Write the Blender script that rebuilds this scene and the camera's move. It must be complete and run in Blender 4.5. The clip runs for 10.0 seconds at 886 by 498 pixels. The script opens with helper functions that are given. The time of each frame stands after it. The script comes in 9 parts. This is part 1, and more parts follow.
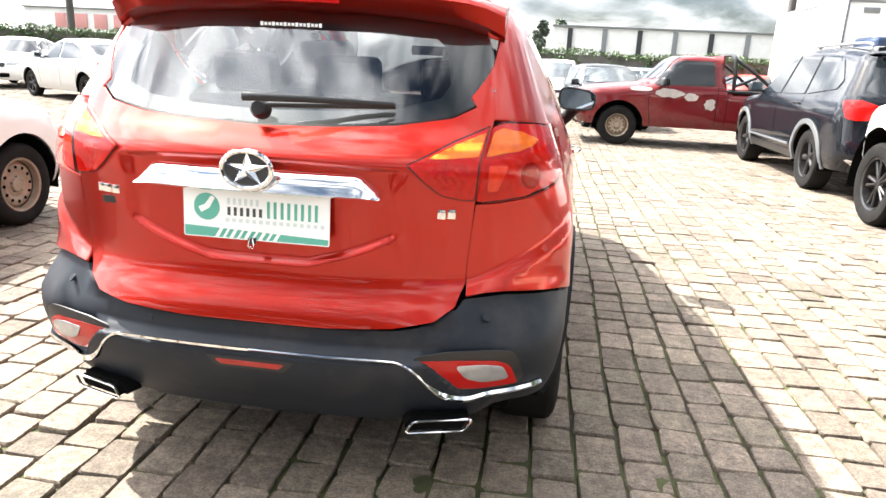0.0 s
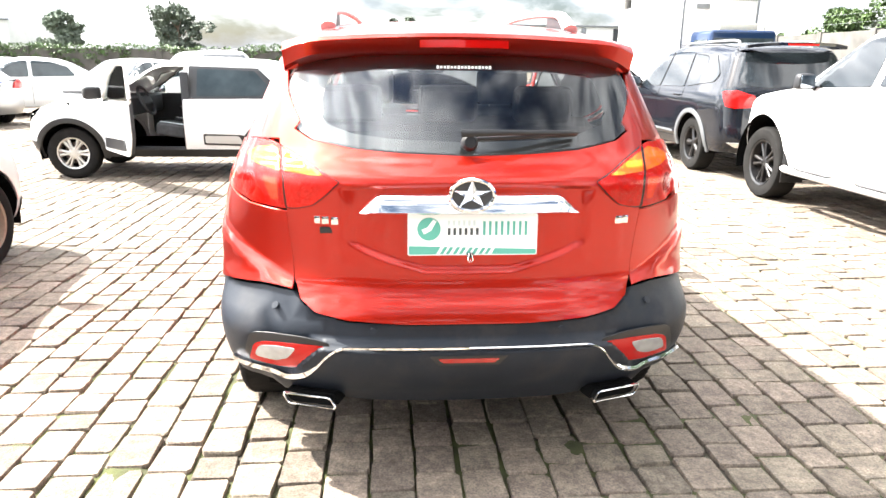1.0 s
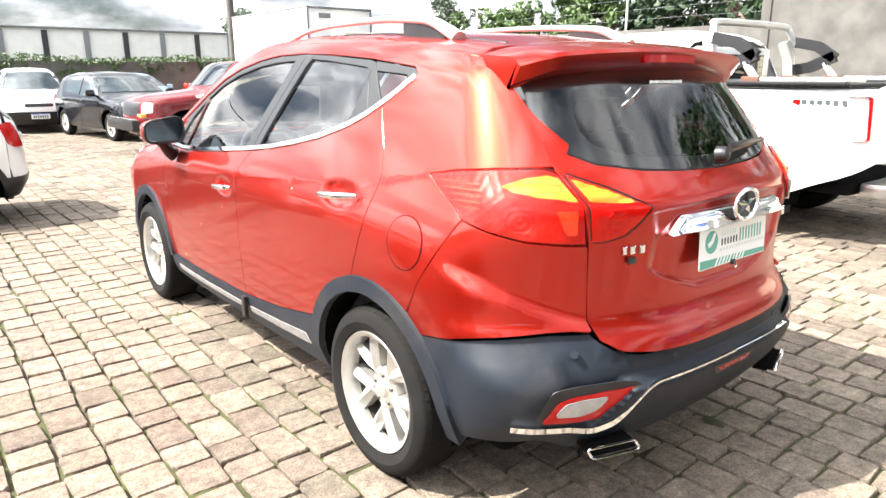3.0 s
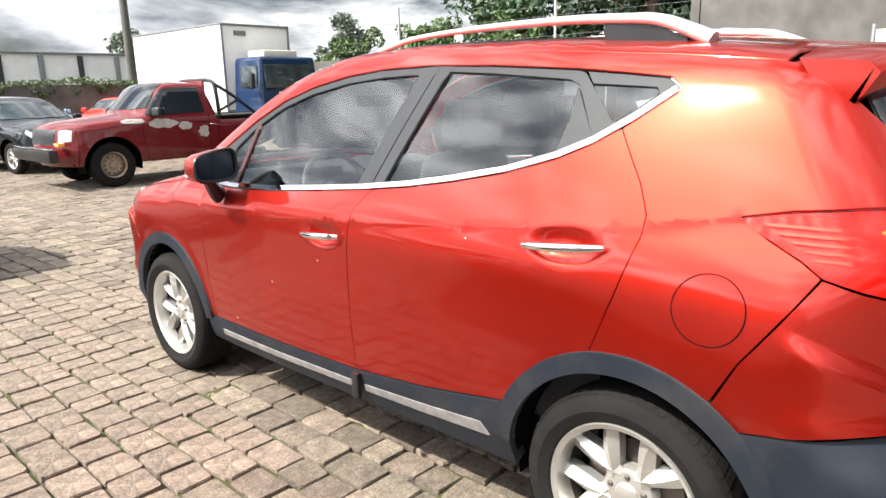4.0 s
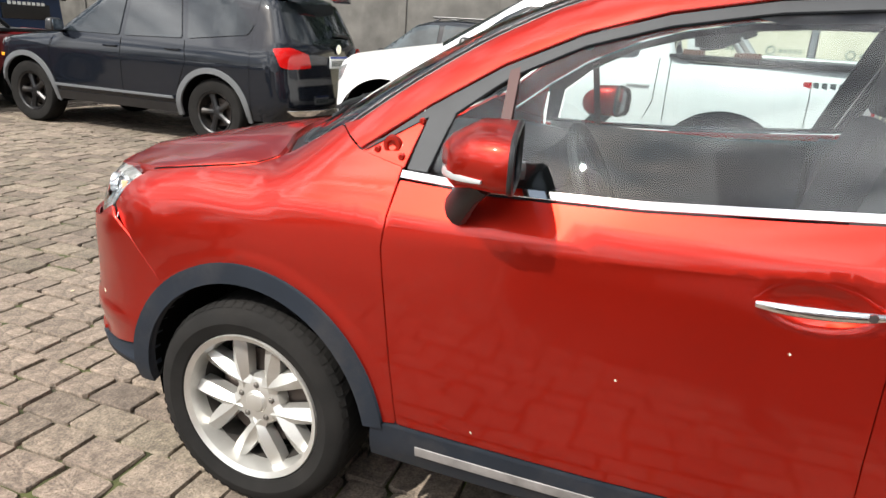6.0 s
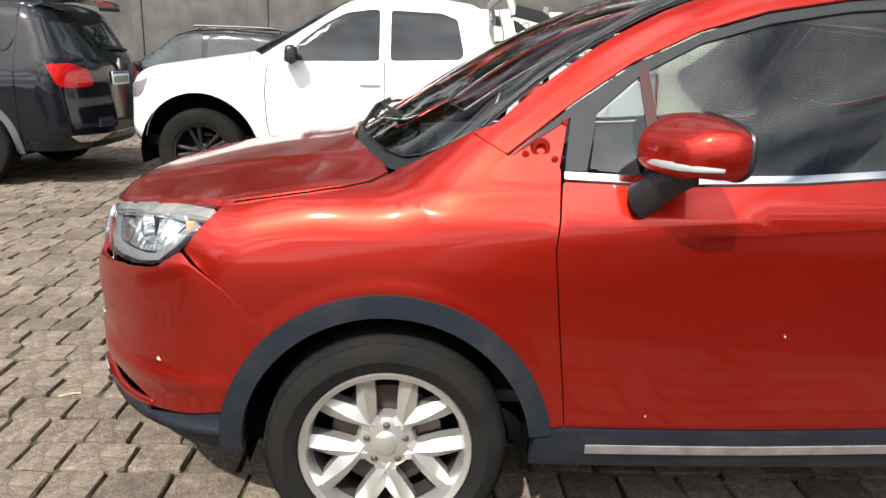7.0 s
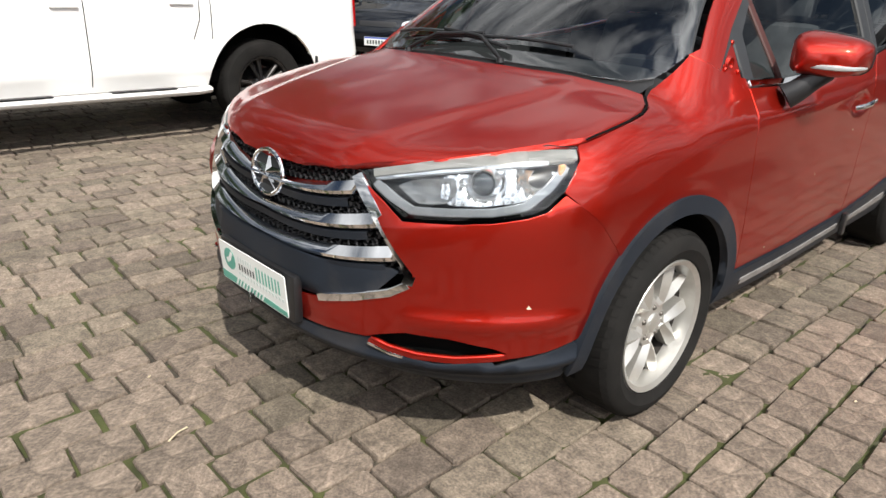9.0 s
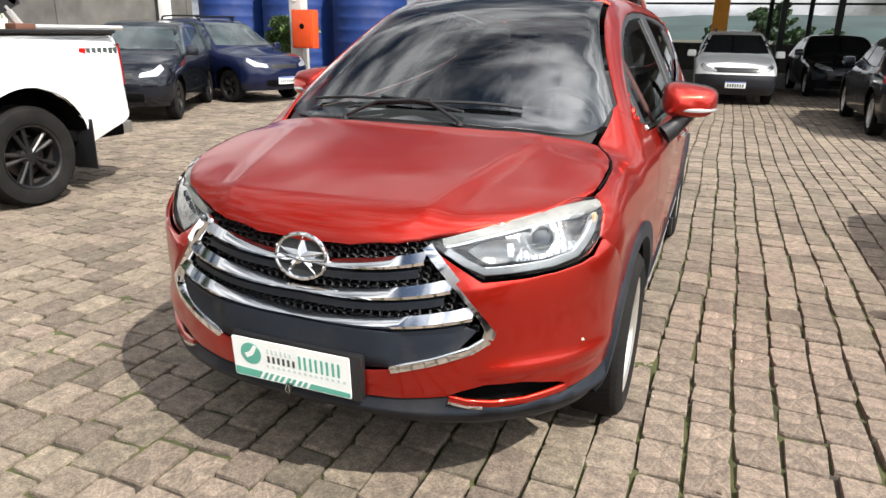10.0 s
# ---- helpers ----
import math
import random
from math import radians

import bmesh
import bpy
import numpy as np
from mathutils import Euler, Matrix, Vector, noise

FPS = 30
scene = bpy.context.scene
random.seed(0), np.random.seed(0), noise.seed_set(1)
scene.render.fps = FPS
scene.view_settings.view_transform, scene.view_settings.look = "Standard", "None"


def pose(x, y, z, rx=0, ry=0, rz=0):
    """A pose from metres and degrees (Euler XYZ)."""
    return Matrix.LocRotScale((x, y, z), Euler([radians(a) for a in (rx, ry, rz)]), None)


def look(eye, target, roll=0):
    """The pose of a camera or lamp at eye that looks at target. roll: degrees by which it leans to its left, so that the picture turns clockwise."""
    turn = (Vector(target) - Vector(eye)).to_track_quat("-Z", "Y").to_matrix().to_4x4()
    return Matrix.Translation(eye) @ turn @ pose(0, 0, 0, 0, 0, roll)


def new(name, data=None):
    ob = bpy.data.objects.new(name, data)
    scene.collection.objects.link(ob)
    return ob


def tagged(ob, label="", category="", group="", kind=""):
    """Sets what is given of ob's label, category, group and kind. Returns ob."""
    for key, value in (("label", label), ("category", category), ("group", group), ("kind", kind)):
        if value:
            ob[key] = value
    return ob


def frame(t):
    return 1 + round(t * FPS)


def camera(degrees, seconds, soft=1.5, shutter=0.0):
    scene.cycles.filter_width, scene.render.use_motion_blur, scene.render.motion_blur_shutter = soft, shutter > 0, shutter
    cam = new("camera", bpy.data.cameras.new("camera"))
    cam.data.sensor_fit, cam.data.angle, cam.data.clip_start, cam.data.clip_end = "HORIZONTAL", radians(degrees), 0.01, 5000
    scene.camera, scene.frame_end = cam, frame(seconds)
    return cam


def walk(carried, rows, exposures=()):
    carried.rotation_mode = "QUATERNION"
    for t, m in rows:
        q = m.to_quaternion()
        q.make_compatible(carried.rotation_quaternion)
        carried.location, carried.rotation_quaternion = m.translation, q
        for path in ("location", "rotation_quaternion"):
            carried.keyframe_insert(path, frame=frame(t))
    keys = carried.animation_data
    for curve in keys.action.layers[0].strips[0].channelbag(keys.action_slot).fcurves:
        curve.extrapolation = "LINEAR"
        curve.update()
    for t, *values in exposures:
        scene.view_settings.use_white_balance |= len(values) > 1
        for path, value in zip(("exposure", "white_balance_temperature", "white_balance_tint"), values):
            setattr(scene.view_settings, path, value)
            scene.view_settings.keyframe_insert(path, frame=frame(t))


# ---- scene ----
from mathutils.geometry import delaunay_2d_cdt

cam = camera(66.3, 10.0)
PATH = [
    (0, (0.727, -3.746, 1.301), (0.469, -1.835, 0.772), 2.8),
    (0.5, (0.259, -3.914, 1.341), (0.322, -1.976, 0.853), 1.6),
    (0.7, (0.075, -4.014, 1.371), (0.148, -2.07, 0.971), -0.4),
    (1, (-0.242, -4.11, 1.392), (-0.09, -2.186, 0.868), 0.7),
    (1.3, (-0.523, -4.067, 1.382), (-0.173, -2.148, 0.939), -0.2),
    (1.5, (-0.756, -4.034, 1.408), (-0.273, -2.145, 0.966), -1.3),
    (1.7, (-0.898, -4.012, 1.402), (-0.367, -2.125, 0.99), -1.4),
    (2, (-1.201, -3.886, 1.399), (-0.432, -2.088, 0.976), -4.2),
    (2.2, (-1.362, -3.783, 1.411), (-0.484, -2.038, 0.981), -1.5),
    (3.3, (-2.201, -2.847, 1.415), (-0.885, -1.426, 0.914), -1.5),
    (3.5, (-2.25, -2.616, 1.411), (-0.873, -1.245, 0.934), -1.9),
    (4, (-2.366, -2.054, 1.418), (-0.938, -0.731, 0.959), -1.3),
    (4.5, (-2.445, -1.495, 1.384), (-0.9, -0.344, 0.848), 0.1),
    (5, (-2.333, -0.878, 1.382), (-0.756, 0.228, 0.845), -0.1),
    (5.2, (-2.312, -0.655, 1.384), (-0.694, 0.414, 0.896), 0.5),
    (6.3, (-2.253, 0.532, 1.304), (-0.383, 0.925, 0.714), 3.9),
    (6.5, (-2.296, 0.727, 1.271), (-0.376, 0.936, 0.751), 2.4),
    (7, (-2.383, 1.235, 1.291), (-0.461, 1.132, 0.75), 2.2),
    (7.5, (-2.344, 1.792, 1.287), (-0.494, 1.286, 0.72), 2.5),
    (8, (-2.27, 2.333, 1.276), (-0.533, 1.553, 0.664), 2.2),
    (8.3, (-2.119, 2.562, 1.284), (-0.499, 1.58, 0.644), 3.7),
    (8.5, (-2.035, 2.726, 1.286), (-0.494, 1.682, 0.555), 4.1),
    (9, (-1.74, 3.109, 1.292), (-0.394, 1.821, 0.565), 2.3),
    (9.5, (-1.377, 3.416, 1.306), (-0.348, 1.835, 0.641), -0.8),
    (10, (-1.053, 3.714, 1.386), (-0.348, 1.946, 0.773), 1.1),
]
walk(cam, [(t, look(eye, target, roll)) for t, eye, target, roll in PATH], [(0, 2.08), (0.5, 2.13), (1.0, 2.5), (1.5, 2.76), (2.2, 2.6), (3.3, 1.52), (4.0, 1.15), (5.0, 0.85), (6.3, 0.55), (8.5, 0.25), (9.3, 0.33), (10.0, 0.70)])

# ---------------------------------------------------------------- light
world = bpy.data.worlds.new("sky")
scene.world = world
world.use_nodes = True
wn, wl = world.node_tree.nodes, world.node_tree.links
SUN_DIR = Vector((-0.78, 0.33, 1.0)).normalized()
sky = wn.new("ShaderNodeTexSky")
sky.sky_type = "NISHITA"
sky.sun_disc = False
sky.sun_elevation = math.asin(SUN_DIR.z)
sky.sun_rotation = math.atan2(SUN_DIR.x, SUN_DIR.y)
sky.air_density, sky.dust_density, sky.ozone_density = 1.0, 2.0, 1.0
bg = wn["Background"]
bg.inputs[1].default_value = 0.036
# broken cloud over the whole sky
tc = wn.new("ShaderNodeTexCoord")
mp = wn.new("ShaderNodeMapping")
mp.inputs["Scale"].default_value = (1.0, 1.0, 3.2)
nz = wn.new("ShaderNodeTexNoise")
nz.inputs["Scale"].default_value = 2.3
nz.inputs["Detail"].default_value = 9.0
nz.inputs["Roughness"].default_value = 0.58
nz.inputs["Distortion"].default_value = 0.5
rmp = wn.new("ShaderNodeValToRGB")
rmp.color_ramp.elements[0].position = 0.38
rmp.color_ramp.elements[1].position = 0.54
nz2 = wn.new("ShaderNodeTexNoise")
nz2.inputs["Scale"].default_value = 5.0
nz2.inputs["Detail"].default_value = 6.0
rm2 = wn.new("ShaderNodeValToRGB")
rm2.color_ramp.elements[0].color = (6.4, 7.0, 8.0, 1)
rm2.color_ramp.elements[1].color = (31.0, 31.2, 31.5, 1)
rm2.color_ramp.elements[0].position, rm2.color_ramp.elements[1].position = 0.36, 0.62
mx = wn.new("ShaderNodeMix")
mx.data_type = "RGBA"
wl.new(tc.outputs["Generated"], mp.inputs["Vector"])
wl.new(mp.outputs[0], nz.inputs["Vector"])
wl.new(mp.outputs[0], nz2.inputs["Vector"])
wl.new(nz.outputs[0], rmp.inputs[0])
wl.new(nz2.outputs[0], rm2.inputs[0])
wl.new(rmp.outputs[0], mx.inputs[0])
wl.new(sky.outputs[0], mx.inputs[6])
wl.new(rm2.outputs[0], mx.inputs[7])
# thin cloud glows round the sun
dt = wn.new("ShaderNodeVectorMath")
dt.operation = "DOT_PRODUCT"
dt.inputs[1].default_value = SUN_DIR
nrm = wn.new("ShaderNodeVectorMath")
nrm.operation = "NORMALIZE"
wl.new(tc.outputs["Generated"], nrm.inputs[0])
wl.new(nrm.outputs[0], dt.inputs[0])
hal = wn.new("ShaderNodeMapRange")
hal.interpolation_type = "SMOOTHERSTEP"
hal.inputs["From Min"].default_value, hal.inputs["From Max"].default_value = 0.35, 1.0
hal.inputs["To Min"].default_value, hal.inputs["To Max"].default_value = 0.75, 2.8
wl.new(dt.outputs["Value"], hal.inputs[0])
scl = wn.new("ShaderNodeVectorMath")
scl.operation = "SCALE"
wl.new(mx.outputs[2], scl.inputs[0])
wl.new(hal.outputs[0], scl.inputs["Scale"])
wl.new(scl.outputs[0], bg.inputs[0])

sun = new("sun", bpy.data.lights.new("sun", "SUN"))
sun.data.energy = 5.0
sun.data.angle = radians(0.6)
sun.data.color = (1.0, 0.955, 0.88)
sun.matrix_world = look(SUN_DIR * 60, (0, 0, 0))


# ---------------------------------------------------------------- materials
def mat(name, color, rough=0.5, metal=0.0, coat=0.0, coat_rough=0.03, spec=0.5, vary=0.0, scale=8.0, bump=0.0,
        bump_scale=120.0, dirt=0.0, dirt_color=(0.25, 0.2, 0.15), trans=0.0, random=0.0):
    m = bpy.data.materials.new(name)
    m.use_nodes = True
    nt = m.node_tree
    n, l = nt.nodes, nt.links
    b = n["Principled BSDF"]
    b.inputs["Base Color"].default_value = (*color, 1)
    b.inputs["Roughness"].default_value = rough
    b.inputs["Metallic"].default_value = metal
    b.inputs["Coat Weight"].default_value = coat
    b.inputs["Coat Roughness"].default_value = coat_rough
    b.inputs["Specular IOR Level"].default_value = spec
    b.inputs["Transmission Weight"].default_value = trans
    co = n.new("ShaderNodeTexCoord")
    out = None
    if vary or dirt or random:
        a = n.new("ShaderNodeTexNoise")
        a.inputs["Scale"].default_value = scale
        a.inputs["Detail"].default_value = 6
        l.new(co.outputs["Object"], a.inputs["Vector"])
        hv = n.new("ShaderNodeHueSaturation")
        hv.inputs["Color"].default_value = (*color, 1)
        mr = n.new("ShaderNodeMapRange")
        mr.inputs["From Min"].default_value, mr.inputs["From Max"].default_value = 0.3, 0.7
        mr.inputs["To Min"].default_value, mr.inputs["To Max"].default_value = 1 - vary, 1 + vary
        l.new(a.outputs[0], mr.inputs[0])
        if random:
            oi = n.new("ShaderNodeObjectInfo")
            r2 = n.new("ShaderNodeMapRange")
            r2.inputs["To Min"].default_value, r2.inputs["To Max"].default_value = 1 - random, 1 + random
            l.new(oi.outputs["Random"], r2.inputs[0])
            mu = n.new("ShaderNodeMath")
            mu.operation = "MULTIPLY"
            l.new(mr.outputs[0], mu.inputs[0])
            l.new(r2.outputs[0], mu.inputs[1])
            l.new(mu.outputs[0], hv.inputs["Value"])
        else:
            l.new(mr.outputs[0], hv.inputs["Value"])
        out = hv.outputs[0]
        if dirt:
            d = n.new("ShaderNodeTexNoise")
            d.inputs["Scale"].default_value = scale * 0.6
            d.inputs["Detail"].default_value = 9
            d.inputs["Roughness"].default_value = 0.7
            l.new(co.outputs["Object"], d.inputs["Vector"])
            dr = n.new("ShaderNodeMapRange")
            dr.inputs["From Min"].default_value, dr.inputs["From Max"].default_value = 0.5, 0.75
            dr.inputs["To Max"].default_value = dirt
            l.new(d.outputs[0], dr.inputs[0])
            mi = n.new("ShaderNodeMix")
            mi.data_type = "RGBA"
            l.new(dr.outputs[0], mi.inputs[0])
            l.new(out, mi.inputs[6])
            mi.inputs[7].default_value = (*dirt_color, 1)
            out = mi.outputs[2]
            rr = n.new("ShaderNodeMapRange")
            rr.inputs["To Min"].default_value, rr.inputs["To Max"].default_value = rough, min(1, rough + 0.35)
            l.new(dr.outputs[0], rr.inputs[0])
            l.new(rr.outputs[0], b.inputs["Roughness"])
        l.new(out, b.inputs["Base Color"])
    if bump:
        t = n.new("ShaderNodeTexNoise")
        t.inputs["Scale"].default_value = bump_scale
        t.inputs["Detail"].default_value = 4
        l.new(co.outputs["Object"], t.inputs["Vector"])
        bp = n.new("ShaderNodeBump")
        bp.inputs["Strength"].default_value = bump
        bp.inputs["Distance"].default_value = 0.004
        l.new(t.outputs[0], bp.inputs["Height"])
        l.new(bp.outputs[0], b.inputs["Normal"])
    return m


def paint(name, color, metal=0.0, rough=0.4, dirt=0.0, coat=0.8):
    """Lacquered car paint: a coloured base under a clear coat with a slight ripple."""
    m = mat(name, color, rough, metal, coat=coat, coat_rough=0.07, spec=0.05, vary=0.04, scale=2.5, dirt=dirt, dirt_color=(0.32, 0.27, 0.22))
    n, l = m.node_tree.nodes, m.node_tree.links
    b = n["Principled BSDF"]
    co = n.new("ShaderNodeTexCoord")
    t = n.new("ShaderNodeTexNoise")
    t.inputs["Scale"].default_value = 4.0
    t.inputs["Detail"].default_value = 2
    l.new(co.outputs["Object"], t.inputs["Vector"])
    bp = n.new("ShaderNodeBump")
    bp.inputs["Strength"].default_value = 0.02
    bp.inputs["Distance"].default_value = 0.02
    l.new(t.outputs[0], bp.inputs["Height"])
    l.new(bp.outputs[0], b.inputs["Coat Normal"])
    return m


def pane(name, tint, gloss=1.0, rough=0.0, ior=1.62):
    """Thin tinted glass: clear straight through, mirror-like by Fresnel."""
    m = bpy.data.materials.new(name)
    m.use_nodes = True
    n, l = m.node_tree.nodes, m.node_tree.links
    n.remove(n["Principled BSDF"])
    t = n.new("ShaderNodeBsdfTransparent")
    t.inputs[0].default_value = (*tint, 1)
    g = n.new("ShaderNodeBsdfGlossy")
    g.inputs["Roughness"].default_value = rough
    g.inputs[0].default_value = (gloss, gloss, gloss, 1)
    f = n.new("ShaderNodeFresnel")
    f.inputs[0].default_value = ior
    x = n.new("ShaderNodeMixShader")
    l.new(f.outputs[0], x.inputs[0])
    l.new(t.outputs[0], x.inputs[1])
    l.new(g.outputs[0], x.inputs[2])
    l.new(x.outputs[0], n["Material Output"].inputs[0])
    return m


RED = paint("red metallic paint", (0.42, 0.018, 0.009), metal=0.87, rough=0.39, coat=0.75)
WHITE = paint("white paint", (0.80, 0.80, 0.79), rough=0.45)
BLACK = paint("black paint", (0.005, 0.0065, 0.010), rough=0.4, coat=0.9)
NAVY = paint("navy paint", (0.004, 0.007, 0.028), rough=0.4, coat=0.9)
SILVER = paint("silver paint", (0.52, 0.53, 0.53), metal=0.6, rough=0.35)
MAROON = paint("dull maroon paint", (0.13, 0.010, 0.012), rough=0.5, dirt=0.12)
GREYBLUE = paint("grey blue paint", (0.16, 0.23, 0.30), metal=0.4)
TRUCKBLUE = paint("dark blue lorry paint", (0.010, 0.026, 0.070), rough=0.45)
CRASHED = paint("bright red paint", (0.55, 0.035, 0.02), rough=0.4)
PRIMER = mat("filler patches", (0.42, 0.38, 0.35), 0.7, vary=0.15, scale=18)
PLASTIC = mat("grey bumper plastic", (0.012, 0.016, 0.023), 0.5, spec=0.25, vary=0.12, scale=6, bump=0.06, bump_scale=700, dirt=0.10)
BLACKPL = mat("black plastic", (0.012, 0.012, 0.013), 0.38, vary=0.15, bump=0.04, bump_scale=500)
PILLAR = mat("satin grey pillar trim", (0.022, 0.024, 0.027), 0.55, spec=0.3, vary=0.12, scale=14, bump=0.03)
# near-black colour that stands for the shade in gaps, hollows and undersides
DARK = mat("near-black cavity shade", (0.004, 0.004, 0.004), 0.9, spec=0.05, vary=0.2)
CHROME = mat("chrome", (0.82, 0.83, 0.84), 0.06, 1.0, vary=0.02)
ALLOY = mat("silver alloy", (0.56, 0.55, 0.52), 0.34, 0.75, vary=0.08, scale=9, dirt=0.25, dirt_color=(0.10, 0.08, 0.06))
ALLOYDARK = mat("black alloy", (0.010, 0.010, 0.011), 0.35, 0.2, vary=0.2, dirt=0.15)
STEEL = mat("rusty steel wheel", (0.30, 0.24, 0.18), 0.6, 0.4, vary=0.25, dirt=0.5, dirt_color=(0.12, 0.07, 0.04))
RUBBER = mat("tyre rubber", (0.011, 0.0105, 0.010), 0.85, spec=0.15, vary=0.25, scale=10, bump=0.15, bump_scale=160, dirt=0.2, dirt_color=(0.03, 0.026, 0.022))
SCUFF = mat("scuffed grey insert", (0.18, 0.170, 0.165), 0.6, vary=0.25, scale=22, dirt=0.35, dirt_color=(0.06, 0.06, 0.06))
LAMPRED = mat("red lamp lens", (0.42, 0.004, 0.003), 0.15, spec=0.2, coat=0.5, vary=0.06)
LAMPAMBER = mat("amber lamp lens", (0.85, 0.33, 0.03), 0.12, coat=1.0, vary=0.10, scale=60)
LAMPDEEP = mat("deep red reflector", (0.32, 0.005, 0.003), 0.22, coat=0.6, vary=0.2, scale=40)
LAMPLIT = mat("bright red reflector", (0.85, 0.09, 0.03), 0.15, coat=1.0, vary=0.12, scale=60)
LAMPCLEAR = mat("clear lamp reflector", (0.46, 0.47, 0.48), 0.18, 0.6, vary=0.15, scale=30)
LAMPCHROME = mat("lamp bowl chrome", (0.80, 0.82, 0.84), 0.12, 0.9, vary=0.12, scale=14)
GLASS = pane("tinted window glass", (0.66, 0.73, 0.73), ior=1.58)
SCREEN = pane("windscreen glass", (0.72, 0.80, 0.79), ior=2.25)
GLASSREAR = pane("darker rear glass", (0.80, 0.86, 0.86), ior=1.7)
GLASSLAMP = pane("lamp cover", (0.9, 0.92, 0.93))
GLASSTAIL = pane("tail lamp cover", (0.95, 0.62, 0.55), ior=1.36)
BOWLRED = mat("red lamp bowl", (0.58, 0.011, 0.006), 0.35, 0.05, spec=0.2, vary=0.14, scale=50)
BOWLAMBER = mat("amber lamp bowl", (0.95, 0.45, 0.05), 0.25, 0.1, vary=0.10, scale=60)
LAMPBLACK = mat("black lamp frame", (0.012, 0.012, 0.013), 0.3, vary=0.1)
FROST = mat("frosted light guide", (0.34, 0.36, 0.38), 0.20, 0.5, vary=0.05, scale=30)
DARKGLASS = mat("dark tinted glass", (0.010, 0.013, 0.015), 0.03, spec=0.6, vary=0.3, scale=3)
CLEARISH = mat("pale windscreen glass", (0.035, 0.046, 0.050), 0.03, spec=0.7, vary=0.4, scale=3)
MIRROR = mat("mirror glass", (0.30, 0.34, 0.38), 0.02, 1.0)
FABRIC = mat("charcoal seat fabric", (0.060, 0.062, 0.066), 0.9, vary=0.25, scale=20)
TRIMIN = mat("black cabin plastic", (0.030, 0.031, 0.034), 0.6, vary=0.2)
HEADLINE = mat("pale grey headlining", (0.40, 0.40, 0.39), 0.9, vary=0.05)
PLATEWHITE = mat("white plate", (0.80, 0.82, 0.80), 0.3, coat=0.5, vary=0.02)
PLATEGREEN = mat("green print", (0.10, 0.36, 0.28), 0.4, vary=0.04)
PLATEGREY = mat("dark print", (0.05, 0.06, 0.06), 0.4, vary=0.04)
PLATEPALE = mat("pale print", (0.55, 0.62, 0.60), 0.4, vary=0.04)
PLATEBLUE = mat("blue plate band", (0.02, 0.06, 0.35), 0.4, vary=0.04)


# ---------------------------------------------------------------- mesh helpers
def link_mesh(name, verts, faces, material, parent=None, smooth=True, label="", normals=None):
    me = bpy.data.meshes.new(name)
    me.from_pydata([tuple(v) for v in verts], [], [tuple(f) for f in faces])
    me.validate()
    if smooth:
        me.shade_smooth()
    if normals is not None and len(normals) == len(me.vertices):
        me.normals_split_custom_set_from_vertices([tuple(v) for v in normals])
    me.materials.append(material)
    ob = new(name, me)
    if parent is not None:
        ob.parent = parent
    if label:
        ob["label"] = label
    return ob


def part(name, bm, material, parent, label="", smooth=False, angle=35):
    me = bpy.data.meshes.new(name)
    bmesh.ops.recalc_face_normals(bm, faces=bm.faces[:])
    bm.to_mesh(me)
    bm.free()
    if smooth:
        me.shade_smooth()
        me.set_sharp_from_angle(angle=radians(angle))
    me.materials.append(material)
    ob = new(name, me)
    if parent is not None:
        ob.parent = parent
    if label:
        ob["label"] = label
    return ob


def thing(name, label, category, m=None, group="", kind=""):
    ob = new(name)
    ob.empty_display_size = 0.2
    if m is not None:
        ob.matrix_world = m
    return tagged(ob, label, category, group, kind)


def add_box(bm, c, s, bevel=0.0, rot=None, seg=2, taper=None):
    """A bevelled box of centre c and full size s, turned by a matrix; taper scales the top."""
    r = bmesh.ops.create_cube(bm, size=1.0)
    vs = r["verts"]
    for v in vs:
        v.co = Vector((v.co.x * s[0], v.co.y * s[1], v.co.z * s[2]))
        if taper and v.co.z > 0:
            v.co.x *= taper[0]
            v.co.y *= taper[1]
    if bevel:
        es = list({e for v in vs for e in v.link_edges})
        rb = bmesh.ops.bevel(bm, geom=es, offset=bevel, segments=seg, affect="EDGES", profile=0.6)
        vs = list({v for f in rb["faces"] for v in f.verts} | {v for v in vs if v.is_valid})
    m = Matrix.Translation(c) @ (rot.to_4x4() if rot is not None else Matrix())
    bmesh.ops.transform(bm, matrix=m, verts=vs)
    return vs


def box(name, c, s, material, parent=None, bevel=0.006, rot=None, label="", seg=2, taper=None):
    bm = bmesh.new()
    add_box(bm, c, s, bevel, rot, seg, taper)
    return part(name, bm, material, parent, label, smooth=True)


def lathe(name, profile, material, parent=None, seg=48, m=None, label="", angle=32):
    """Turn a profile of (radius, offset) round the local z axis."""
    bm = bmesh.new()
    rings = []
    for r, h in profile:
        if r < 1e-5:
            rings.append([bm.verts.new((0, 0, h))])
        else:
            rings.append([bm.verts.new((r * math.cos(2 * math.pi * i / seg), r * math.sin(2 * math.pi * i / seg), h)) for i in range(seg)])
    for a, b in zip(rings, rings[1:]):
        if len(a) == 1 and len(b) == 1:
            continue
        for i in range(seg):
            j = (i + 1) % seg
            if len(a) == 1:
                bm.faces.new((a[0], b[i], b[j]))
            elif len(b) == 1:
                bm.faces.new((a[i], a[j], b[0]))
            else:
                bm.faces.new((a[i], a[j], b[j], b[i]))
    if m is not None:
        bmesh.ops.transform(bm, matrix=m, verts=bm.verts[:])
    return part(name, bm, material, parent, label, smooth=True, angle=angle)


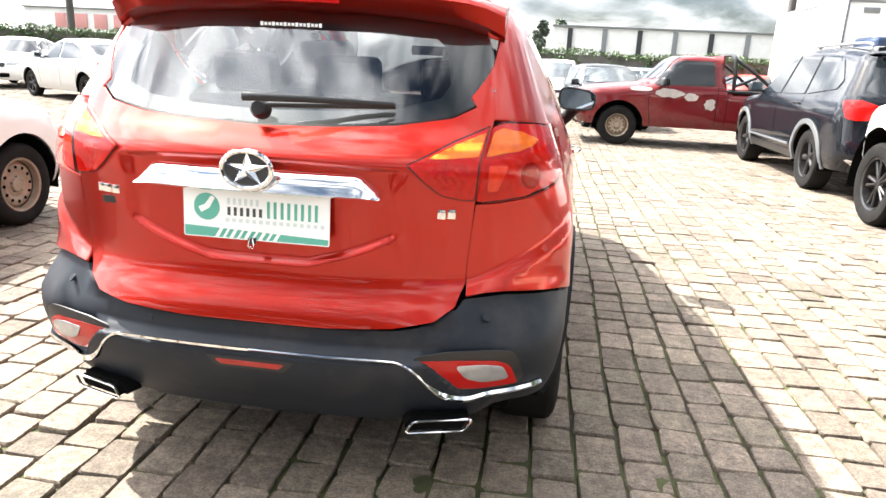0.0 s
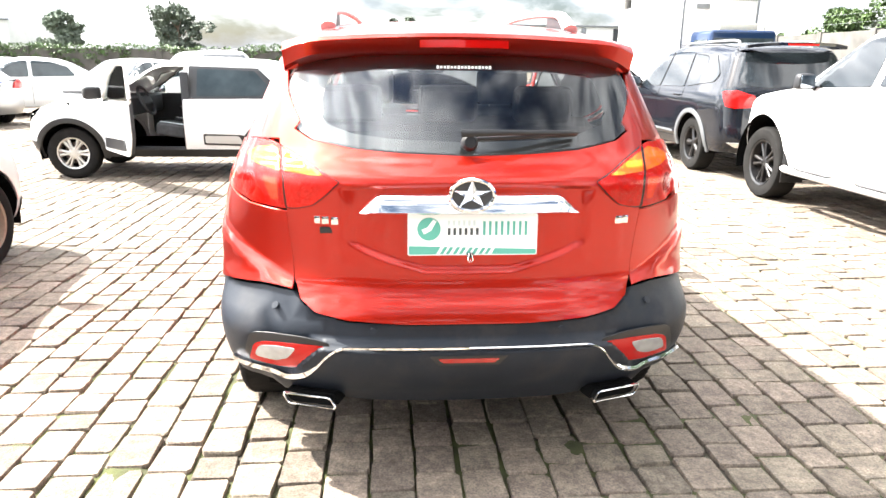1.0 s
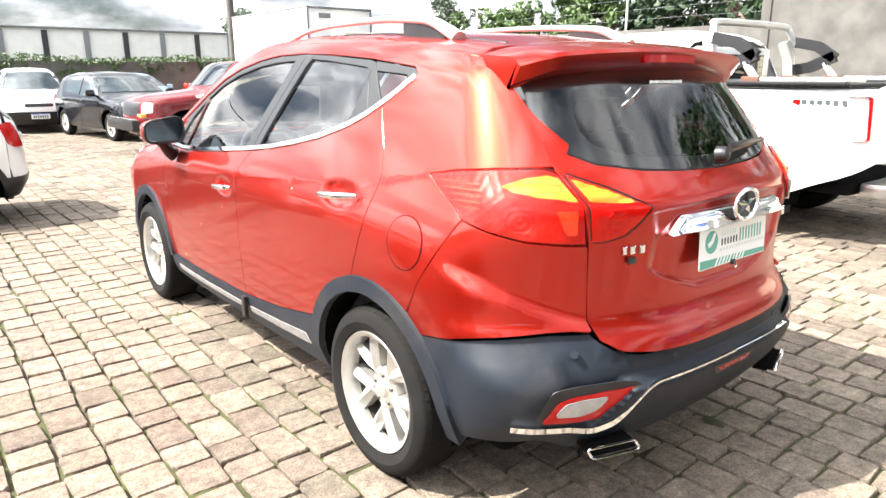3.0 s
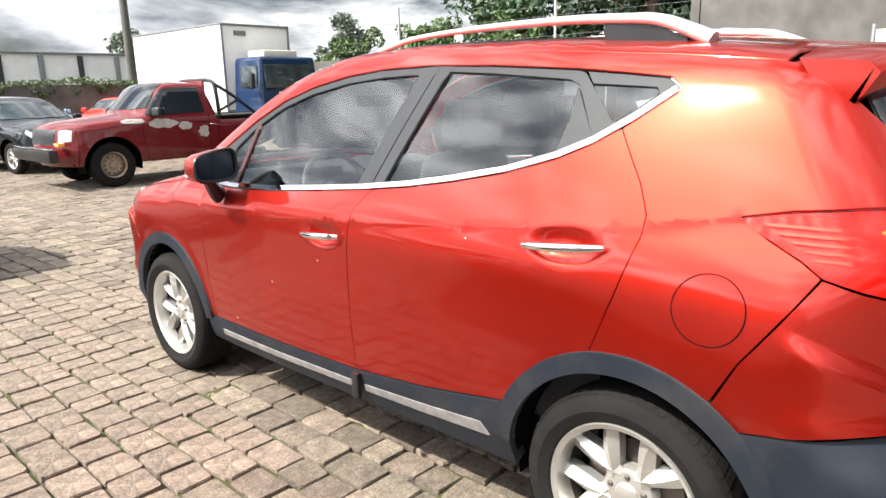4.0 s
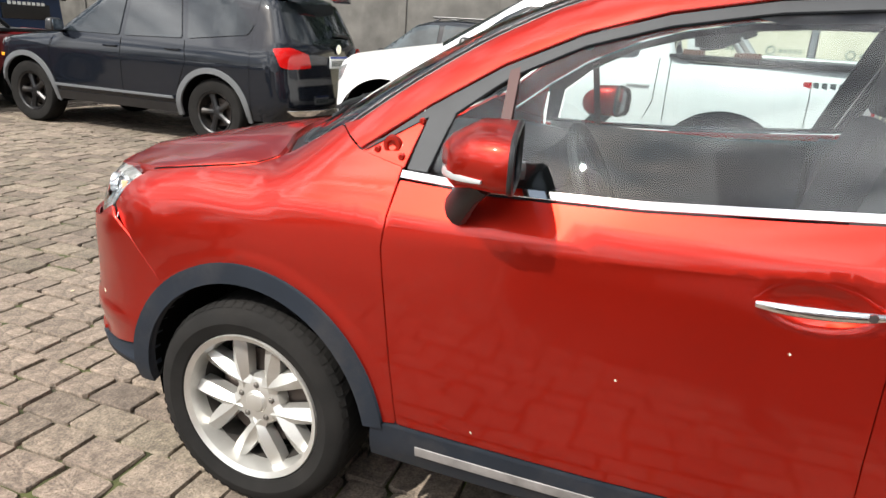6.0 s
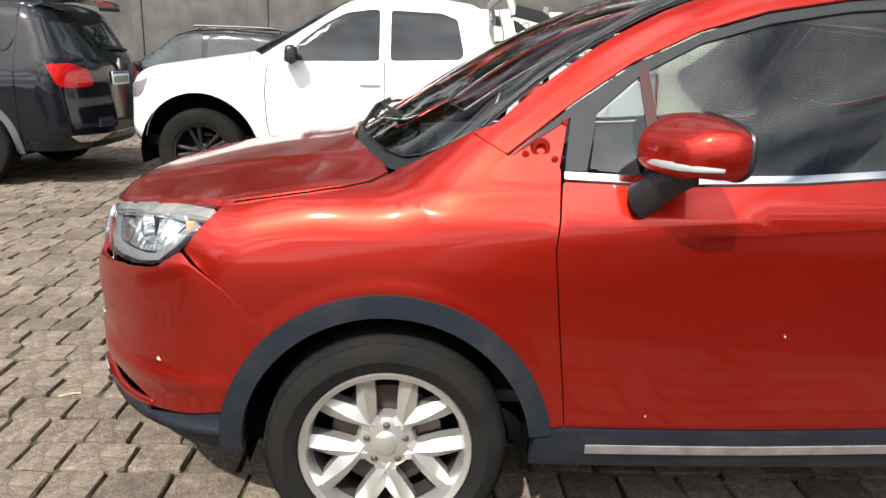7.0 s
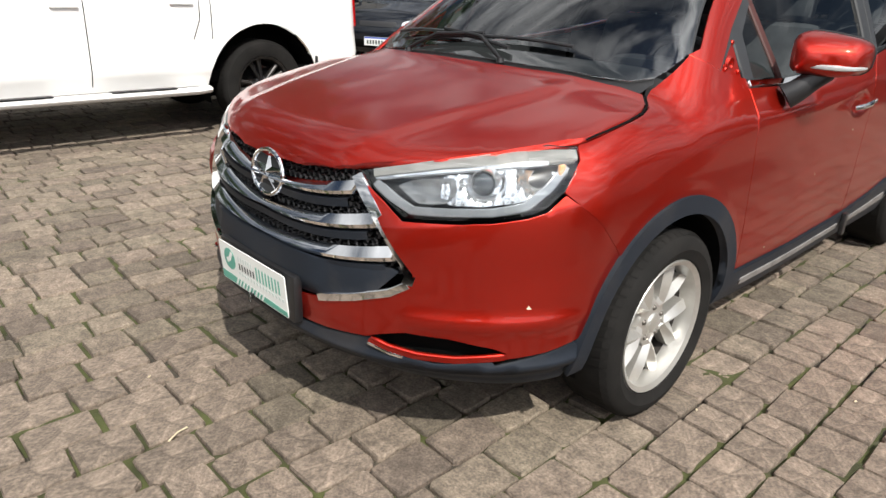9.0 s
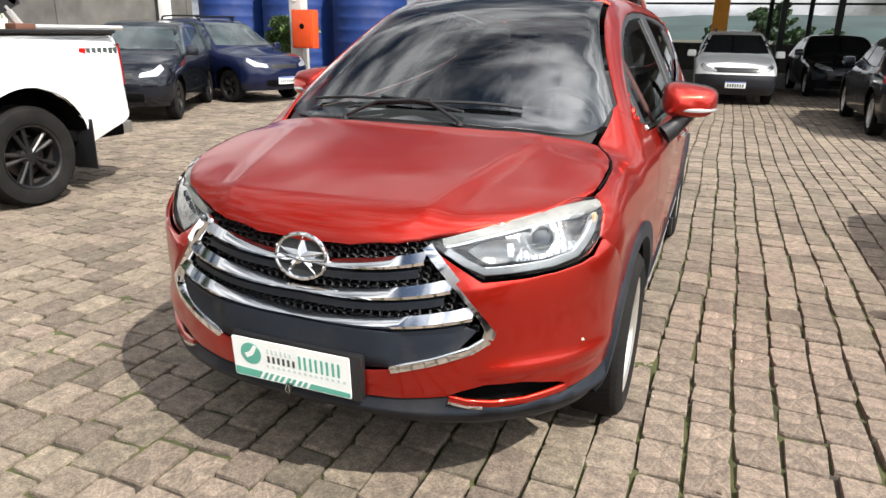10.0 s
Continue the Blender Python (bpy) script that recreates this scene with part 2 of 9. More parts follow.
def spline(pts, n=8, closed=False):
    """Catmull-Rom through points."""
    P = [Vector(p) for p in pts]
    out = []
    c = len(P)
    for i in range(c if closed else c - 1):
        a = P[(i - 1) % c] if closed or i else P[0] * 2 - P[1]
        b, d = P[i], P[(i + 1) % c]
        e = P[(i + 2) % c] if closed or i < c - 2 else P[-1] * 2 - P[-2]
        for k in range(n):
            t = k / n
            out.append(0.5 * ((2 * b) + (d - a) * t + (2 * a - 5 * b + 4 * d - e) * t * t + (3 * b - a - 3 * d + e) * t ** 3))
    if not closed:
        out.append(P[-1])
    return out


def tube(name, pts, section, material, parent=None, label="", up=(0, 0, 1), scale=None, closed=False):
    """Sweep a closed section of (side, up) along points."""
    P = [Vector(p) for p in pts]
    verts, faces = [], []
    k = len(section)
    N = len(P)
    for i, p in enumerate(P):
        d = (P[(i + 1) % N] - P[i - 1]) if closed else (P[min(i + 1, N - 1)] - P[max(i - 1, 0)])
        d.normalize()
        s = d.cross(Vector(up))
        s = s.normalized() if s.length > 1e-6 else Vector((1, 0, 0))
        u = s.cross(d)
        f = scale(i / max(1, N - 1)) if scale else 1
        for a, b in section:
            verts.append(p + s * a * f + u * b * f)
    for i in range(N if closed else N - 1):
        for j in range(k):
            a, b = i * k + j, i * k + (j + 1) % k
            c, e = ((i + 1) % N) * k + (j + 1) % k, ((i + 1) % N) * k + j
            faces.append((a, b, c, e))
    if not closed:
        faces.append(tuple(range(k))[::-1])
        faces.append(tuple((N - 1) * k + j for j in range(k)))
    bm = bmesh.new()
    bv = [bm.verts.new(v) for v in verts]
    for f in faces:
        bm.faces.new([bv[i] for i in f])
    return part(name, bm, material, parent, label, smooth=True, angle=40)


def ring(r, n=10, sx=1.0, sy=1.0):
    return [(r * sx * math.cos(2 * math.pi * i / n), r * sy * math.sin(2 * math.pi * i / n)) for i in range(n)]


def prism(name, outline, depth, m, material, parent=None, bevel=0.0, label="", smooth=True):
    """A polygon of (x, y) pulled out along local z by depth, then placed by m."""
    bm = bmesh.new()
    f = bm.faces.new([bm.verts.new((x, y, 0)) for x, y in outline])
    r = bmesh.ops.extrude_face_region(bm, geom=[f])
    bmesh.ops.translate(bm, vec=(0, 0, depth), verts=[g for g in r["geom"] if isinstance(g, bmesh.types.BMVert)])
    if bevel:
        bmesh.ops.bevel(bm, geom=bm.edges[:], offset=bevel, segments=1, affect="EDGES")
    bmesh.ops.transform(bm, matrix=m, verts=bm.verts[:])
    return part(name, bm, material, parent, label, smooth=smooth)


# ---------------------------------------------------------------- smooth body shells
class Curve:
    """A polyline softened by a bell curve of the given width."""

    def __init__(self, pts, soft=0.03):
        p = np.array(sorted(pts), float)
        lo, hi = p[0, 0] - 1.0, p[-1, 0] + 1.0
        self.x = np.linspace(lo, hi, int((hi - lo) / 0.004))
        s0 = (p[1, 1] - p[0, 1]) / (p[1, 0] - p[0, 0])
        s1 = (p[-1, 1] - p[-2, 1]) / (p[-1, 0] - p[-2, 0])
        y = np.interp(self.x, p[:, 0], p[:, 1])
        y = np.where(self.x < p[0, 0], p[0, 1] + s0 * (self.x - p[0, 0]), y)
        y = np.where(self.x > p[-1, 0], p[-1, 1] + s1 * (self.x - p[-1, 0]), y)
        if soft > 0:
            h = int(3 * soft / 0.004) + 1
            k = np.exp(-0.5 * (np.arange(-h, h + 1) * 0.004 / soft) ** 2)
            yp = np.concatenate([y[0] + (np.arange(-h, 0)) * (y[1] - y[0]), y, y[-1] + np.arange(1, h + 1) * (y[-1] - y[-2])])
            y = np.convolve(yp, k / k.sum(), "valid")
        self.y = y

    def __call__(self, v):
        return np.interp(v, self.x, self.y)


def smax(a, b, k):
    h = np.clip(0.5 + 0.5 * (a - b) / k, 0, 1)
    return b + (a - b) * h + k * h * (1 - h)


def step01(v, a, b):
    t = np.clip((v - a) / (b - a), 0, 1)
    return t * t * (3 - 2 * t)


class Shell:
    """A car body as the smooth meeting of its side, top, front and rear surfaces."""

    def __init__(self, W, T, F, R, k_top=0.10, k_end=0.10, k_nose=0.05, cf=1.25, cr=-1.25):
        self.W, self.T, self.F, self.R = W, T, F, R
        self.k_top, self.k_end, self.k_nose, self.cf, self.cr = k_top, k_end, k_nose, cf, cr

    def f(self, x, y, z):
        ax = np.abs(x)
        side = ax - self.W(y, z)
        ends = smax(y - self.F(ax, z), self.R(ax, z) - y, 0.02)
        a = smax(side, ends, self.k_end)
        return smax(a, (z - self.T(ax, y)) * 0.8, self.k_top if self.k_nose is None else np.where(ends > side - 0.03, self.k_nose, self.k_top))

    def normal(self, P):
        e = 0.003
        x, y, z = P.T
        g = np.stack([self.f(x + e, y, z) - self.f(x - e, y, z), self.f(x, y + e, z) - self.f(x, y - e, z), self.f(x, y, z + e) - self.f(x, y, z - e)], 1)
        return g / np.maximum(np.linalg.norm(g, axis=1, keepdims=True), 1e-9)

    def cast(self, P, D, far=3.0):
        lo, hi = np.zeros(len(P)), np.full(len(P), far)
        for _ in range(34):
            mid = (lo + hi) / 2
            q = P + D * mid[:, None]
            inside = self.f(q[:, 0], q[:, 1], q[:, 2]) < 0
            lo, hi = np.where(inside, mid, lo), np.where(inside, hi, mid)
        return P + D * lo[:, None]

    def put(self, view, uv):
        """Points of the body at 2D places of a view: left, right (y, z), top (x, y), front, rear (arc, z)."""
        uv = np.asarray(uv, float).reshape(-1, 2)
        u, v = uv.T
        o = np.zeros(len(u))
        if view in ("left", "right"):
            s = -1.0 if view == "left" else 1.0
            return self.cast(np.stack([o, u, v], 1), np.stack([o + s, o, o], 1))
        if view == "top":
            return self.cast(np.stack([u, v, o + 0.5], 1), np.stack([o, o, o + 1], 1))
        c, s = (self.cf, 1.0) if view == "front" else (self.cr, -1.0)
        a = u / 0.8
        return self.cast(np.stack([o, o + c, v], 1), np.stack([np.sin(a), s * np.cos(a), o], 1))

    def arc(self, view, P):
        c, s = (self.cf, 1.0) if view == "front" else (self.cr, -1.0)
        return [(0.8 * math.atan2(p[0], s * (p[1] - c)), p[2]) for p in P]

    def face_pt(self, view, x, z):
        """Arc place of a point of the front or rear face, named by x and z."""
        c, s = (self.cf, 1.0) if view == "front" else (self.cr, -1.0)
        return self.arc(view, self.cast(np.array([[x, c, z]]), np.array([[0, s, 0.0]])))[0]

    def side_pt(self, view, y, z):
        """Arc place of a point of the right flank, named by y and z."""
        return self.arc(view, self.put("right", [(y, z)]))[0]

    def rim(self, y, drop=0.02):
        """Where roof or bonnet meets the right flank at y, a little below: (x, z)."""
        lo, hi = 0.3, 2.4
        for _ in range(40):
            z = (lo + hi) / 2
            if z < self.T(self.W(y, z), y):
                lo = z
            else:
                hi = z
        z = lo - drop
        return float(self.put("right", [(y, z)])[0][0]), float(z)


def fillet(pts, r, n=4):
    P = [Vector(p) for p in pts]
    out = []
    c = len(P)
    for i in range(c):
        a, b, d = P[i - 1], P[i], P[(i + 1) % c]
        la, ld = (a - b).length, (d - b).length
        k = min(r, 0.45 * la, 0.45 * ld)
        if k < 1e-4:
            out.append(b)
            continue
        p, q = b + (a - b) * (k / la), b + (d - b) * (k / ld)
        for j in range(n + 1):
            t = j / n
            out.append(p * (1 - t) ** 2 + b * 2 * t * (1 - t) + q * t * t)
    return out


def inset(P, d):
    c = len(P)
    area = sum(P[i].x * P[(i + 1) % c].y - P[(i + 1) % c].x * P[i].y for i in range(c))
    s = 1 if area > 0 else -1
    out = []
    for i in range(c):
        a, b, e = P[i - 1], P[i], P[(i + 1) % c]
        u, v = (b - a).normalized(), (e - b).normalized()
        n1, n2 = Vector((-u.y, u.x)) * s, Vector((-v.y, v.x)) * s
        m = n1 + n2
        m = m / max(0.35, m.dot(n1)) if m.length > 1e-6 else n1
        out.append(b + m * d)
    return out


def inside_poly(P, X, Y):
    r = np.zeros(len(X), bool)
    x0, y0 = P[-1]
    for x1, y1 in P:
        c = (y0 > Y) != (y1 > Y)
        with np.errstate(divide="ignore", invalid="ignore"):
            r ^= c & (X < (x1 - x0) * (Y - y0) / (y1 - y0 + 1e-15) + x0)
        x0, y0 = x1, y1
    return r


def flat_mesh(outline, step, extra=()):
    """Triangles of a polygon with a grid of points inside: places, triangles, and the ring of the border."""
    B = []
    c = len(outline)
    for i in range(c):
        a, b = outline[i], outline[(i + 1) % c]
        n = max(1, int((b - a).length / (step * 0.7)))
        for k in range(n):
            p = a.lerp(b, k / n)
            if not B or (p - B[-1]).length > 0.0012:
                B.append(p)
    if (B[0] - B[-1]).length < 0.0012:
        B.pop()
    A = np.array([(p.x, p.y) for p in B])
    lo, hi = A.min(0), A.max(0)
    gx = np.arange(lo[0] + step / 2, hi[0], step)
    gy = np.arange(lo[1] + step / 2, hi[1], step)
    X, Y = (g.ravel() for g in np.meshgrid(gx, gy))
    X = X + (np.round((Y - lo[1]) / step) % 2) * step * 0.5
    if len(extra):
        ex = np.asarray(extra, float)
        X, Y = np.concatenate([X, ex[:, 0]]), np.concatenate([Y, ex[:, 1]])
    if len(X):
        ok = inside_poly(A, X, Y)
        X, Y = X[ok], Y[ok]
    if len(X):
        d = np.full(len(X), 9.0)
        A2 = np.roll(A, -1, 0)
        for (ax, ay), (bx, by) in zip(A, A2):
            t = np.clip(((X - ax) * (bx - ax) + (Y - ay) * (by - ay)) / max(1e-12, (bx - ax) ** 2 + (by - ay) ** 2), 0, 1)
            d = np.minimum(d, np.hypot(X - ax - t * (bx - ax), Y - ay - t * (by - ay)))
        lim = np.full(len(X), step * 0.4)
        if len(extra):
            lim[-len(extra):] = 0.004
        X, Y = X[d > lim], Y[d > lim]
    pts = B + [Vector((float(a), float(b))) for a, b in zip(X, Y)]
    vs, _, fs, ov, _, _ = delaunay_2d_cdt(pts, [], [list(range(len(B)))], 1, 1e-5)
    where = {}
    for i, o in enumerate(ov):
        for k in o:
            where[k] = i
    return vs, fs, [where[i] for i in range(len(B)) if i in where]


def panel(name, shell, view, outline, material, parent, off=0.0, thick=0.012, gap=0.0011, r=0.0, step=0.045, label="",
          both=False, disp=None, extra=(), rim_mat=None):
    """A sheet of the body, cut by an outline in a view of it, with turned-in edges. both: its mirror twin as well."""
    P = [Vector(p) for p in outline]
    if r:
        P = fillet(P, r)
    if gap:
        P = inset(P, gap)
    vs, fs, ringv = flat_mesh(P, step, extra)
    uv = np.array([(v[0], v[1]) for v in vs])
    X = shell.put(view, uv)
    N = shell.normal(X)
    o = np.full(len(uv), off)
    if disp is not None:
        o = o + disp(uv[:, 0], uv[:, 1])
    Y = X + N * o[:, None]
    if disp is not None:
        # tilt the shading with the dents
        e = 0.0012

        def moved_pt(du, dv):
            q = uv + np.array([du, dv])
            Q = shell.put(view, q)
            return Q + shell.normal(Q) * (off + disp(q[:, 0], q[:, 1]))[:, None]
        tilted = np.cross(moved_pt(e, 0) - moved_pt(-e, 0), moved_pt(0, e) - moved_pt(0, -e))
        ln_ = np.linalg.norm(tilted, axis=1, keepdims=True)
        tilted = tilted * np.sign((tilted * N).sum(1, keepdims=True)) / np.maximum(ln_, 1e-12)
        ok_ = (np.abs(o - off) > 1e-5) & (ln_[:, 0] > 1e-9) & ((tilted * N).sum(1) > 0.3)
        N = np.where(ok_[:, None], tilted, N)
    nv = len(Y)
    low = Y[ringv] - N[ringv] * thick
    ctr = Y[ringv]
    prv, nxt = np.roll(ctr, 1, 0), np.roll(ctr, -1, 0)
    out = np.cross(nxt - prv, N[ringv])
    out /= np.maximum(np.linalg.norm(out, axis=1, keepdims=True), 1e-9)
    V = np.concatenate([Y, low])
    a, b, c = (Y[i] for i in fs[len(fs) // 2][:3])
    flip = np.dot(np.cross(b - a, c - a), N[fs[len(fs) // 2][0]]) < 0
    faces = [tuple(reversed(f)) if flip else tuple(f) for f in fs]
    m = len(ringv)
    # the ring runs counter-clockwise in the plane when its area is positive
    A = uv[ringv]
    pos = (A[:, 0] * np.roll(A[:, 1], -1) - np.roll(A[:, 0], -1) * A[:, 1]).sum() > 0
    if pos == flip:
        out = -out if flip and pos else out
    ctrmid = Y.mean(0)
    if ((ctr - ctrmid) * out).sum() < 0:
        out = -out
    for i in range(m):
        j = (i + 1) % m
        q = (ringv[i], nv + i, nv + j, ringv[j])
        faces.append(q if pos != flip else q[::-1])
    NN = np.concatenate([N, out])
    first = link_mesh(name, V, faces, material, parent, True, label, NN)
    clear = material.name in ("tinted window glass", "windscreen glass", "darker rear glass", "lamp cover", "tail lamp cover")
    first.visible_shadow = not clear
    if not both:
        return first
    V2, N2 = V * np.array([-1, 1, 1.0]), NN * np.array([-1, 1, 1.0])
    second = link_mesh(name, V2, [f[::-1] for f in faces], material, parent, True, label, N2)
    second.visible_shadow = not clear
    return first, second


def band(line, w0, w1=None):
    """A strip outline along a 2D line, w0 to its left side and w1 to its right."""
    w1 = w0 if w1 is None else w1
    P = [Vector(p) for p in line]
    L, Rr = [], []
    for i, p in enumerate(P):
        d = (P[min(i + 1, len(P) - 1)] - P[max(i - 1, 0)]).normalized()
        n = Vector((-d.y, d.x))
        L.append(p + n * w0)
        Rr.append(p - n * w1)
    return [tuple(p) for p in L + Rr[::-1]]


def arc_pts(cx, cz, r, a0, a1, n=14):
    return [(cx + r * math.cos(radians(a0 + (a1 - a0) * i / n)), cz + r * math.sin(radians(a0 + (a1 - a0) * i / n))) for i in range(n + 1)]


def sym(half):
    """Close a right half outline, which runs from the middle to the middle, with its mirror."""
    return list(half) + [(-a, b) for a, b in reversed(half) if abs(a) > 1e-6]


# ---------------------------------------------------------------- wheels
def tyre_mesh(parent, R, w, rim, seg=64):
    prof = [(rim, -w * 0.36), (rim + 0.012, -w * 0.44), (rim + (R - rim) * 0.45, -w * 0.5), (R - 0.026, -w * 0.47), (R - 0.008, -w * 0.40), (R, -w * 0.32)]
    prof += [(r, -h) for r, h in reversed(prof)]
    t = lathe("tyre", prof, RUBBER, parent, seg, label="worn black tyre")
    # tread lugs across the shoulder
    verts, faces = [], []
    n = 60
    for i in range(n):
        for s, ph in ((-1, 0.0), (1, 0.5)):
            a0 = 2 * math.pi * (i + ph) / n
            a1 = a0 + 2 * math.pi / n * 0.62
            k = len(verts)
            for a, sk in ((a0, 0.0), (a1, 0.0)):
                for r, h in ((R - 0.0085, s * w * 0.42), (R + 0.0012, s * w * 0.33), (R + 0.0020, s * w * 0.04)):
                    b = a + (0.05 if abs(h) < w * 0.2 else 0)
                    verts.append((r * math.cos(b), r * math.sin(b), h))
            faces += [(k, k + 1, k + 4, k + 3), (k + 1, k + 2, k + 5, k + 4)]
    link_mesh("tread", verts, faces, RUBBER, t, smooth=False)
    return t


def spoke(outline, z0, z1, dome, m, name, material, parent):
    """A spoke: its outline runs from hub to rim; the face is ridged along the middle."""
    half = [(x, y) for x, y in outline]
    verts, faces = [], []
    n = len(half)
    for x, y in half:
        verts += [(x, y, z0), (x, y, z1 + 0.0), (x * 0.0 + (x * 0.35), y, z1 + dome)]
    L = len(verts)
    for x, y in half:
        verts += [(-x, y, z0), (-x, y, z1), (-x * 0.35, y, z1 + dome)]
    for i in range(n - 1):
        a, b = 3 * i, 3 * i + 3
        faces += [(a, b, b + 1, a + 1), (a + 1, b + 1, b + 2, a + 2)]
        c, d = L + a, L + b
        faces += [(d, c, c + 1, d + 1), (d + 1, c + 1, c + 2, d + 2), (a + 2, b + 2, d + 2, c + 2)]
    faces += [(0, 1, 2, L + 2, L + 1, L), (3 * n - 3, L + 3 * n - 3, L + 3 * n - 2, L + 3 * n - 1, 3 * n - 1, 3 * n - 2)]
    bm = bmesh.new()
    bv = [bm.verts.new(m @ Vector(v)) for v in verts]
    for f in faces:
        bm.faces.new([bv[i] for i in f])
    return part(name, bm, material, parent, smooth=True, angle=25)


def petal(m, rim, z0, z1, s, parent, material):
    """A leaf-shaped spoke: a sharp ridge divides a broad face from a narrow one; the tip is cut aslant on the rim."""
    rows = [(0.036, 0.016, -0.3, 0.004), (0.062, 0.0225, -0.3, 0.010), (0.095, 0.0245, -0.2, 0.017), (0.130, 0.0255, 0.0, 0.018), (0.165, 0.0245, 0.25, 0.015), (rim * 0.875, 0.021, 0.5, 0.010), (rim * 0.965, 0.009, 0.9, 0.003)]
    verts, faces = [], []
    for y, h, k, d in rows:
        lift = z1 + 0.006 * min(1.0, y / 0.12)
        verts += [(-h, y, z0), (-h, y, lift - 0.006), (s * h * k, y, lift + d * 0.75), (h, y, lift - 0.006), (h, y, z0)]
    for i in range(len(rows) - 1):
        a = 5 * i
        for j in range(4):
            faces.append((a + j, a + 5 + j, a + 6 + j, a + 1 + j))
    e = 5 * (len(rows) - 1)
    faces += [(0, 1, 2, 3, 4), (e + 4, e + 3, e + 2, e + 1, e)]
    bm = bmesh.new()
    bv = [bm.verts.new(m @ Vector(v)) for v in verts]
    for f in faces:
        bm.faces.new([bv[i] for i in f])
    bmesh.ops.recalc_face_normals(bm, faces=bm.faces[:])
    return part("spoke", bm, material, parent, smooth=True, angle=22)


def wheel(parent, x, y, R, w, rim, style, side, steer=0.0):
    """A wheel under a vehicle: tyre, rim barrel, spokes, nuts, cap, brake disc. side: -1 left, 1 right."""
    hub = new("wheel")
    hub.empty_display_size = 0.1
    hub.parent = parent
    m = Matrix.Translation((x, y, R)) @ Matrix.Rotation(radians(steer), 4, "Z") @ Matrix.Rotation(radians(90 * side), 4, "Y")
    hub.matrix_local = m
    tyre_mesh(hub, R, w, rim)
    o = w * 0.5
    face = {"twin": ALLOY, "ten": ALLOYDARK, "five": ALLOYDARK, "steel": STEEL, "plain": ALLOY, "sixgrey": ALLOY}[style]
    lathe("rim_barrel", [(rim * 0.93, -o * 0.9), (rim * 0.90, -o * 0.2), (rim * 0.905, o * 0.30)], mat_cache("dusty dark barrel", (0.045, 0.040, 0.036), 0.6, 0.3, vary=0.3), hub, 40)
    lathe("rim", [(rim * 0.905, o * 0.30), (rim * 0.92, o * 0.55), (rim * 0.945, o * 0.80), (rim + 0.004, o * 0.88), (rim + 0.008, o * 0.80), (rim, o * 0.6)],
          face, hub, 56, label="wheel rim")
    lathe("brake_disc", [(0.02, o * 0.02), (rim * 0.68, o * 0.02), (rim * 0.68, -0.02), (0.02, -0.02)], mat_cache("brake steel", (0.07, 0.055, 0.048), 0.5, 0.7), hub, 32)
    # added near-black disc in place of the shade behind the spokes
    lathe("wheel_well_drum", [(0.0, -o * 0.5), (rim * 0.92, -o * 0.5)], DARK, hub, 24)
    if style == "twin":
        for i in range(5):
            for s in (-1, 1):
                a = 72 * i - 90 * (1 if side < 0 else -1)
                mm = Matrix.Rotation(radians(a), 4, "Z") @ Matrix.Translation((s * 0.046, 0, 0)) @ Matrix.Rotation(radians(-s * 3), 4, "Z")
                petal(mm, rim, o * 0.10, o * 0.44, s, hub, face)
        lathe("hub_plate", [(0.0, o * 0.52), (0.030, o * 0.52), (0.036, o * 0.47), (0.060, o * 0.46), (0.074, o * 0.40), (0.080, o * 0.28), (0.080, o * 0.05)], face, hub, 40)
    elif style == "ten":
        for i in range(5):
            for s in (-1, 1):
                mm = Matrix.Rotation(radians(72 * i + s * 11), 4, "Z")
                spoke([(0.016, 0.04), (0.015, 0.10), (0.017, rim * 0.7), (0.022, rim * 0.96)], o * 0.25, o * 0.55, 0.010, mm, "spoke", face, hub)
        lathe("hub_plate", [(0.0, o * 0.60), (0.04, o * 0.60), (0.075, o * 0.5), (0.08, o * 0.1)], face, hub, 32)
    elif style == "five":
        for i in range(5):
            mm = Matrix.Rotation(radians(72 * i), 4, "Z")
            spoke([(0.035, 0.04), (0.030, 0.10), (0.034, rim * 0.75), (0.052, rim * 0.96)], o * 0.25, o * 0.50, 0.016, mm, "spoke", face, hub)
        lathe("hub_plate", [(0.0, o * 0.60), (0.04, o * 0.60), (0.075, o * 0.5), (0.08, o * 0.1)], face, hub, 32)
    elif style in ("plain", "sixgrey"):
        for i in range(6):
            for s in (-1, 1):
                mm = Matrix.Rotation(radians(60 * i + s * 9), 4, "Z")
                spoke([(0.014, 0.04), (0.013, 0.10), (0.014, rim * 0.7), (0.020, rim * 0.96)], o * 0.25, o * 0.52, 0.008, mm, "spoke", face, hub)
        lathe("hub_plate", [(0.0, o * 0.60), (0.04, o * 0.60), (0.07, o * 0.5), (0.075, o * 0.1)], face, hub, 32)
    else:
        lathe("wheel_disc", [(0.0, o * 0.55), (0.05, o * 0.55), (0.06, o * 0.35), (0.09, o * 0.30), (rim * 0.62, o * 0.45), (rim * 0.78, o * 0.40), (rim * 0.9, o * 0.15)], face, hub, 48)
        for i in range(12):
            a = 2 * math.pi * i / 12
            lathe("vent_hole", [(0.0, o * 0.47), (0.013, o * 0.47), (0.013, o * 0.30)], DARK, hub, 10, Matrix.Translation((rim * 0.66 * math.cos(a), rim * 0.66 * math.sin(a), 0)))
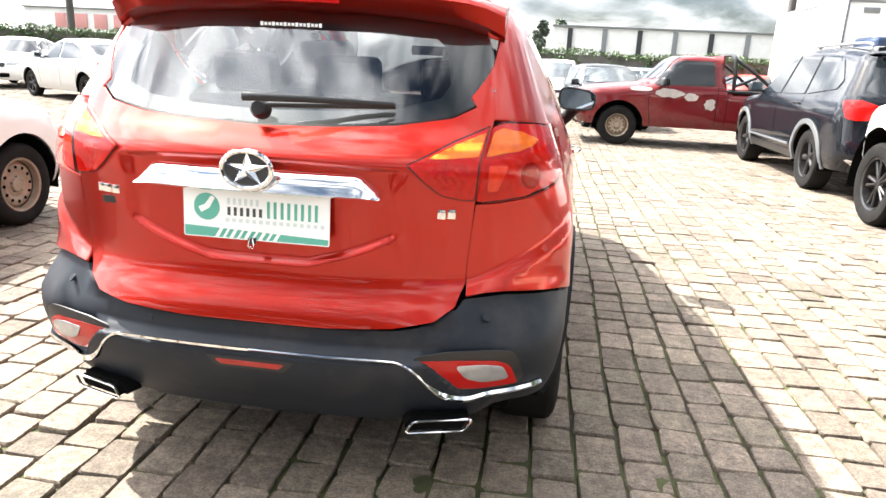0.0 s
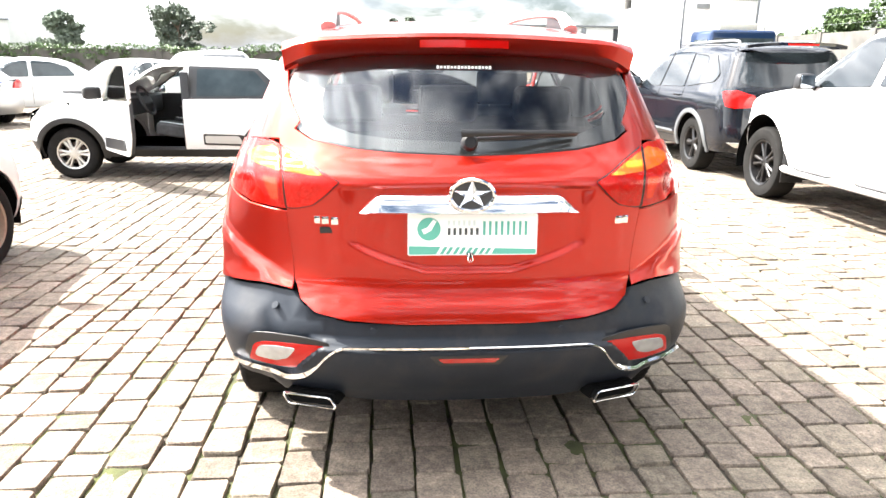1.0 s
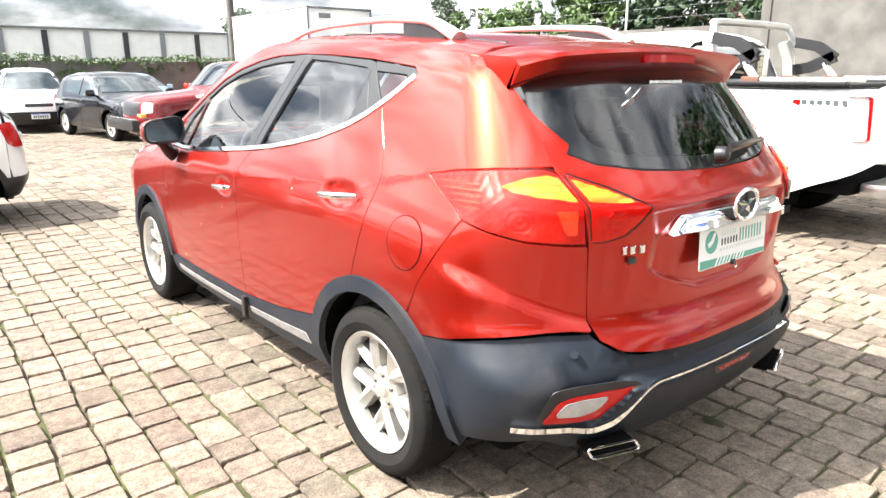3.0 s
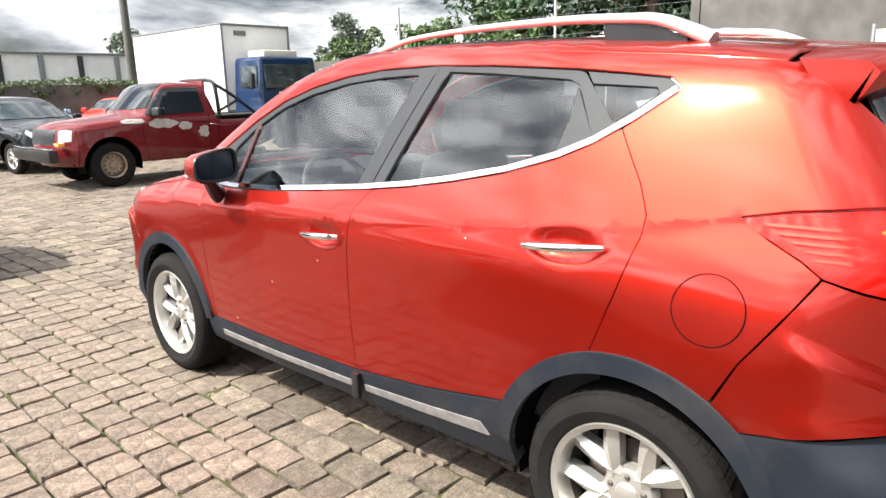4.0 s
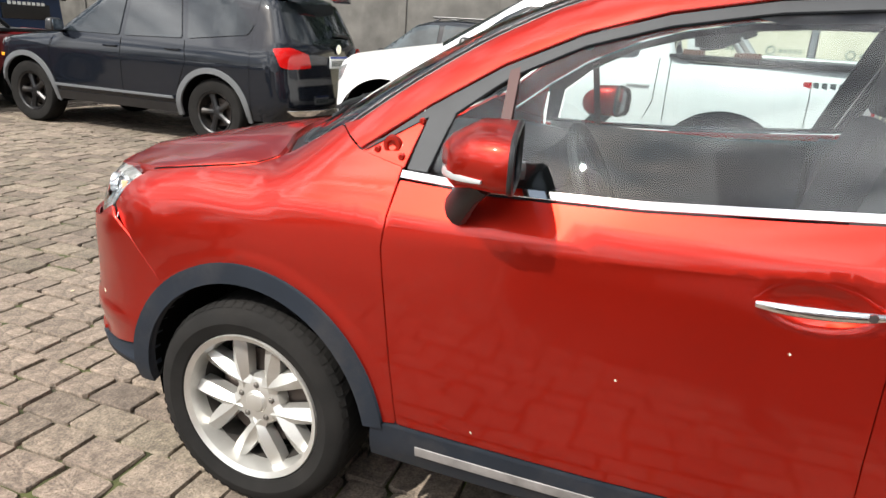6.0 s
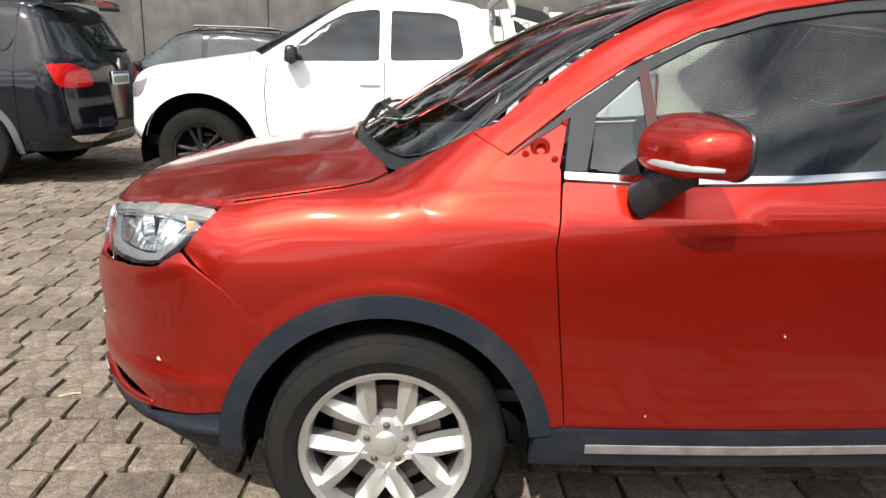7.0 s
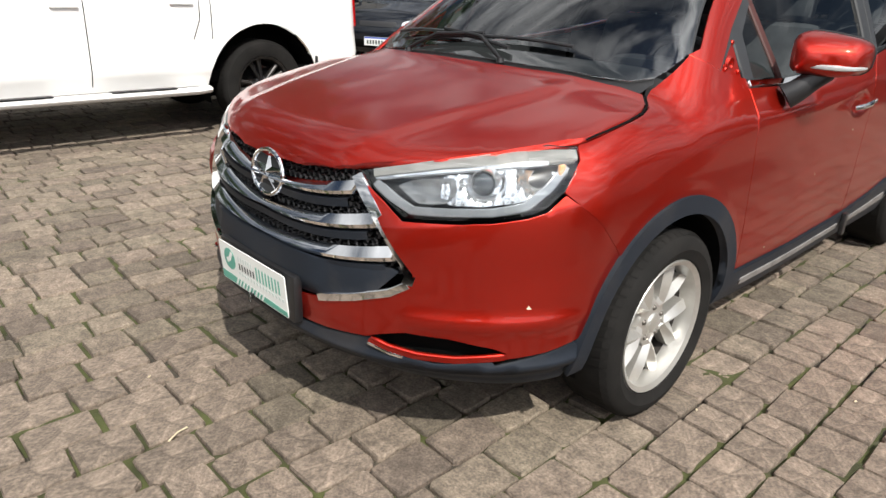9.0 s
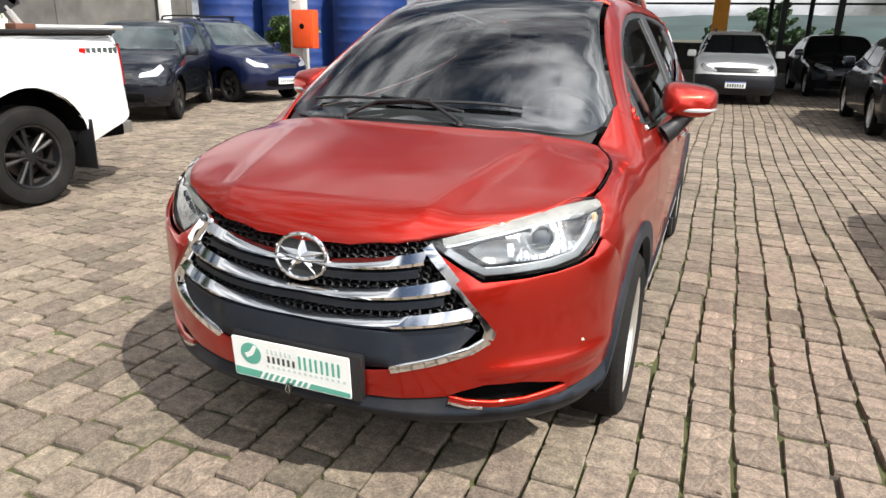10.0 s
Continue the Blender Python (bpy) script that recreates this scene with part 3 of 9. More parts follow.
    for i in range(5):
        a = radians(72 * i + (0 if side < 0 else 180))
        # nut steel darkened to carry the shade of recessed holes
        lathe("wheel_nut", [(0.0, o * 0.53), (0.005, o * 0.54), (0.009, o * 0.50), (0.0105, o * 0.44), (0.0125, o * 0.42)], mat_cache("recess-shaded wheel nut", (0.10, 0.09, 0.08), 0.5, 0.5), hub, 12,
              Matrix.Translation((0.053 * math.cos(a), 0.053 * math.sin(a), -0.002)))
    lathe("centre_cap", [(0.0, o * 0.575), (0.020, o * 0.57), (0.0265, o * 0.55), (0.0275, o * 0.50)], face, hub, 28)
    return hub


_mats = {}


def mat_cache(name, *a, **k):
    if name not in _mats:
        _mats[name] = mat(name, *a, **k)
    return _mats[name]


def gauss_bowl(cy, cz, ry, rz, depth):
    def fn(u, v):
        q = ((u - cy) / ry) ** 2 + ((v - cz) / rz) ** 2
        return -depth * np.exp(-(q ** 2))
    return fn


def fine(cy, cz, ry, rz, n=13):
    return [(cy + ry * (2 * i / (n - 1) - 1), cz + rz * (2 * j / (n - 1) - 1)) for i in range(n) for j in range(n)]


# ---------------------------------------------------------------- the red crossover
def make_hero():
    car = thing("compact_crossover", "red metallic compact crossover with grey cladding on cobbles", "car")
    zc = Curve([(-2.3, 1.175), (-1.5, 1.117), (0.0, 0.985), (0.80, 0.925), (1.1, 0.945), (2.2, 0.94)], 0.10)
    low = Curve([(0.0, 0.70), (0.22, 0.79), (0.34, 0.845), (0.46, 0.860), (0.60, 0.866), (0.80, 0.868), (0.94, 0.872), (1.0, 0.876)], 0.03)
    fr = Curve([(0.0, 1.90), (0.22, 2.02), (0.28, 2.14), (0.34, 2.19), (0.44, 2.205), (0.56, 2.205), (0.66, 2.190), (0.78, 2.165), (0.86, 2.135), (0.93, 2.08), (1.02, 1.95), (1.4, 1.4)], 0.025)
    re = Curve([(0.1, -1.90), (0.30, -2.00), (0.40, -2.085), (0.48, -2.125), (0.57, -2.135), (0.635, -2.130), (0.705, -2.086), (0.75, -2.080), (0.84, -2.085), (0.98, -2.100), (1.06, -2.10), (1.11, -2.04), (1.25, -1.925), (1.40, -1.80), (1.50, -1.70), (1.8, -1.5)], 0.020)
    top = Curve([(2.6, 0.70), (2.25, 0.845), (2.08, 0.905), (1.85, 0.962), (1.6, 1.013), (1.43, 1.045), (1.40, 1.06), (1.217, 1.185), (1.06, 1.285), (0.85, 1.405), (0.67, 1.485), (0.45, 1.545), (0.2, 1.585), (-0.2, 1.60), (-0.8, 1.588), (-1.3, 1.555), (-1.6, 1.520), (-1.85, 1.480), (-2.3, 1.40)], 0.045)

    def W(y, z):
        c = zc(y)
        s = z - c
        lo = np.where(s < 0, low(np.clip(z / c, 0, 1)), 0.876 - 0.62 * s)
        tum = 0.815 - 0.44 * (z - 1.09)
        w = -smax(-lo, -tum, 0.04)
        tf = step01(y, 0.3, 2.1)
        tr = step01(-y, 0.9, 2.2)
        up = step01(z, 0.75, 1.05)
        return w - tf * (0.045 + 0.075 * up) - tr * (0.02 + 0.055 * up)

    def T(x, y):
        ws = step01(y, 0.1, 0.7)
        hood = step01(y, 1.25, 1.5)
        yy = y + (0.30 * x * x) * ws * (1 - hood * 0.5)
        z = top(yy) - 0.115 * x * x * (1 - 0.25 * hood)
        side = x - (0.325 + 0.24 * (2.0 - y))
        return z + hood * 0.009 * np.where(side < 0, np.exp(np.minimum(side, 0) / 0.16), np.exp(-(side / 0.05) ** 2))

    sh = Shell(W, T, lambda x, z: fr(z) - 0.74 * x ** 3 * (1 + 0 * z), lambda x, z: re(z) + (0.60 - 0.21 * step01(0.67 - z, 0.0, 0.13)) * x ** 3, k_top=0.075, k_end=0.12, k_nose=0.05)
    FW, RW, RA = (1.28, 0.315), (-1.28, 0.315), 0.415

    def rim_line(y0, y1, n, drop=0.02):
        return [(float(y), sh.rim(float(y), drop)[1]) for y in np.linspace(y0, y1, n)]

    # ---- flanks
    # the bonnet's shut line, then the foot of the screen, in plan
    hood_top = [(0.738, 1.66), (0.744, 1.58), (0.744, 1.48), (0.732, 1.40), (0.708, 1.335), (0.668, 1.288)]
    screen_foot = [(0.664, 1.225), (0.676, 1.160)]
    hood_line = [(1.69, 0.925)] + [(p[1], float(sh.put("top", [p])[0][2]) - 0.002) for p in hood_top + screen_foot] + [(1.085, 1.118)]
    fender = [(1.778, 0.822), (1.742, 0.873)] + hood_line + [(1.0, 1.072), (0.872, 1.046), (0.885, 0.86), (0.858, 0.64), (0.825, 0.392), (0.872, 0.385)]
    fender += arc_pts(*FW, RA, 170, 46, 16)[0:] + [(1.60, 0.655), (1.68, 0.74), (1.713, 0.767), (1.747, 0.794)]
    def fender_line(y):
        return 0.947 + 0.060 * (1.64 - y)

    def wing(u, v):
        # a thin fold from the lamp's tip to the door, and a lip round the arch
        ridge = 0.0035 * np.exp(-np.abs(v - fender_line(u)) / 0.022) * step01(1.66 - u, 0.0, 0.10)
        r = np.hypot(u - FW[0], v - FW[1])
        return ridge + 0.004 * (1 - step01(r, RA + 0.012, RA + 0.060))
    fold_pts = [(float(y), fender_line(float(y)) + d) for y in np.linspace(0.90, 1.62, 34) for d in (-0.03, -0.012, 0.0, 0.012, 0.03)]
    fold_pts += [(FW[0] + (RA + d) * math.cos(radians(a)), FW[1] + (RA + d) * math.sin(radians(a))) for a in range(40, 172, 5) for d in (0.015, 0.03, 0.045, 0.06)]
    panel("fender", sh, "left", fender, RED, car, both=True, r=0.004, disp=wing, extra=fold_pts)
    belt = [(0.865, 1.030), (0.65, 1.027), (0.30, 1.043), (0.0, 1.068), (-0.22, 1.088), (-0.45, 1.115), (-0.64, 1.145), (-0.84, 1.185), (-1.00, 1.232), (-1.10, 1.275), (-1.20, 1.335), (-1.295, 1.405)]

    def belt_z(y):
        return float(np.interp(-y, [-p[0] for p in belt], [p[1] for p in belt]))
    def crease_z(y):
        return zc(y) - 0.033 * step01(y, -1.52, -1.15)

    def fold(u, v):
        # a light-catching fold that runs from the tail lamp along the doors
        s = v - crease_z(u)
        return np.where(s < 0, -0.0050 * (1 - np.exp(np.minimum(s, 0) / 0.020)) * np.exp(np.minimum(s, 0) / 0.11), 0.0) * step01(0.85 - u, 0.0, 0.5)

    def both_of(f, g):
        return lambda u, v: f(u, v) + g(u, v)
    crease = [(float(y), float(crease_z(y)) + d) for y in np.linspace(-1.72, 0.86, 66) for d in (-0.09, -0.06, -0.04, -0.026, -0.014, -0.006, 0.0, 0.008, 0.024)]
    fdoor = [(0.868, belt_z(0.865) - 0.012)] + [(0.883, 0.86), (0.856, 0.64), (0.823, 0.39), (0.3, 0.392), (-0.20, 0.405), (-0.192, 0.60), (-0.190, 0.78), (-0.200, 0.95), (-0.215, 1.01), (-0.25, 1.05), (-0.285, belt_z(-0.285) - 0.012)]
    fdoor += [(y, belt_z(y) - 0.012) for y in (0.0, 0.3, 0.65)]
    hz = (-0.052, 0.903)
    panel("front_door", sh, "left", fdoor, RED, car, both=True, r=0.006, disp=both_of(fold, gauss_bowl(hz[0], hz[1], 0.088, 0.038, 0.020)), extra=fine(hz[0], hz[1], 0.11, 0.055) + crease)
    rdoor = [(-0.29, belt_z(-0.29) - 0.012), (-0.252, 1.05), (-0.217, 1.01), (-0.202, 0.95), (-0.192, 0.78), (-0.194, 0.60), (-0.202, 0.405), (-0.55, 0.440), (-0.885, 0.495)]
    rdoor += [(RW[0] + RA * math.cos(radians(a)), RW[1] + RA * math.sin(radians(a))) for a in range(26, 75, 6)]
    rdoor += [(-1.173, 0.708), (-1.246, 0.90), (-1.291, 1.05), (-1.293, 1.10), (-1.261, 1.17), (-1.185, 1.285), (-1.172, 1.306)]
    rdoor += [(y, belt_z(y) - 0.012) for y in (-1.14, -1.10, -1.0, -0.84, -0.64, -0.45)]
    hr = (-1.085, 1.000)
    panel("rear_door", sh, "left", rdoor, RED, car, both=True, r=0.006, disp=both_of(fold, gauss_bowl(hr[0], hr[1], 0.092, 0.040, 0.020)), extra=fine(hr[0], hr[1], 0.115, 0.058) + crease)
    # the side frame: windscreen pillar, roof edge, rear quarter
    up = [(-1.305, 1.412), (-1.27, 1.438), (-1.15, 1.452), (-0.98, 1.470), (-0.65, 1.492), (-0.34, 1.502), (-0.10, 1.498), (0.10, 1.480), (0.32, 1.440), (0.50, 1.385), (0.68, 1.300), (0.84, 1.195), (1.0, 1.075)]
    frame_out = [(1.085, 1.120)] + rim_line(1.03, 0.2, 14, 0.016) + rim_line(0.05, -1.55, 12, 0.022)
    hatch_cut = [(-1.575, 1.475), (-1.66, 1.40), (-1.76, 1.305), (-1.865, 1.215), (-1.885, 1.165)]
    tail_top = [(-1.885, 1.160), (-1.75, 1.152), (-1.62, 1.138), (-1.515, 1.117)]
    tail_low = [(-1.515, 1.113), (-1.585, 1.07), (-1.655, 1.035), (-1.70, 1.005)]
    frame_out += hatch_cut + tail_top + tail_low + [(-1.655, 0.93), (-1.56, 0.79), (-1.492, 0.66)]
    frame_out += [(RW[0] + RA * math.cos(radians(a)), RW[1] + RA * math.sin(radians(a))) for a in range(120, 77, -6)] + [(-1.175, 0.710), (-1.248, 0.90), (-1.293, 1.05), (-1.295, 1.10), (-1.263, 1.17), (-1.187, 1.286), (-1.175, 1.306), (-1.215, 1.333)]
    panel("side_frame", sh, "left", frame_out + up, RED, car, both=True, r=0.004, disp=fold, extra=crease)
    fc = (-1.482, 0.900)
    panel("fuel_flap", sh, "left", arc_pts(fc[0], fc[1], 0.083, 0, 345, 23), RED, car, off=0.0012, thick=0.0016, gap=0)
    panel("flap_gap", sh, "left", band(arc_pts(fc[0], fc[1], 0.0855, 0, 358, 40), 0.0012), DARK, car, off=0.0006, thick=0.0004, gap=0, step=0.03)
    # bright line under the windows
    panel("belt_strip", sh, "left", band(belt, 0.0075, 0.0075), CHROME, car, off=0.007, thick=0.010, gap=0, both=True, step=0.03, label="chrome window strip")
    # black sail triangle with the bare mirror mount in front of the window
    panel("mirror_mount", sh, "left", [(1.0, 1.073), (0.874, 1.048), (0.842, 1.190)], RED, car, off=-0.012, both=True, step=0.03, label="bare red mirror mount")
    for py, pz in ((0.855, 1.150), (0.885, 1.065), (0.955, 1.075)):
        q = sh.put("left", [(py, pz)])[0]
        lathe("bolt", [(0, 0.004), (0.006, 0.004), (0.009, 0.0), (0.009, -0.012)], RED, car, 12, Matrix.Translation(q + np.array([0.010, 0, 0])) @ Matrix.Rotation(radians(-90), 4, "Y"))
    q = sh.put("left", [(0.918, 1.088)])[0]
    lathe("mount_boss", [(0, -0.002), (0.010, 0.0), (0.013, 0.006), (0.022, 0.006), (0.026, -0.004)], RED, car, 20, Matrix.Translation(q + np.array([0.012, 0, 0])) @ Matrix.Rotation(radians(-90), 4, "Y"))
    # window frames and panes
    panel("quarter_light", sh, "left", [(0.80, 1.052), (0.775, 1.172), (0.665, 1.262), (0.652, 1.044)], GLASS, car, off=-0.016, thick=0.003, gap=0, both=True, r=0.01)
    panel("division_bar", sh, "left", [(0.664, 1.29), (0.640, 1.30), (0.624, 1.035), (0.650, 1.035)], mat_cache("brown division bar", (0.05, 0.016, 0.014), 0.55, spec=0.3), car, off=-0.008, both=True, gap=0)
    front_top = [(0.640, 1.292), (0.50, 1.360), (0.32, 1.415), (0.10, 1.455), (-0.10, 1.472), (-0.318, 1.478)]
    panel("front_window", sh, "left", [(0.626, 1.035)] + front_top + [(-0.200, 1.098), (0.0, 1.075), (0.30, 1.048)], GLASS, car, off=-0.016, thick=0.003, gap=0, both=True)
    rear_top = [(-0.460, 1.478), (-0.65, 1.466), (-0.80, 1.456), (-0.965, 1.440), (-1.000, 1.425)]
    panel("rear_window", sh, "left", [(-0.322, 1.108)] + rear_top + [(-1.085, 1.290), (-1.0, 1.245), (-0.84, 1.196), (-0.64, 1.158), (-0.45, 1.128)], GLASS, car, off=-0.016, thick=0.003, gap=0, both=True)
    panel("rear_quarter_window", sh, "left", [(-1.045, 1.425), (-1.235, 1.412), (-1.245, 1.398), (-1.135, 1.322)], GLASSREAR, car, off=-0.014, thick=0.003, gap=0, both=True, r=0.008)
    # upper frame of the front door, both doors' pillars, quarter surround
    panel("window_frame", sh, "left", [(0.99, 1.074), (0.84, 1.193), (0.68, 1.297), (0.50, 1.382), (0.32, 1.437), (0.10, 1.477), (-0.10, 1.495), (-0.335, 1.499), (-0.318, 1.474), (-0.10, 1.468), (0.10, 1.451), (0.32, 1.411), (0.50, 1.356), (0.66, 1.274), (0.775, 1.180), (0.808, 1.045), (0.862, 1.045), (0.842, 1.165)], PILLAR, car, off=-0.008, both=True, gap=0.001, label="satin black window frame")
    panel("b_pillar_front", sh, "left", [(-0.194, 1.098), (-0.312, 1.482), (-0.337, 1.498), (-0.400, 1.499), (-0.268, 1.102)], PILLAR, car, off=-0.005, both=True, gap=0.0012, label="satin grey pillar")
    panel("b_pillar_rear", sh, "left", [(-0.272, 1.103), (-0.403, 1.499), (-0.470, 1.496), (-0.455, 1.475), (-0.328, 1.112)], PILLAR, car, off=-0.005, both=True, gap=0.0012, label="satin grey pillar")
    panel("rear_window_frame", sh, "left", [(-0.468, 1.497), (-0.65, 1.489), (-0.98, 1.467), (-1.01, 1.46), (-1.165, 1.297), (-1.12, 1.290), (-1.09, 1.282), (-1.003, 1.424), (-0.965, 1.441), (-0.65, 1.468), (-0.456, 1.479)], PILLAR, car, off=-0.008, both=True, gap=0.0012)
    panel("rear_corner_trim", sh, "left", [(-1.000, 1.42), (-1.09, 1.285), (-1.0, 1.243), (-0.985, 1.243), (-1.004, 1.33)], PILLAR, car, off=-0.006, both=True, gap=0.001)
    panel("quarter_surround", sh, "left", [(-1.015, 1.462), (-1.15, 1.449), (-1.268, 1.435), (-1.300, 1.411), (-1.215, 1.335), (-1.17, 1.302), (-1.135, 1.318), (-1.248, 1.398), (-1.236, 1.414), (-1.045, 1.427)], PILLAR, car, off=-0.007, both=True, gap=0.001)
    # sill cladding with its scuffed insert
    sill = [(0.905, 0.27), (0.895, 0.385), (0.826, 0.385), (0.3, 0.387), (-0.196, 0.400), (-0.55, 0.435), (-0.885, 0.490), (-0.905, 0.40), (-0.915, 0.275), (0.0, 0.268)]
    panel("sill_cladding", sh, "left", sill, PLASTIC, car, off=0.010, thick=0.05, both=True, gap=0.001, label="grey plastic sill cladding")
    panel("front_insert", sh, "left", [(0.765, 0.345), (0.3, 0.347), (-0.185, 0.358), (-0.185, 0.333), (0.3, 0.322), (0.765, 0.320)], SCUFF, car, off=0.0145, thick=0.005, both=True, gap=0, label="scuffed grey insert")
    panel("rear_insert", sh, "left", [(-0.245, 0.360), (-0.55, 0.378), (-0.80, 0.398), (-0.835, 0.360), (-0.55, 0.345), (-0.245, 0.335)], SCUFF, car, off=0.0145, thick=0.005, both=True, gap=0, label="scuffed grey insert")
    box("sill_joint", (-0.872, -0.215, 0.352), (0.02, 0.035, 0.10), BLACKPL, car, 0.004)
    box("sill_joint", (0.872, -0.215, 0.352), (0.02, 0.035, 0.10), BLACKPL, car, 0.004)
    # wheel arch flares
    for nm, c, a0, a1 in (("front_flare", FW, -4, 172), ("rear_flare", RW, 8, 184)):
        out = arc_pts(c[0], c[1], RA + 0.012, a0, a1, 36) + arc_pts(c[0], c[1], RA - 0.046, a1, a0, 36)
        panel(nm, sh, "left", out, PLASTIC, car, off=0.016, thick=0.05, both=True, gap=0.001, step=0.03, label="grey plastic wheel arch flare")
    # wheel housings, the shade inside the arches put into their near-black colour
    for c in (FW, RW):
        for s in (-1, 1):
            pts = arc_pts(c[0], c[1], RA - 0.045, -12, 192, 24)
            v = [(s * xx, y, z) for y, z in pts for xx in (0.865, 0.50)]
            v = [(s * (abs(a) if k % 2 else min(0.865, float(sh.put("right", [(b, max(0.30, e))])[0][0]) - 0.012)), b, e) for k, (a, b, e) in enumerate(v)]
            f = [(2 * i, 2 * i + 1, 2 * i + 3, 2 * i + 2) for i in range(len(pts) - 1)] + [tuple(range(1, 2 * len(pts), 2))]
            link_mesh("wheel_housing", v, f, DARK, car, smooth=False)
    # handles
    for (cy, cz), L, tilt in ((hz, 0.225, 4), (hr, 0.245, 5)):
        for s, view in ((-1, "left"), (1, "right")):
            P = []
            for i in range(9):
                t = i / 8
                y = cy + L * (0.5 - t)
                z = cz + (t - 0.5) * L * math.tan(radians(tilt))
                q = sh.put(view, [(y, z)])[0]
                P.append((q[0] + s * (0.010 + 0.020 * math.sin(math.pi * min(1, max(0, t * 1.1 - 0.05))) ** 0.6), y, z))
            tube("door_handle", P, ring(0.012, 12, 0.62, 1.0), CHROME, car, "chrome door handle", up=(0, 0, 1), scale=lambda t: 0.55 + 0.45 * math.sin(math.pi * min(0.999, max(0.001, t))) ** 0.4)
    lathe("key_lock", [(0, 0.003), (0.008, 0.003), (0.009, 0)], mat_cache("lock steel", (0.35, 0.35, 0.35), 0.3, 1.0), car, 16, Matrix.Translation((-0.897, -0.135, 0.912)) @ Matrix.Rotation(radians(-90), 4, "Y"))

    # ---- roof, bonnet, windscreen
    def roof_edge(ys, drop):
        return [(sh.rim(float(y), drop)[0], float(y)) for y in ys]
    scr_top = 0.36
    roof = [(0, scr_top)] + [(x, scr_top - 0.30 * x * x) for x in (0.2, 0.4, 0.53)] + roof_edge(np.linspace(0.17, -1.53, 14), 0.022) + [(0.40, -1.585), (0.2, -1.60), (0, -1.605)]
    panel("roof", sh, "top", sym(roof), RED, car, step=0.06)
    ws_edge = roof_edge(np.linspace(0.24, 1.07, 12), 0.010)
    ws_low = [(0.668, 1.165), (0.652, 1.210), (0.60, 1.262), (0.50, 1.315), (0.3, 1.372), (0.15, 1.390), (0, 1.396)]
    ws = [(0, scr_top + 0.004)] + [(x, scr_top + 0.004 - 0.30 * x * x) for x in (0.2, 0.4, 0.52)] + [(x - 0.018, y) for x, y in ws_edge] + ws_low
    panel("windscreen", sh, "top", sym(ws), SCREEN, car, off=-0.004, thick=0.004, gap=0.004, step=0.07)
    # black border printed on the screen's edge
    for s in (-1, 1):
        edge = [(s * (x - 0.014), y) for x, y in ws_edge]
        e2 = [(s * (x - 0.066), y) for x, y in ws_edge]
        panel("screen_border", sh, "top", edge + e2[::-1], BLACKPL, car, off=-0.0105, thick=0.002, gap=0.0, step=0.05)
    bonnet_front = [(0, 2.156), (0.15, 2.151), (0.28, 2.130), (0.340, 2.110)]
    light_top = [(0.44, 2.055), (0.54, 1.985), (0.63, 1.880), (0.685, 1.775)]
    bon = bonnet_front + light_top + [(x - 0.004, y) for x, y in hood_top] + [(0.60, 1.305), (0.50, 1.348), (0.3, 1.402), (0.15, 1.420), (0, 1.426)]
    ridge_pts = [(sg * (0.325 + 0.24 * (2.0 - y) + d), y) for sg in (-1, 1) for y in np.linspace(1.42, 2.08, 24) for d in (-0.03, -0.012, 0.0, 0.014, 0.03)]
    panel("bonnet", sh, "top", sym(bon), RED, car, off=0.004, thick=0.03, r=0.006, step=0.03, gap=0.003, extra=ridge_pts)
    panel("bonnet_joint", sh, "top", band([(x + 0.001, y) for x, y in hood_top], 0.0028), DARK, car, off=0.0046, thick=0.002, gap=0, both=True, step=0.02)
    cowl = [(0, 1.424), (0.3, 1.40), (0.50, 1.345), (0.60, 1.302), (0.642, 1.272), (0.652, 1.218), (0.645, 1.208), (0.60, 1.256), (0.50, 1.308), (0.3, 1.364), (0, 1.388)]
    panel("cowl", sh, "top", sym(cowl), BLACKPL, car, off=-0.014, thick=0.004, gap=0, label="black wiper cowl")
    for x0, x1, y0, y1 in ((0.30, -0.38, 1.335, 1.262), (-0.18, 0.52, 1.345, 1.225)):
        P = [sh.put("top", [(x0 + (x1 - x0) * t, y0 + (y1 - y0) * t + 0.02 * math.sin(math.pi * t))])[0] + np.array([0, 0.006, 0.014]) for t in np.linspace(0, 1, 9)]
        tube("windscreen_wiper", P, ring(0.009, 8, 1, 0.7), BLACKPL, car, "black wiper blade")
        q = sh.put("top", [(x0, y0 + 0.045)])[0] + np.array([0, 0, -0.006])
        tube("wiper_arm", [q + np.array([0, 0, 0.012]), (P[2] + P[1]) / 2 + np.array([0, 0.012, 0.012]), P[4] + np.array([0, 0.004, 0.010])], ring(0.007, 8), BLACKPL, car)
        lathe("wiper_pivot", [(0, 0.016), (0.011, 0.014), (0.014, 0.0)], BLACKPL, car, 16, Matrix.Translation(q))
    # roof rails
    for s in (-1, 1):
        rail = []
        for y, h in ((0.10, 0.002), (0.02, 0.014), (-0.12, 0.032), (-0.40, 0.046), (-0.80, 0.056), (-1.06, 0.060), (-1.16, 0.054), (-1.24, 0.030), (-1.31, 0.004)):
            x, z = sh.rim(y, 0.0)
            x -= 0.075
            zz = float(sh.put("top", [(x, y)])[0][2])
            rail.append((s * x, y, zz + h))
        tube("roof_rail", spline(rail, 5), ring(0.019, 12, 1.0, 0.75), mat_cache("satin aluminium", (0.62, 0.62, 0.60), 0.38, 0.6, vary=0.05), car, "silver roof rail", scale=lambda t: 0.75 + 0.85 * max(0.0, t - 0.35) / 0.65)
        foot = []
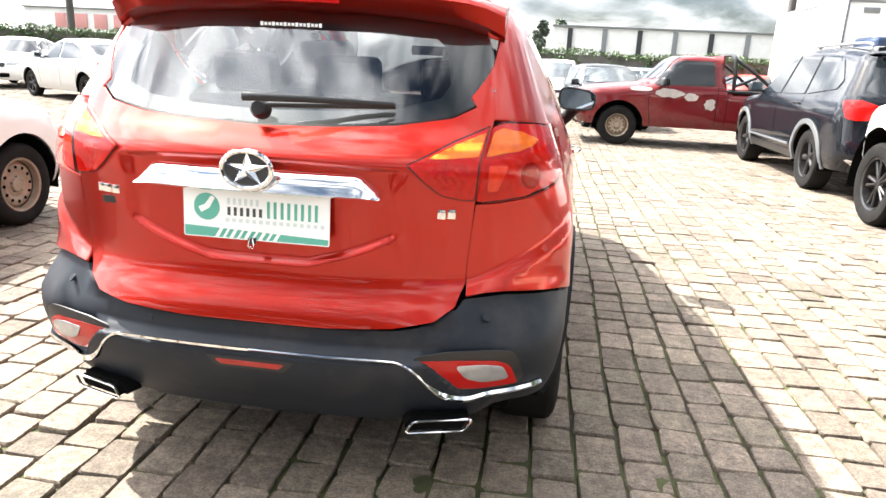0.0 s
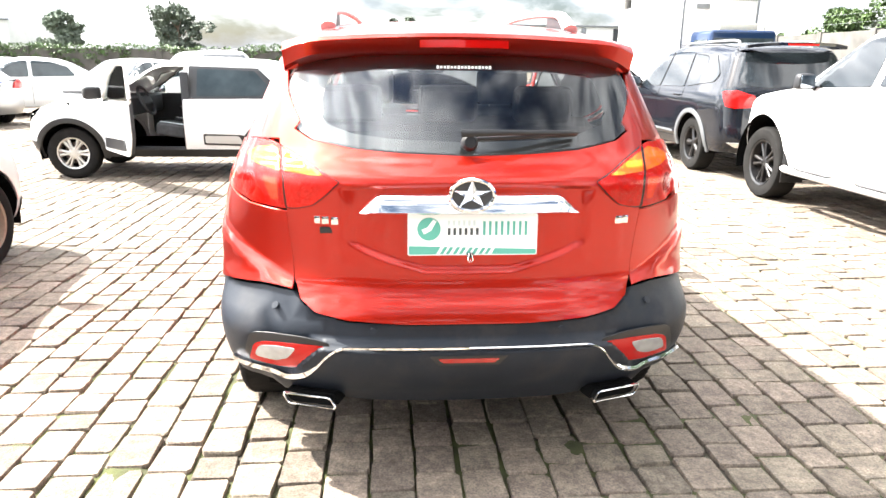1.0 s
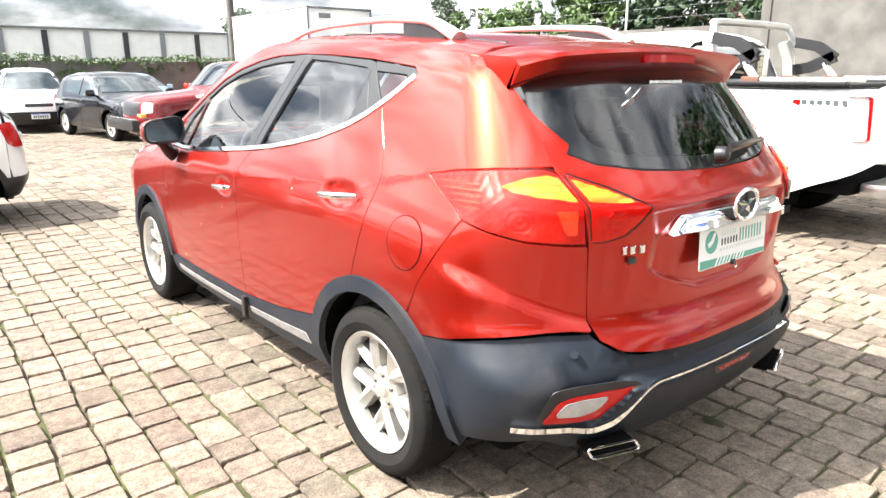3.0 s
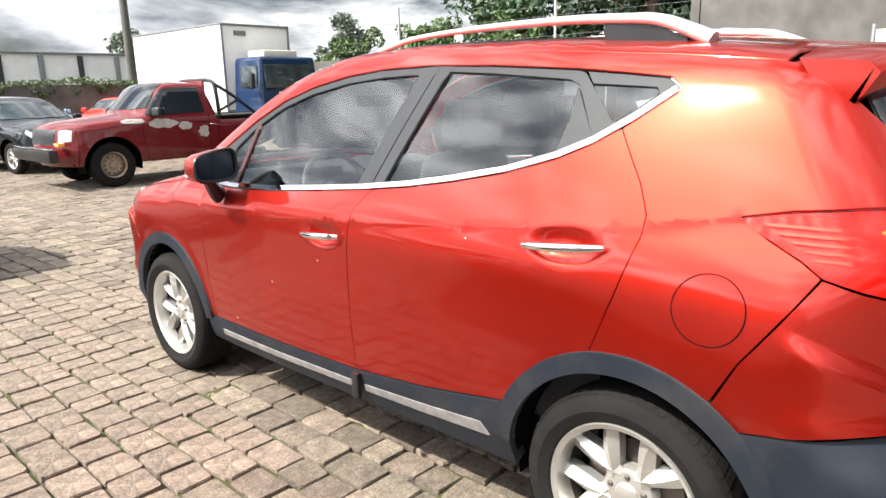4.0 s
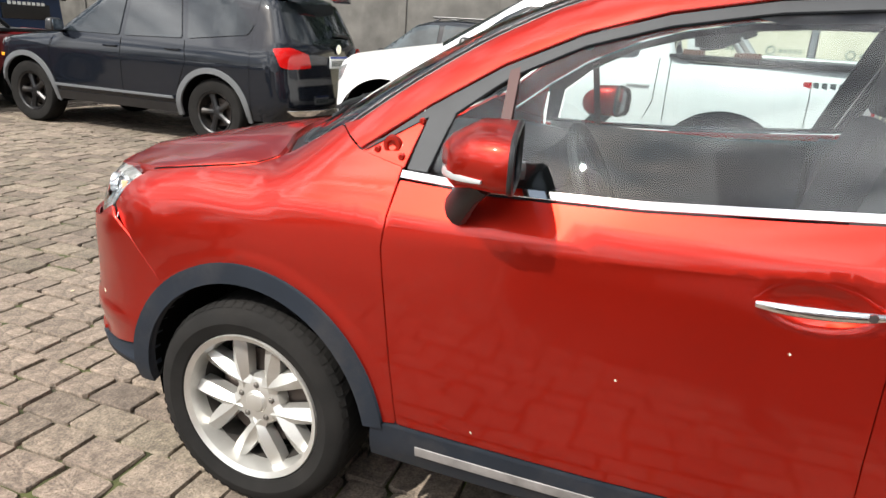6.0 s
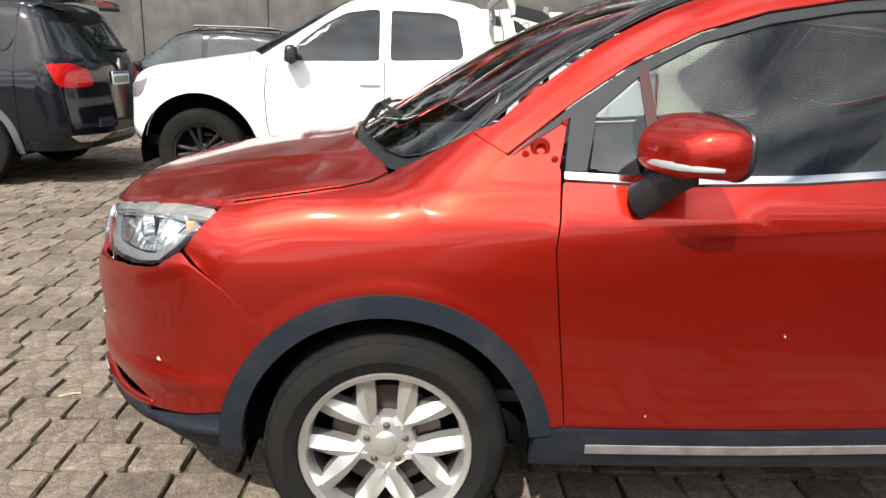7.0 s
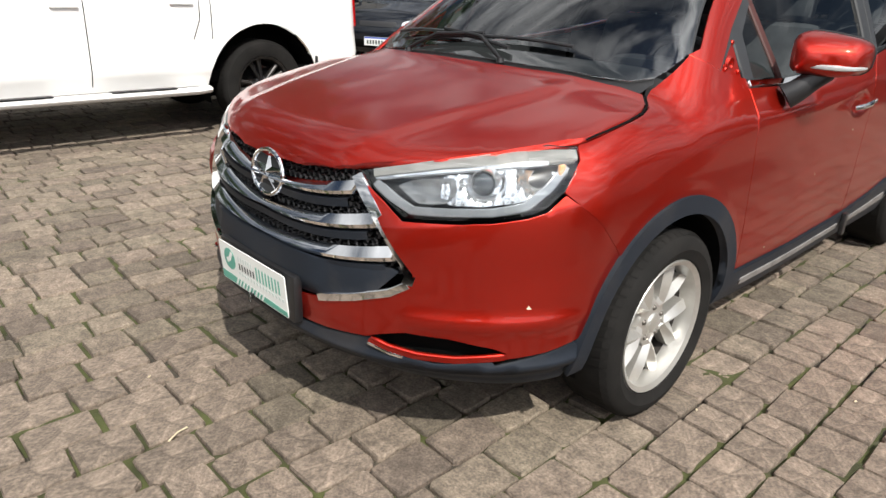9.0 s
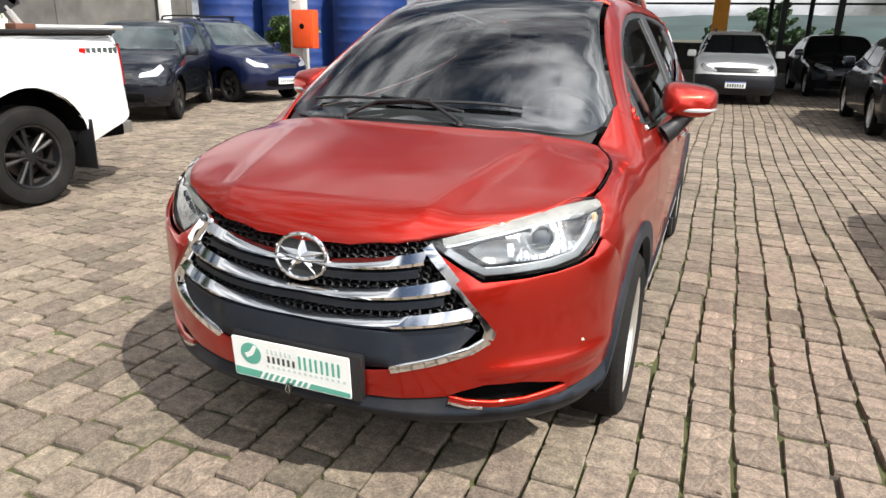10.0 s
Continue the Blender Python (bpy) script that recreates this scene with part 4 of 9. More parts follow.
        for y, h in ((-0.98, 0.046), (-1.06, 0.046), (-1.15, 0.036), (-1.24, 0.008)):
            x = sh.rim(y, 0.0)[0] - 0.078
            zz = float(sh.put("top", [(x, y)])[0][2])
            foot += [(s * x, y, zz + h), (s * x, y, zz - 0.01)]
        n = len(foot)
        bm = bmesh.new()
        A = [bm.verts.new((x + 0.010, y, z)) for x, y, z in foot]
        B = [bm.verts.new((x - 0.010, y, z)) for x, y, z in foot]
        for i in range(0, n - 2, 2):
            for V in (A, B):
                bm.faces.new((V[i], V[i + 1], V[i + 3], V[i + 2]))
            bm.faces.new((A[i], A[i + 2], B[i + 2], B[i]))
        bm.faces.new((A[0], A[1], B[1], B[0]))
        part("rail_foot", bm, BLACKPL, car)
        # groove strip along the roof
        st = [(s * (sh.rim(float(y), 0.0)[0] - 0.115), float(y)) for y in np.linspace(0.2, -1.5, 12)]
        panel("roof_strip", sh, "top", band(st, 0.005), BLACKPL, car, off=0.003, thick=0.004, gap=0)
    # spoiler
    sp, faces = [], []
    xs = np.linspace(-0.60, 0.60, 25)
    for x in xs:
        ax = abs(x)
        e = max(0.0, ax - 0.47) / 0.13
        zt = float(T(ax, -1.60))
        yr = -1.835 + 0.16 * ax * ax + 0.05 * e * e
        zr = 1.492 - 0.075 * ax * ax - 0.020 * e * e
        sp += [(x, -1.590 + 0.05 * ax, zt + 0.004 - 0.012 * e), (x, -1.70, (zt + zr) / 2 + 0.008 - 0.010 * e), (x, yr + 0.012, zr), (x, yr, zr - 0.012), (x, yr + 0.032, zr - 0.050 - 0.014 * e), (x, yr + 0.058, zr - 0.060 - 0.016 * e), (x, -1.72 + 0.10 * ax * ax, 1.405 - 0.03 * ax - 0.02 * e), (x, -1.60, 1.425 - 0.03 * ax)]
    k = 8
    for i in range(len(xs) - 1):
        for j in range(k):
            a, b = i * k + j, i * k + (j + 1) % k
            faces.append((a, b, b + k, a + k))
    faces += [tuple(range(k))[::-1], tuple((len(xs) - 1) * k + j for j in range(k))]
    bm = bmesh.new()
    bv = [bm.verts.new(v) for v in sp]
    for f in faces:
        bm.faces.new([bv[i] for i in f])
    part("spoiler", bm, RED, car, "red roof spoiler", smooth=True, angle=30)
    brk = []
    for x in np.linspace(-0.145, 0.145, 9):
        brk.append((float(x), -1.823 + 0.16 * x * x, 1.459 - 0.075 * x * x))
    tube("brake_light", brk, [(-0.006, -0.012), (0.006, -0.012), (0.006, 0.012), (-0.006, 0.012)], LAMPRED, car, "red high brake light")

    # ---- tail
    def RP(x, z):
        return sh.face_pt("rear", x, z)

    def RS(y, z):
        return sh.side_pt("rear", y, z)
    glass_low = [(0.595, 1.215), (0.49, 1.160), (0.35, 1.138), (0.2, 1.128), (0, 1.122)]
    hatch = [RP(0, 0.607), RP(0.20, 0.607), RP(0.38, 0.614), RP(0.485, 0.630), RP(0.535, 0.662), RP(0.556, 0.72), RP(0.562, 0.85), RP(0.570, 0.95), RP(0.582, 1.06), RP(0.598, 1.150), RP(0.605, 1.205)] + [RP(*p) for p in glass_low]

    def swage(u, v):
        # number plate recess: a smile-shaped crease and a hollow above it
        x = np.abs(u)
        line = 0.762 + 0.30 * np.clip(x - 0.13, 0, 1) + 1.0 * np.clip(x - 0.20, 0, 1) ** 2
        d = v - line
        edge = 0.352 + 0.25 * np.clip(v - 0.97, 0, 1) + 0.10 * np.clip(0.95 - v, 0, 1)
        shoulder = 1.050 - 0.12 * x * x
        inside = step01(edge - x, 0.0, 0.035) * step01(shoulder - v, 0, 0.016)
        low = -0.015 * step01(d, -0.006, 0.020) * inside
        return low
    ex = [(x, 0.762 + 0.30 * max(0, abs(x) - 0.13) + max(0, abs(x) - 0.20) ** 2 + d) for x in np.linspace(-0.37, 0.37, 50) for d in (-0.008, 0.0, 0.008, 0.016, 0.022)]
    ex += [(x, 1.050 - 0.12 * x * x - d) for x in np.linspace(-0.37, 0.37, 45) for d in (-0.006, 0.0, 0.005, 0.011, 0.016, 0.024)]
    ex += [(x, v) for x in (-0.365, -0.35, -0.335, -0.32, 0.32, 0.335, 0.35, 0.365) for v in np.arange(0.9, 1.0, 0.02)]
    panel("tailgate", sh, "rear", sym(hatch), RED, car, r=0.005, disp=swage, extra=ex, step=0.04)
    gl = [RP(0, 1.126), RP(0.2, 1.132), RP(0.35, 1.142), RP(0.488, 1.164), RP(0.590, 1.219), RP(0.60, 1.25), RP(0.575, 1.34), RP(0.545, 1.415), RP(0.3, 1.43), RP(0, 1.435)]
    panel("rear_screen", sh, "rear", sym(gl), GLASSREAR, car, off=-0.002, thick=0.004, gap=0.002)
    # black print round the rear screen
    gi = [RP(0, 1.165), RP(0.22, 1.172), RP(0.36, 1.186), RP(0.455, 1.215), RP(0.475, 1.25), RP(0.450, 1.345), RP(0.42, 1.372), RP(0.2, 1.38), RP(0, 1.382)]
    for s in (-1, 1):
        o = [(s * a, b) for a, b in gl]
        i = [(s * a, b) for a, b in gi]
        panel("screen_print", sh, "rear", o + i[::-1], BLACKPL, car, off=-0.010, thick=0.002, gap=0, step=0.05)
    # lamps
    inner = [RP(0.392, 1.046), RP(0.44, 1.000), RP(0.48, 0.968), RP(0.53, 0.955), RP(0.566, 0.953), RP(0.572, 1.05), RP(0.590, 1.142), RP(0.50, 1.100)]
    qi, qo = RP(0.500, 1.005), RS(-1.862, 1.012)

    def ribs(c, size, deep=0.016):
        # small pillow optics round a bowl
        def fn(u, v):
            q = ((u - c[0]) ** 2 + (v - c[1]) ** 2) / size ** 2
            pillow = 0.0003 * np.sin(u * 420) * np.sin(v * 420)
            return pillow * (q > 0.9) - deep * np.exp(-q ** 2 * 0.7) + 0.0012 * np.cos(np.sqrt(q) * 14) * (q < 0.9)
        return fn
    panel("tail_lamp_inner", sh, "rear", inner, BOWLRED, car, off=0.006, thick=0.006, both=True, r=0.010, gap=0.0035, step=0.009, disp=ribs(qi, 0.036, 0.003), label="red inner tail lamp")
    panel("amber_inner", sh, "rear", [RP(0.445, 1.060), RP(0.49, 1.060), RP(0.566, 1.064), RP(0.580, 1.122), RP(0.505, 1.090)], BOWLAMBER, car, off=0.0095, thick=0.003, both=True, r=0.004, gap=0, step=0.009, disp=lambda u, v: 0.0014 * np.sin(v * 520), label="amber indicator")
    panel("lamp_rim", sh, "rear", inner, LAMPBLACK, car, off=0.0018, thick=0.001, both=True, r=0.012, gap=0.0)
    panel("lamp_cover", sh, "rear", inner, GLASSTAIL, car, off=0.014, thick=0.012, both=True, r=0.012, gap=0.0015)
    outer = [RP(0.574, 0.945), RP(0.62, 0.946), RS(-1.88, 0.955), RS(-1.78, 0.981), RS(-1.70, 1.005), RS(-1.655, 1.036), RS(-1.585, 1.071), RS(-1.500, 1.112), RS(-1.62, 1.136), RS(-1.75, 1.150), RS(-1.85, 1.156), RP(0.598, 1.146), RP(0.580, 1.06)]
    panel("tail_lamp", sh, "rear", outer, BOWLRED, car, off=-0.008, thick=0.006, both=True, r=0.008, gap=0.0025, step=0.010, disp=ribs(qo, 0.046), label="red wraparound tail lamp")
    panel("lamp_bowl", sh, "rear", arc_pts(qo[0], qo[1], 0.038, 0, 345, 24), LAMPDEEP, car, off=-0.006, thick=0.002, both=True, gap=0, step=0.008, disp=ribs(qo, 0.046), label="deep red round reflector")
    amb = [RP(0.590, 1.070), RP(0.622, 1.074), RS(-1.875, 1.084), RS(-1.83, 1.092), RS(-1.785, 1.106), RS(-1.83, 1.128), RS(-1.87, 1.138), RP(0.604, 1.130)]
    panel("amber_outer", sh, "rear", amb, BOWLAMBER, car, off=-0.003, thick=0.003, both=True, r=0.008, gap=0, step=0.009, disp=lambda u, v: 0.0014 * np.sin(v * 520), label="amber indicator")
    panel("lit_reflector", sh, "rear", [RP(0.600, 0.975), RP(0.625, 0.975), RP(0.650, 1.045), RP(0.600, 1.045)], LAMPLIT, car, off=-0.002, thick=0.003, both=True, r=0.006, gap=0, label="bright red reflector")
    for zz, y0, y1 in ((1.108, -1.57, -1.72), (1.092, -1.60, -1.73), (1.076, -1.63, -1.74), (1.060, -1.66, -1.745), (1.044, -1.68, -1.75)):
        panel("lamp_rib", sh, "rear", [RS(y0, zz), RS(y0, zz - 0.006), RS(y1, zz - 0.006), RS(y1, zz)], mat_cache("pale red rib", (0.70, 0.060, 0.025), 0.3), car, off=-0.001, thick=0.004, both=True, gap=0)
    panel("lamp_cover", sh, "rear", outer, GLASSTAIL, car, off=0.006, thick=0.003, both=True, r=0.010, gap=0.0025)
    # bumper: red corners, grey skirt
    red = [RP(0.572, 0.941), RP(0.562, 0.85), RP(0.558, 0.72), RP(0.555, 0.688), RP(0.60, 0.690), RP(0.66, 0.688), RS(-1.80, 0.668), RS(-1.66, 0.640), RS(-1.545, 0.618), RS(-1.513, 0.617)]
    red += [RS(-1.497, 0.655), RS(-1.562, 0.79), RS(-1.657, 0.93), RS(-1.703, 1.002), RS(-1.78, 0.978), RS(-1.88, 0.951), RP(0.62, 0.942)]
    ua, ub = RP(0.60, 0.7)[0], RS(-1.60, 0.9)[0]

    def flick(u, v):
        # a fold that falls from under the lamp to the corner of the skirt
        ln = 0.735 + (np.abs(u) - ua) / (ub - ua) * 0.17
        return 0.020 * step01(ln - v, -0.012, 0.045) * step01(ub - np.abs(u), 0.0, 0.12) * step01(v, 0.60, 0.68)
    ex = [(ua - 0.03 + (ub - ua + 0.03) * k / 24, 0.735 + (k / 24) * 0.17 + d) for k in range(25) for d in (-0.045, -0.03, -0.015, 0.0, 0.012)]
    panel("bumper_corner", sh, "rear", red, RED, car, both=True, r=0.004, disp=flick, extra=ex, step=0.03)
    grey = [RP(0, 0.600), RP(0.20, 0.600), RP(0.39, 0.607), RP(0.49, 0.624), RP(0.542, 0.658), RP(0.56, 0.682), RP(0.66, 0.682), RS(-1.80, 0.662), RS(-1.66, 0.635), RS(-1.545, 0.613), RS(-1.51, 0.600)]
    grey += [RS(RW[0] + (RA - 0.01) * math.cos(radians(a)), RW[1] + (RA - 0.01) * math.sin(radians(a))) for a in (125, 140, 155, 170, 178)]
    grey += [RS(-1.69, 0.315), RS(-1.80, 0.336), RP(0.70, 0.350), RP(0.60, 0.330), RP(0.42, 0.322), RP(0.32, 0.308), RP(0, 0.302)]

    def bump_shape(u, v):
        x = np.abs(u)
        line = 0.530 - 1.05 * np.clip(x - 0.405, 0, 0.11)
        lower = step01(line - v, -0.004, 0.012) * step01(0.62 - x, 0.0, 0.06)
        return 0.022 * lower - 0.020 * step01(0.645 - v, 0, 0.03) * step01(v - line, 0.0, 0.02) * step01(0.60 - x, 0, 0.05)
    ex = [(x, 0.530 - 1.05 * min(0.11, max(0, abs(x) - 0.405)) + d) for x in np.linspace(-0.66, 0.66, 80) for d in (-0.014, -0.005, 0.004, 0.014)]
    panel("rear_bumper", sh, "rear", sym(grey), PLASTIC, car, disp=bump_shape, extra=ex, thick=0.05, label="grey plastic rear bumper", step=0.04)
    line = [RP(0, 0.538), RP(0.2, 0.538), RP(0.36, 0.536), RP(0.405, 0.528), RP(0.44, 0.503), RP(0.475, 0.462), RP(0.51, 0.430), RP(0.56, 0.412), RP(0.62, 0.408), RP(0.69, 0.412), RS(-1.90, 0.420)]
    for sg in (-1, 1):
        uv = spline([Vector((sg * a, b, 0)) for a, b in line], 6)
        Q = sh.put("rear", [(p[0], p[1]) for p in uv])
        tube("bumper_chrome", Q + sh.normal(Q) * (0.004 + 0.015 * step01(0.64 - np.abs(Q[:, 0]), 0.0, 0.08))[:, None], [(-0.008, -0.0045), (0.005, -0.0045), (0.008, 0.0), (0.005, 0.0045), (-0.008, 0.0045)], CHROME, car, "slim chrome bumper line", scale=lambda t: 0.75 + 1.1 * step01(np.array(t), 0.45, 0.62))
    fog = [RP(0.448, 0.528), RP(0.56, 0.528), RP(0.655, 0.520), RP(0.690, 0.505), RP(0.715, 0.438), RP(0.61, 0.432), RP(0.545, 0.438), RP(0.49, 0.474)]
    panel("fog_pocket", sh, "rear", [RP(0.43, 0.534), RP(0.52, 0.552), RP(0.64, 0.552), RP(0.705, 0.542), RP(0.732, 0.448), RP(0.70, 0.424), RP(0.54, 0.426), RP(0.48, 0.466)], BLACKPL, car, off=0.004, thick=0.01, both=True, r=0.02, gap=0)
    panel("rear_fog_lamp", sh, "rear", fog, LAMPRED, car, off=0.008, thick=0.01, both=True, r=0.012, gap=0, label="red rear fog lamp")
    panel("reversing_lens", sh, "rear", [RP(0.545, 0.514), RP(0.62, 0.513), RP(0.672, 0.504), RP(0.690, 0.462), RP(0.62, 0.458), RP(0.575, 0.474)], LAMPCLEAR, car, off=0.011, thick=0.004, both=True, r=0.015, gap=0, label="clear reversing lens")
    panel("reflector_slot", sh, "rear", [RP(-0.125, 0.512), RP(0.125, 0.512), RP(0.095, 0.482), RP(-0.095, 0.482)], BLACKPL, car, off=0.025, thick=0.006, gap=0, r=0.006)
    panel("reflector", sh, "rear", [RP(-0.098, 0.504), RP(0.098, 0.504), RP(0.082, 0.491), RP(-0.082, 0.491)], LAMPDEEP, car, off=0.027, thick=0.004, gap=0, r=0.004)
    for x in (-0.62, -0.30, 0.30, 0.62):
        q = RP(x, 0.632 if abs(x) > 0.5 else 0.585)
        panel("parking_sensor", sh, "rear", arc_pts(q[0], q[1], 0.010, 0, 330, 11), PLASTIC, car, off=0.003, thick=0.004, gap=0, step=0.01)
    # chrome bar, badge, plate
    yb = -2.100
    bar = []
    for x in np.linspace(-0.335, 0.335, 41):
        bar.append((float(x), 0.956, 0.008 + 0.050 * min(1.0, (0.335 - abs(float(x))) / 0.055)))
    vs, fs = [], []
    for x, z, h in bar:
        y = yb + 0.60 * abs(x) ** 3 + 0.012
        vs += [(x, y + 0.010, z - 0.004), (x, y - 0.030, z), (x, y - 0.035, z + h * 0.10), (x, y - 0.029, z + h * 0.42), (x, y - 0.024, z + h * 0.80), (x, y - 0.012, z + h), (x, y + 0.045, z + h)]
    for i in range(40):
        for j in range(6):
            a = 7 * i + j
            fs.append((a, a + 1, a + 8, a + 7))
    fs += [tuple(range(7)), tuple(range(286, 279, -1))]
    bm = bmesh.new()
    bv = [bm.verts.new(v) for v in vs]
    for f in fs:
        bm.faces.new([bv[i] for i in f])
    part("chrome_bar", bm, CHROME, car, "chrome tailgate bar", smooth=True, angle=50)
    star_badge(car, Matrix.Translation((0, -2.130, 1.018)) @ Matrix.Rotation(radians(90), 4, "X"), 0.066, 0.047)
    number_plate(car, Matrix.Translation((0.008, -2.100, 0.892)) @ Matrix.Rotation(radians(90), 4, "X") @ Matrix.Rotation(radians(-3), 4, "X"))
    # model letters as plain bright bars
    for x, w, z in ((-0.470, 0.018, 0.925), (-0.445, 0.022, 0.925), (-0.415, 0.022, 0.925)):
        q = sh.cast(np.array([[x, -1.25, z]]), np.array([[0, -1.0, 0]]))[0]
        box("badge_letter", q + np.array([0, -0.002, 0]), (w, 0.006, 0.024), CHROME, car, 0.002, label="small bright badge")
    q = sh.cast(np.array([[-0.432, -1.25, 0.893]]), np.array([[0, -1.0, 0]]))[0]
    box("dealer_sticker", q, (0.062, 0.004, 0.020), BLACKPL, car, 0.001, label="small black sticker")
    for x in (0.487, 0.512):
        q = sh.cast(np.array([[x, -1.25, 0.918]]), np.array([[0, -1.0, 0]]))[0]
        box("badge_letter", q + np.array([0, -0.002, 0]), (0.022, 0.006, 0.026), CHROME, car, 0.002, label="small bright badge")
    # rear wiper
    q = np.array([0.0, -2.055, 1.165])
    lathe("wiper_boss", [(0, 0.014), (0.018, 0.012), (0.025, 0.0), (0.027, -0.02)], BLACKPL, car, 20, Matrix.Translation(q + np.array([0, 0.01, 0])) @ Matrix.Rotation(radians(80), 4, "X"))
    tube("rear_wiper", [(-0.03, -2.075, 1.195), (0.0, -2.080, 1.196), (0.12, -2.055, 1.196), (0.30, -2.015, 1.192), (0.345, -1.990, 1.190)], ring(0.012, 10, 0.7, 1.0), BLACKPL, car, "black rear wiper", scale=lambda t: 1.0 - 0.5 * t)
    tube("wiper_blade", [(0.02, -2.048, 1.175), (0.18, -2.020, 1.180), (0.345, -1.975, 1.184)], ring(0.007, 8), BLACKPL, car)
    # sticker line on the rear screen
    for i in range(16):
        x = -0.085 + i * 0.0115
        q = sh.cast(np.array([[x, -1.25, 1.385]]), np.array([[0, -1.0, 0]]))[0]
        box("screen_sticker", q + np.array([0, -0.001, 0]), (0.008, 0.002, 0.008 + 0.003 * (i % 3 == 0)), PLATEWHITE, car, 0)
    # exhaust tips
    for s in (-1, 1):
        o = [(-0.088, -0.017), (0.072, -0.017), (0.090, 0.013), (0.084, 0.018), (-0.074, 0.018), (-0.092, -0.011)]
        m = Matrix.Translation((s * 0.505, -2.045, 0.328)) @ Matrix.Rotation(radians(18 * s), 4, "Z") @ Matrix.Rotation(radians(90), 4, "X") @ Matrix.Diagonal((s, 1, 1, 1))
        P = [m @ Vector((a, b, 0.03)) for a, b in fillet_xy(o, 0.012)]
        tube("exhaust_tip", P, ring(0.004, 8), CHROME, car, "chrome exhaust trim", closed=True, up=(0, 1, 0))
        prism("exhaust_mouth", fillet_xy([(a * 0.93, b * 0.85) for a, b in o], 0.01), 0.02, m, DARK, car)
        prism("exhaust_sleeve", fillet_xy([(a * 1.02, b * 1.05) for a, b in o], 0.01), 0.05, m @ Matrix.Translation((0, 0, -0.05)), DARK, car)

    # ---- nose
    def FP(x, z):
        return sh.face_pt("front", x, z)

    def FS(y, z):
        return sh.side_pt("front", y, z)
    bumper = [FP(0, 0.452), FP(0.15, 0.455), FP(0.29, 0.478), FP(0.50, 0.545), FP(0.545, 0.575), FP(0.552, 0.605), FP(0.45, 0.735), FP(0.362, 0.836), FP(0.452, 0.779), FP(0.512, 0.739), FP(0.60, 0.744), FP(0.68, 0.750), FS(1.87, 0.764), FS(1.832, 0.778), FS(1.781, 0.818), FS(1.745, 0.790), FS(1.71, 0.763)]
    bumper += [FS(1.675, 0.735), FS(1.598, 0.652), FS(1.567, 0.613)]
    bumper += [FS(FW[0] + (RA - 0.005) * math.cos(radians(a)), FW[1] + (RA - 0.005) * math.sin(radians(a))) for a in (38, 28, 20)]
    bumper += [FS(1.70, 0.405), FS(1.80, 0.385), FS(1.92, 0.372), FP(0.735, 0.392), FP(0.715, 0.408), FP(0.63, 0.434), FP(0.54, 0.438), FP(0.48, 0.420), FP(0.44, 0.403), FP(0.30, 0.388), FP(0, 0.380)]
    fa, fb = FP(0.46, 0.712), FS(1.70, 0.800)

    def shelf(u, v):
        # the cheek stands proud below a fold that runs under the headlamp
        au = np.abs(u)
        ln = fa[1] + (au - fa[0]) / (fb[0] - fa[0]) * (fb[1] - fa[1])
        d = v - ln
        bump_ = np.where(d > 0, np.clip(1 - d / 0.060, 0, 1), 1 - step01(-d, 0.0, 0.20))
        side_ = step01(au, fa[0] - 0.06, fa[0] + 0.05) * step01(fb[0] + 0.03 - au, 0.0, 0.10)
        low_ = 0.012 * np.exp(-((v - 0.475) / 0.028) ** 2) * step01(au, 0.40, 0.5) * step01(0.95 - au, 0, 0.2)
        return 0.020 * bump_ * side_ + low_
    ex = [(s_ * (fa[0] - 0.06 + (fb[0] - fa[0] + 0.08) * k / 40), fa[1] + (k / 40) * (fb[1] - fa[1]) + d) for s_ in (-1, 1) for k in range(41) for d in (-0.03, -0.012, 0.0, 0.012, 0.03)]
    panel("front_bumper", sh, "front", sym(bumper), RED, car, r=0.004, step=0.035, label="red front bumper", disp=shelf, extra=ex)
    lip = [FP(0, 0.374), FP(0.30, 0.382), FP(0.44, 0.398), FP(0.50, 0.374), FP(0.60, 0.360), FP(0.71, 0.372), FS(1.92, 0.362), FS(1.80, 0.379), FS(1.71, 0.398), FS(1.685, 0.37), FS(1.675, 0.30), FS(1.70, 0.262), FS(1.80, 0.262), FP(0.62, 0.262), FP(0.4, 0.252), FP(0, 0.245)]

    def lip_shape(u, v):
        return 0.018 * np.exp(-((v - 0.345) / 0.022) ** 2) - 0.012 * np.exp(-((v - 0.300) / 0.02) ** 2)
    panel("bumper_lip", sh, "front", sym(lip), PLASTIC, car, disp=lip_shape, thick=0.06, label="grey plastic lower lip", step=0.025)
    panel("fog_recess", sh, "front", [FP(0.43, 0.412), FP(0.53, 0.46), FP(0.63, 0.46), FP(0.72, 0.43), FP(0.74, 0.37), FP(0.60, 0.350), FP(0.48, 0.37)], DARK, car, off=-0.035, thick=0.001, both=True, gap=0)
    panel("fog_trim", sh, "front", band([FP(0.448, 0.398), FP(0.49, 0.382), FP(0.56, 0.370), FP(0.64, 0.369), FP(0.73, 0.384)], 0.0055), RED, car, off=0.008, thick=0.02, both=True, gap=0, step=0.02, label="red slot trim")
    panel("fog_chrome", sh, "front", band([FP(0.446, 0.390), FP(0.50, 0.371), FP(0.53, 0.366)], 0.003), CHROME, car, off=0.012, thick=0.01, both=True, gap=0, step=0.02)
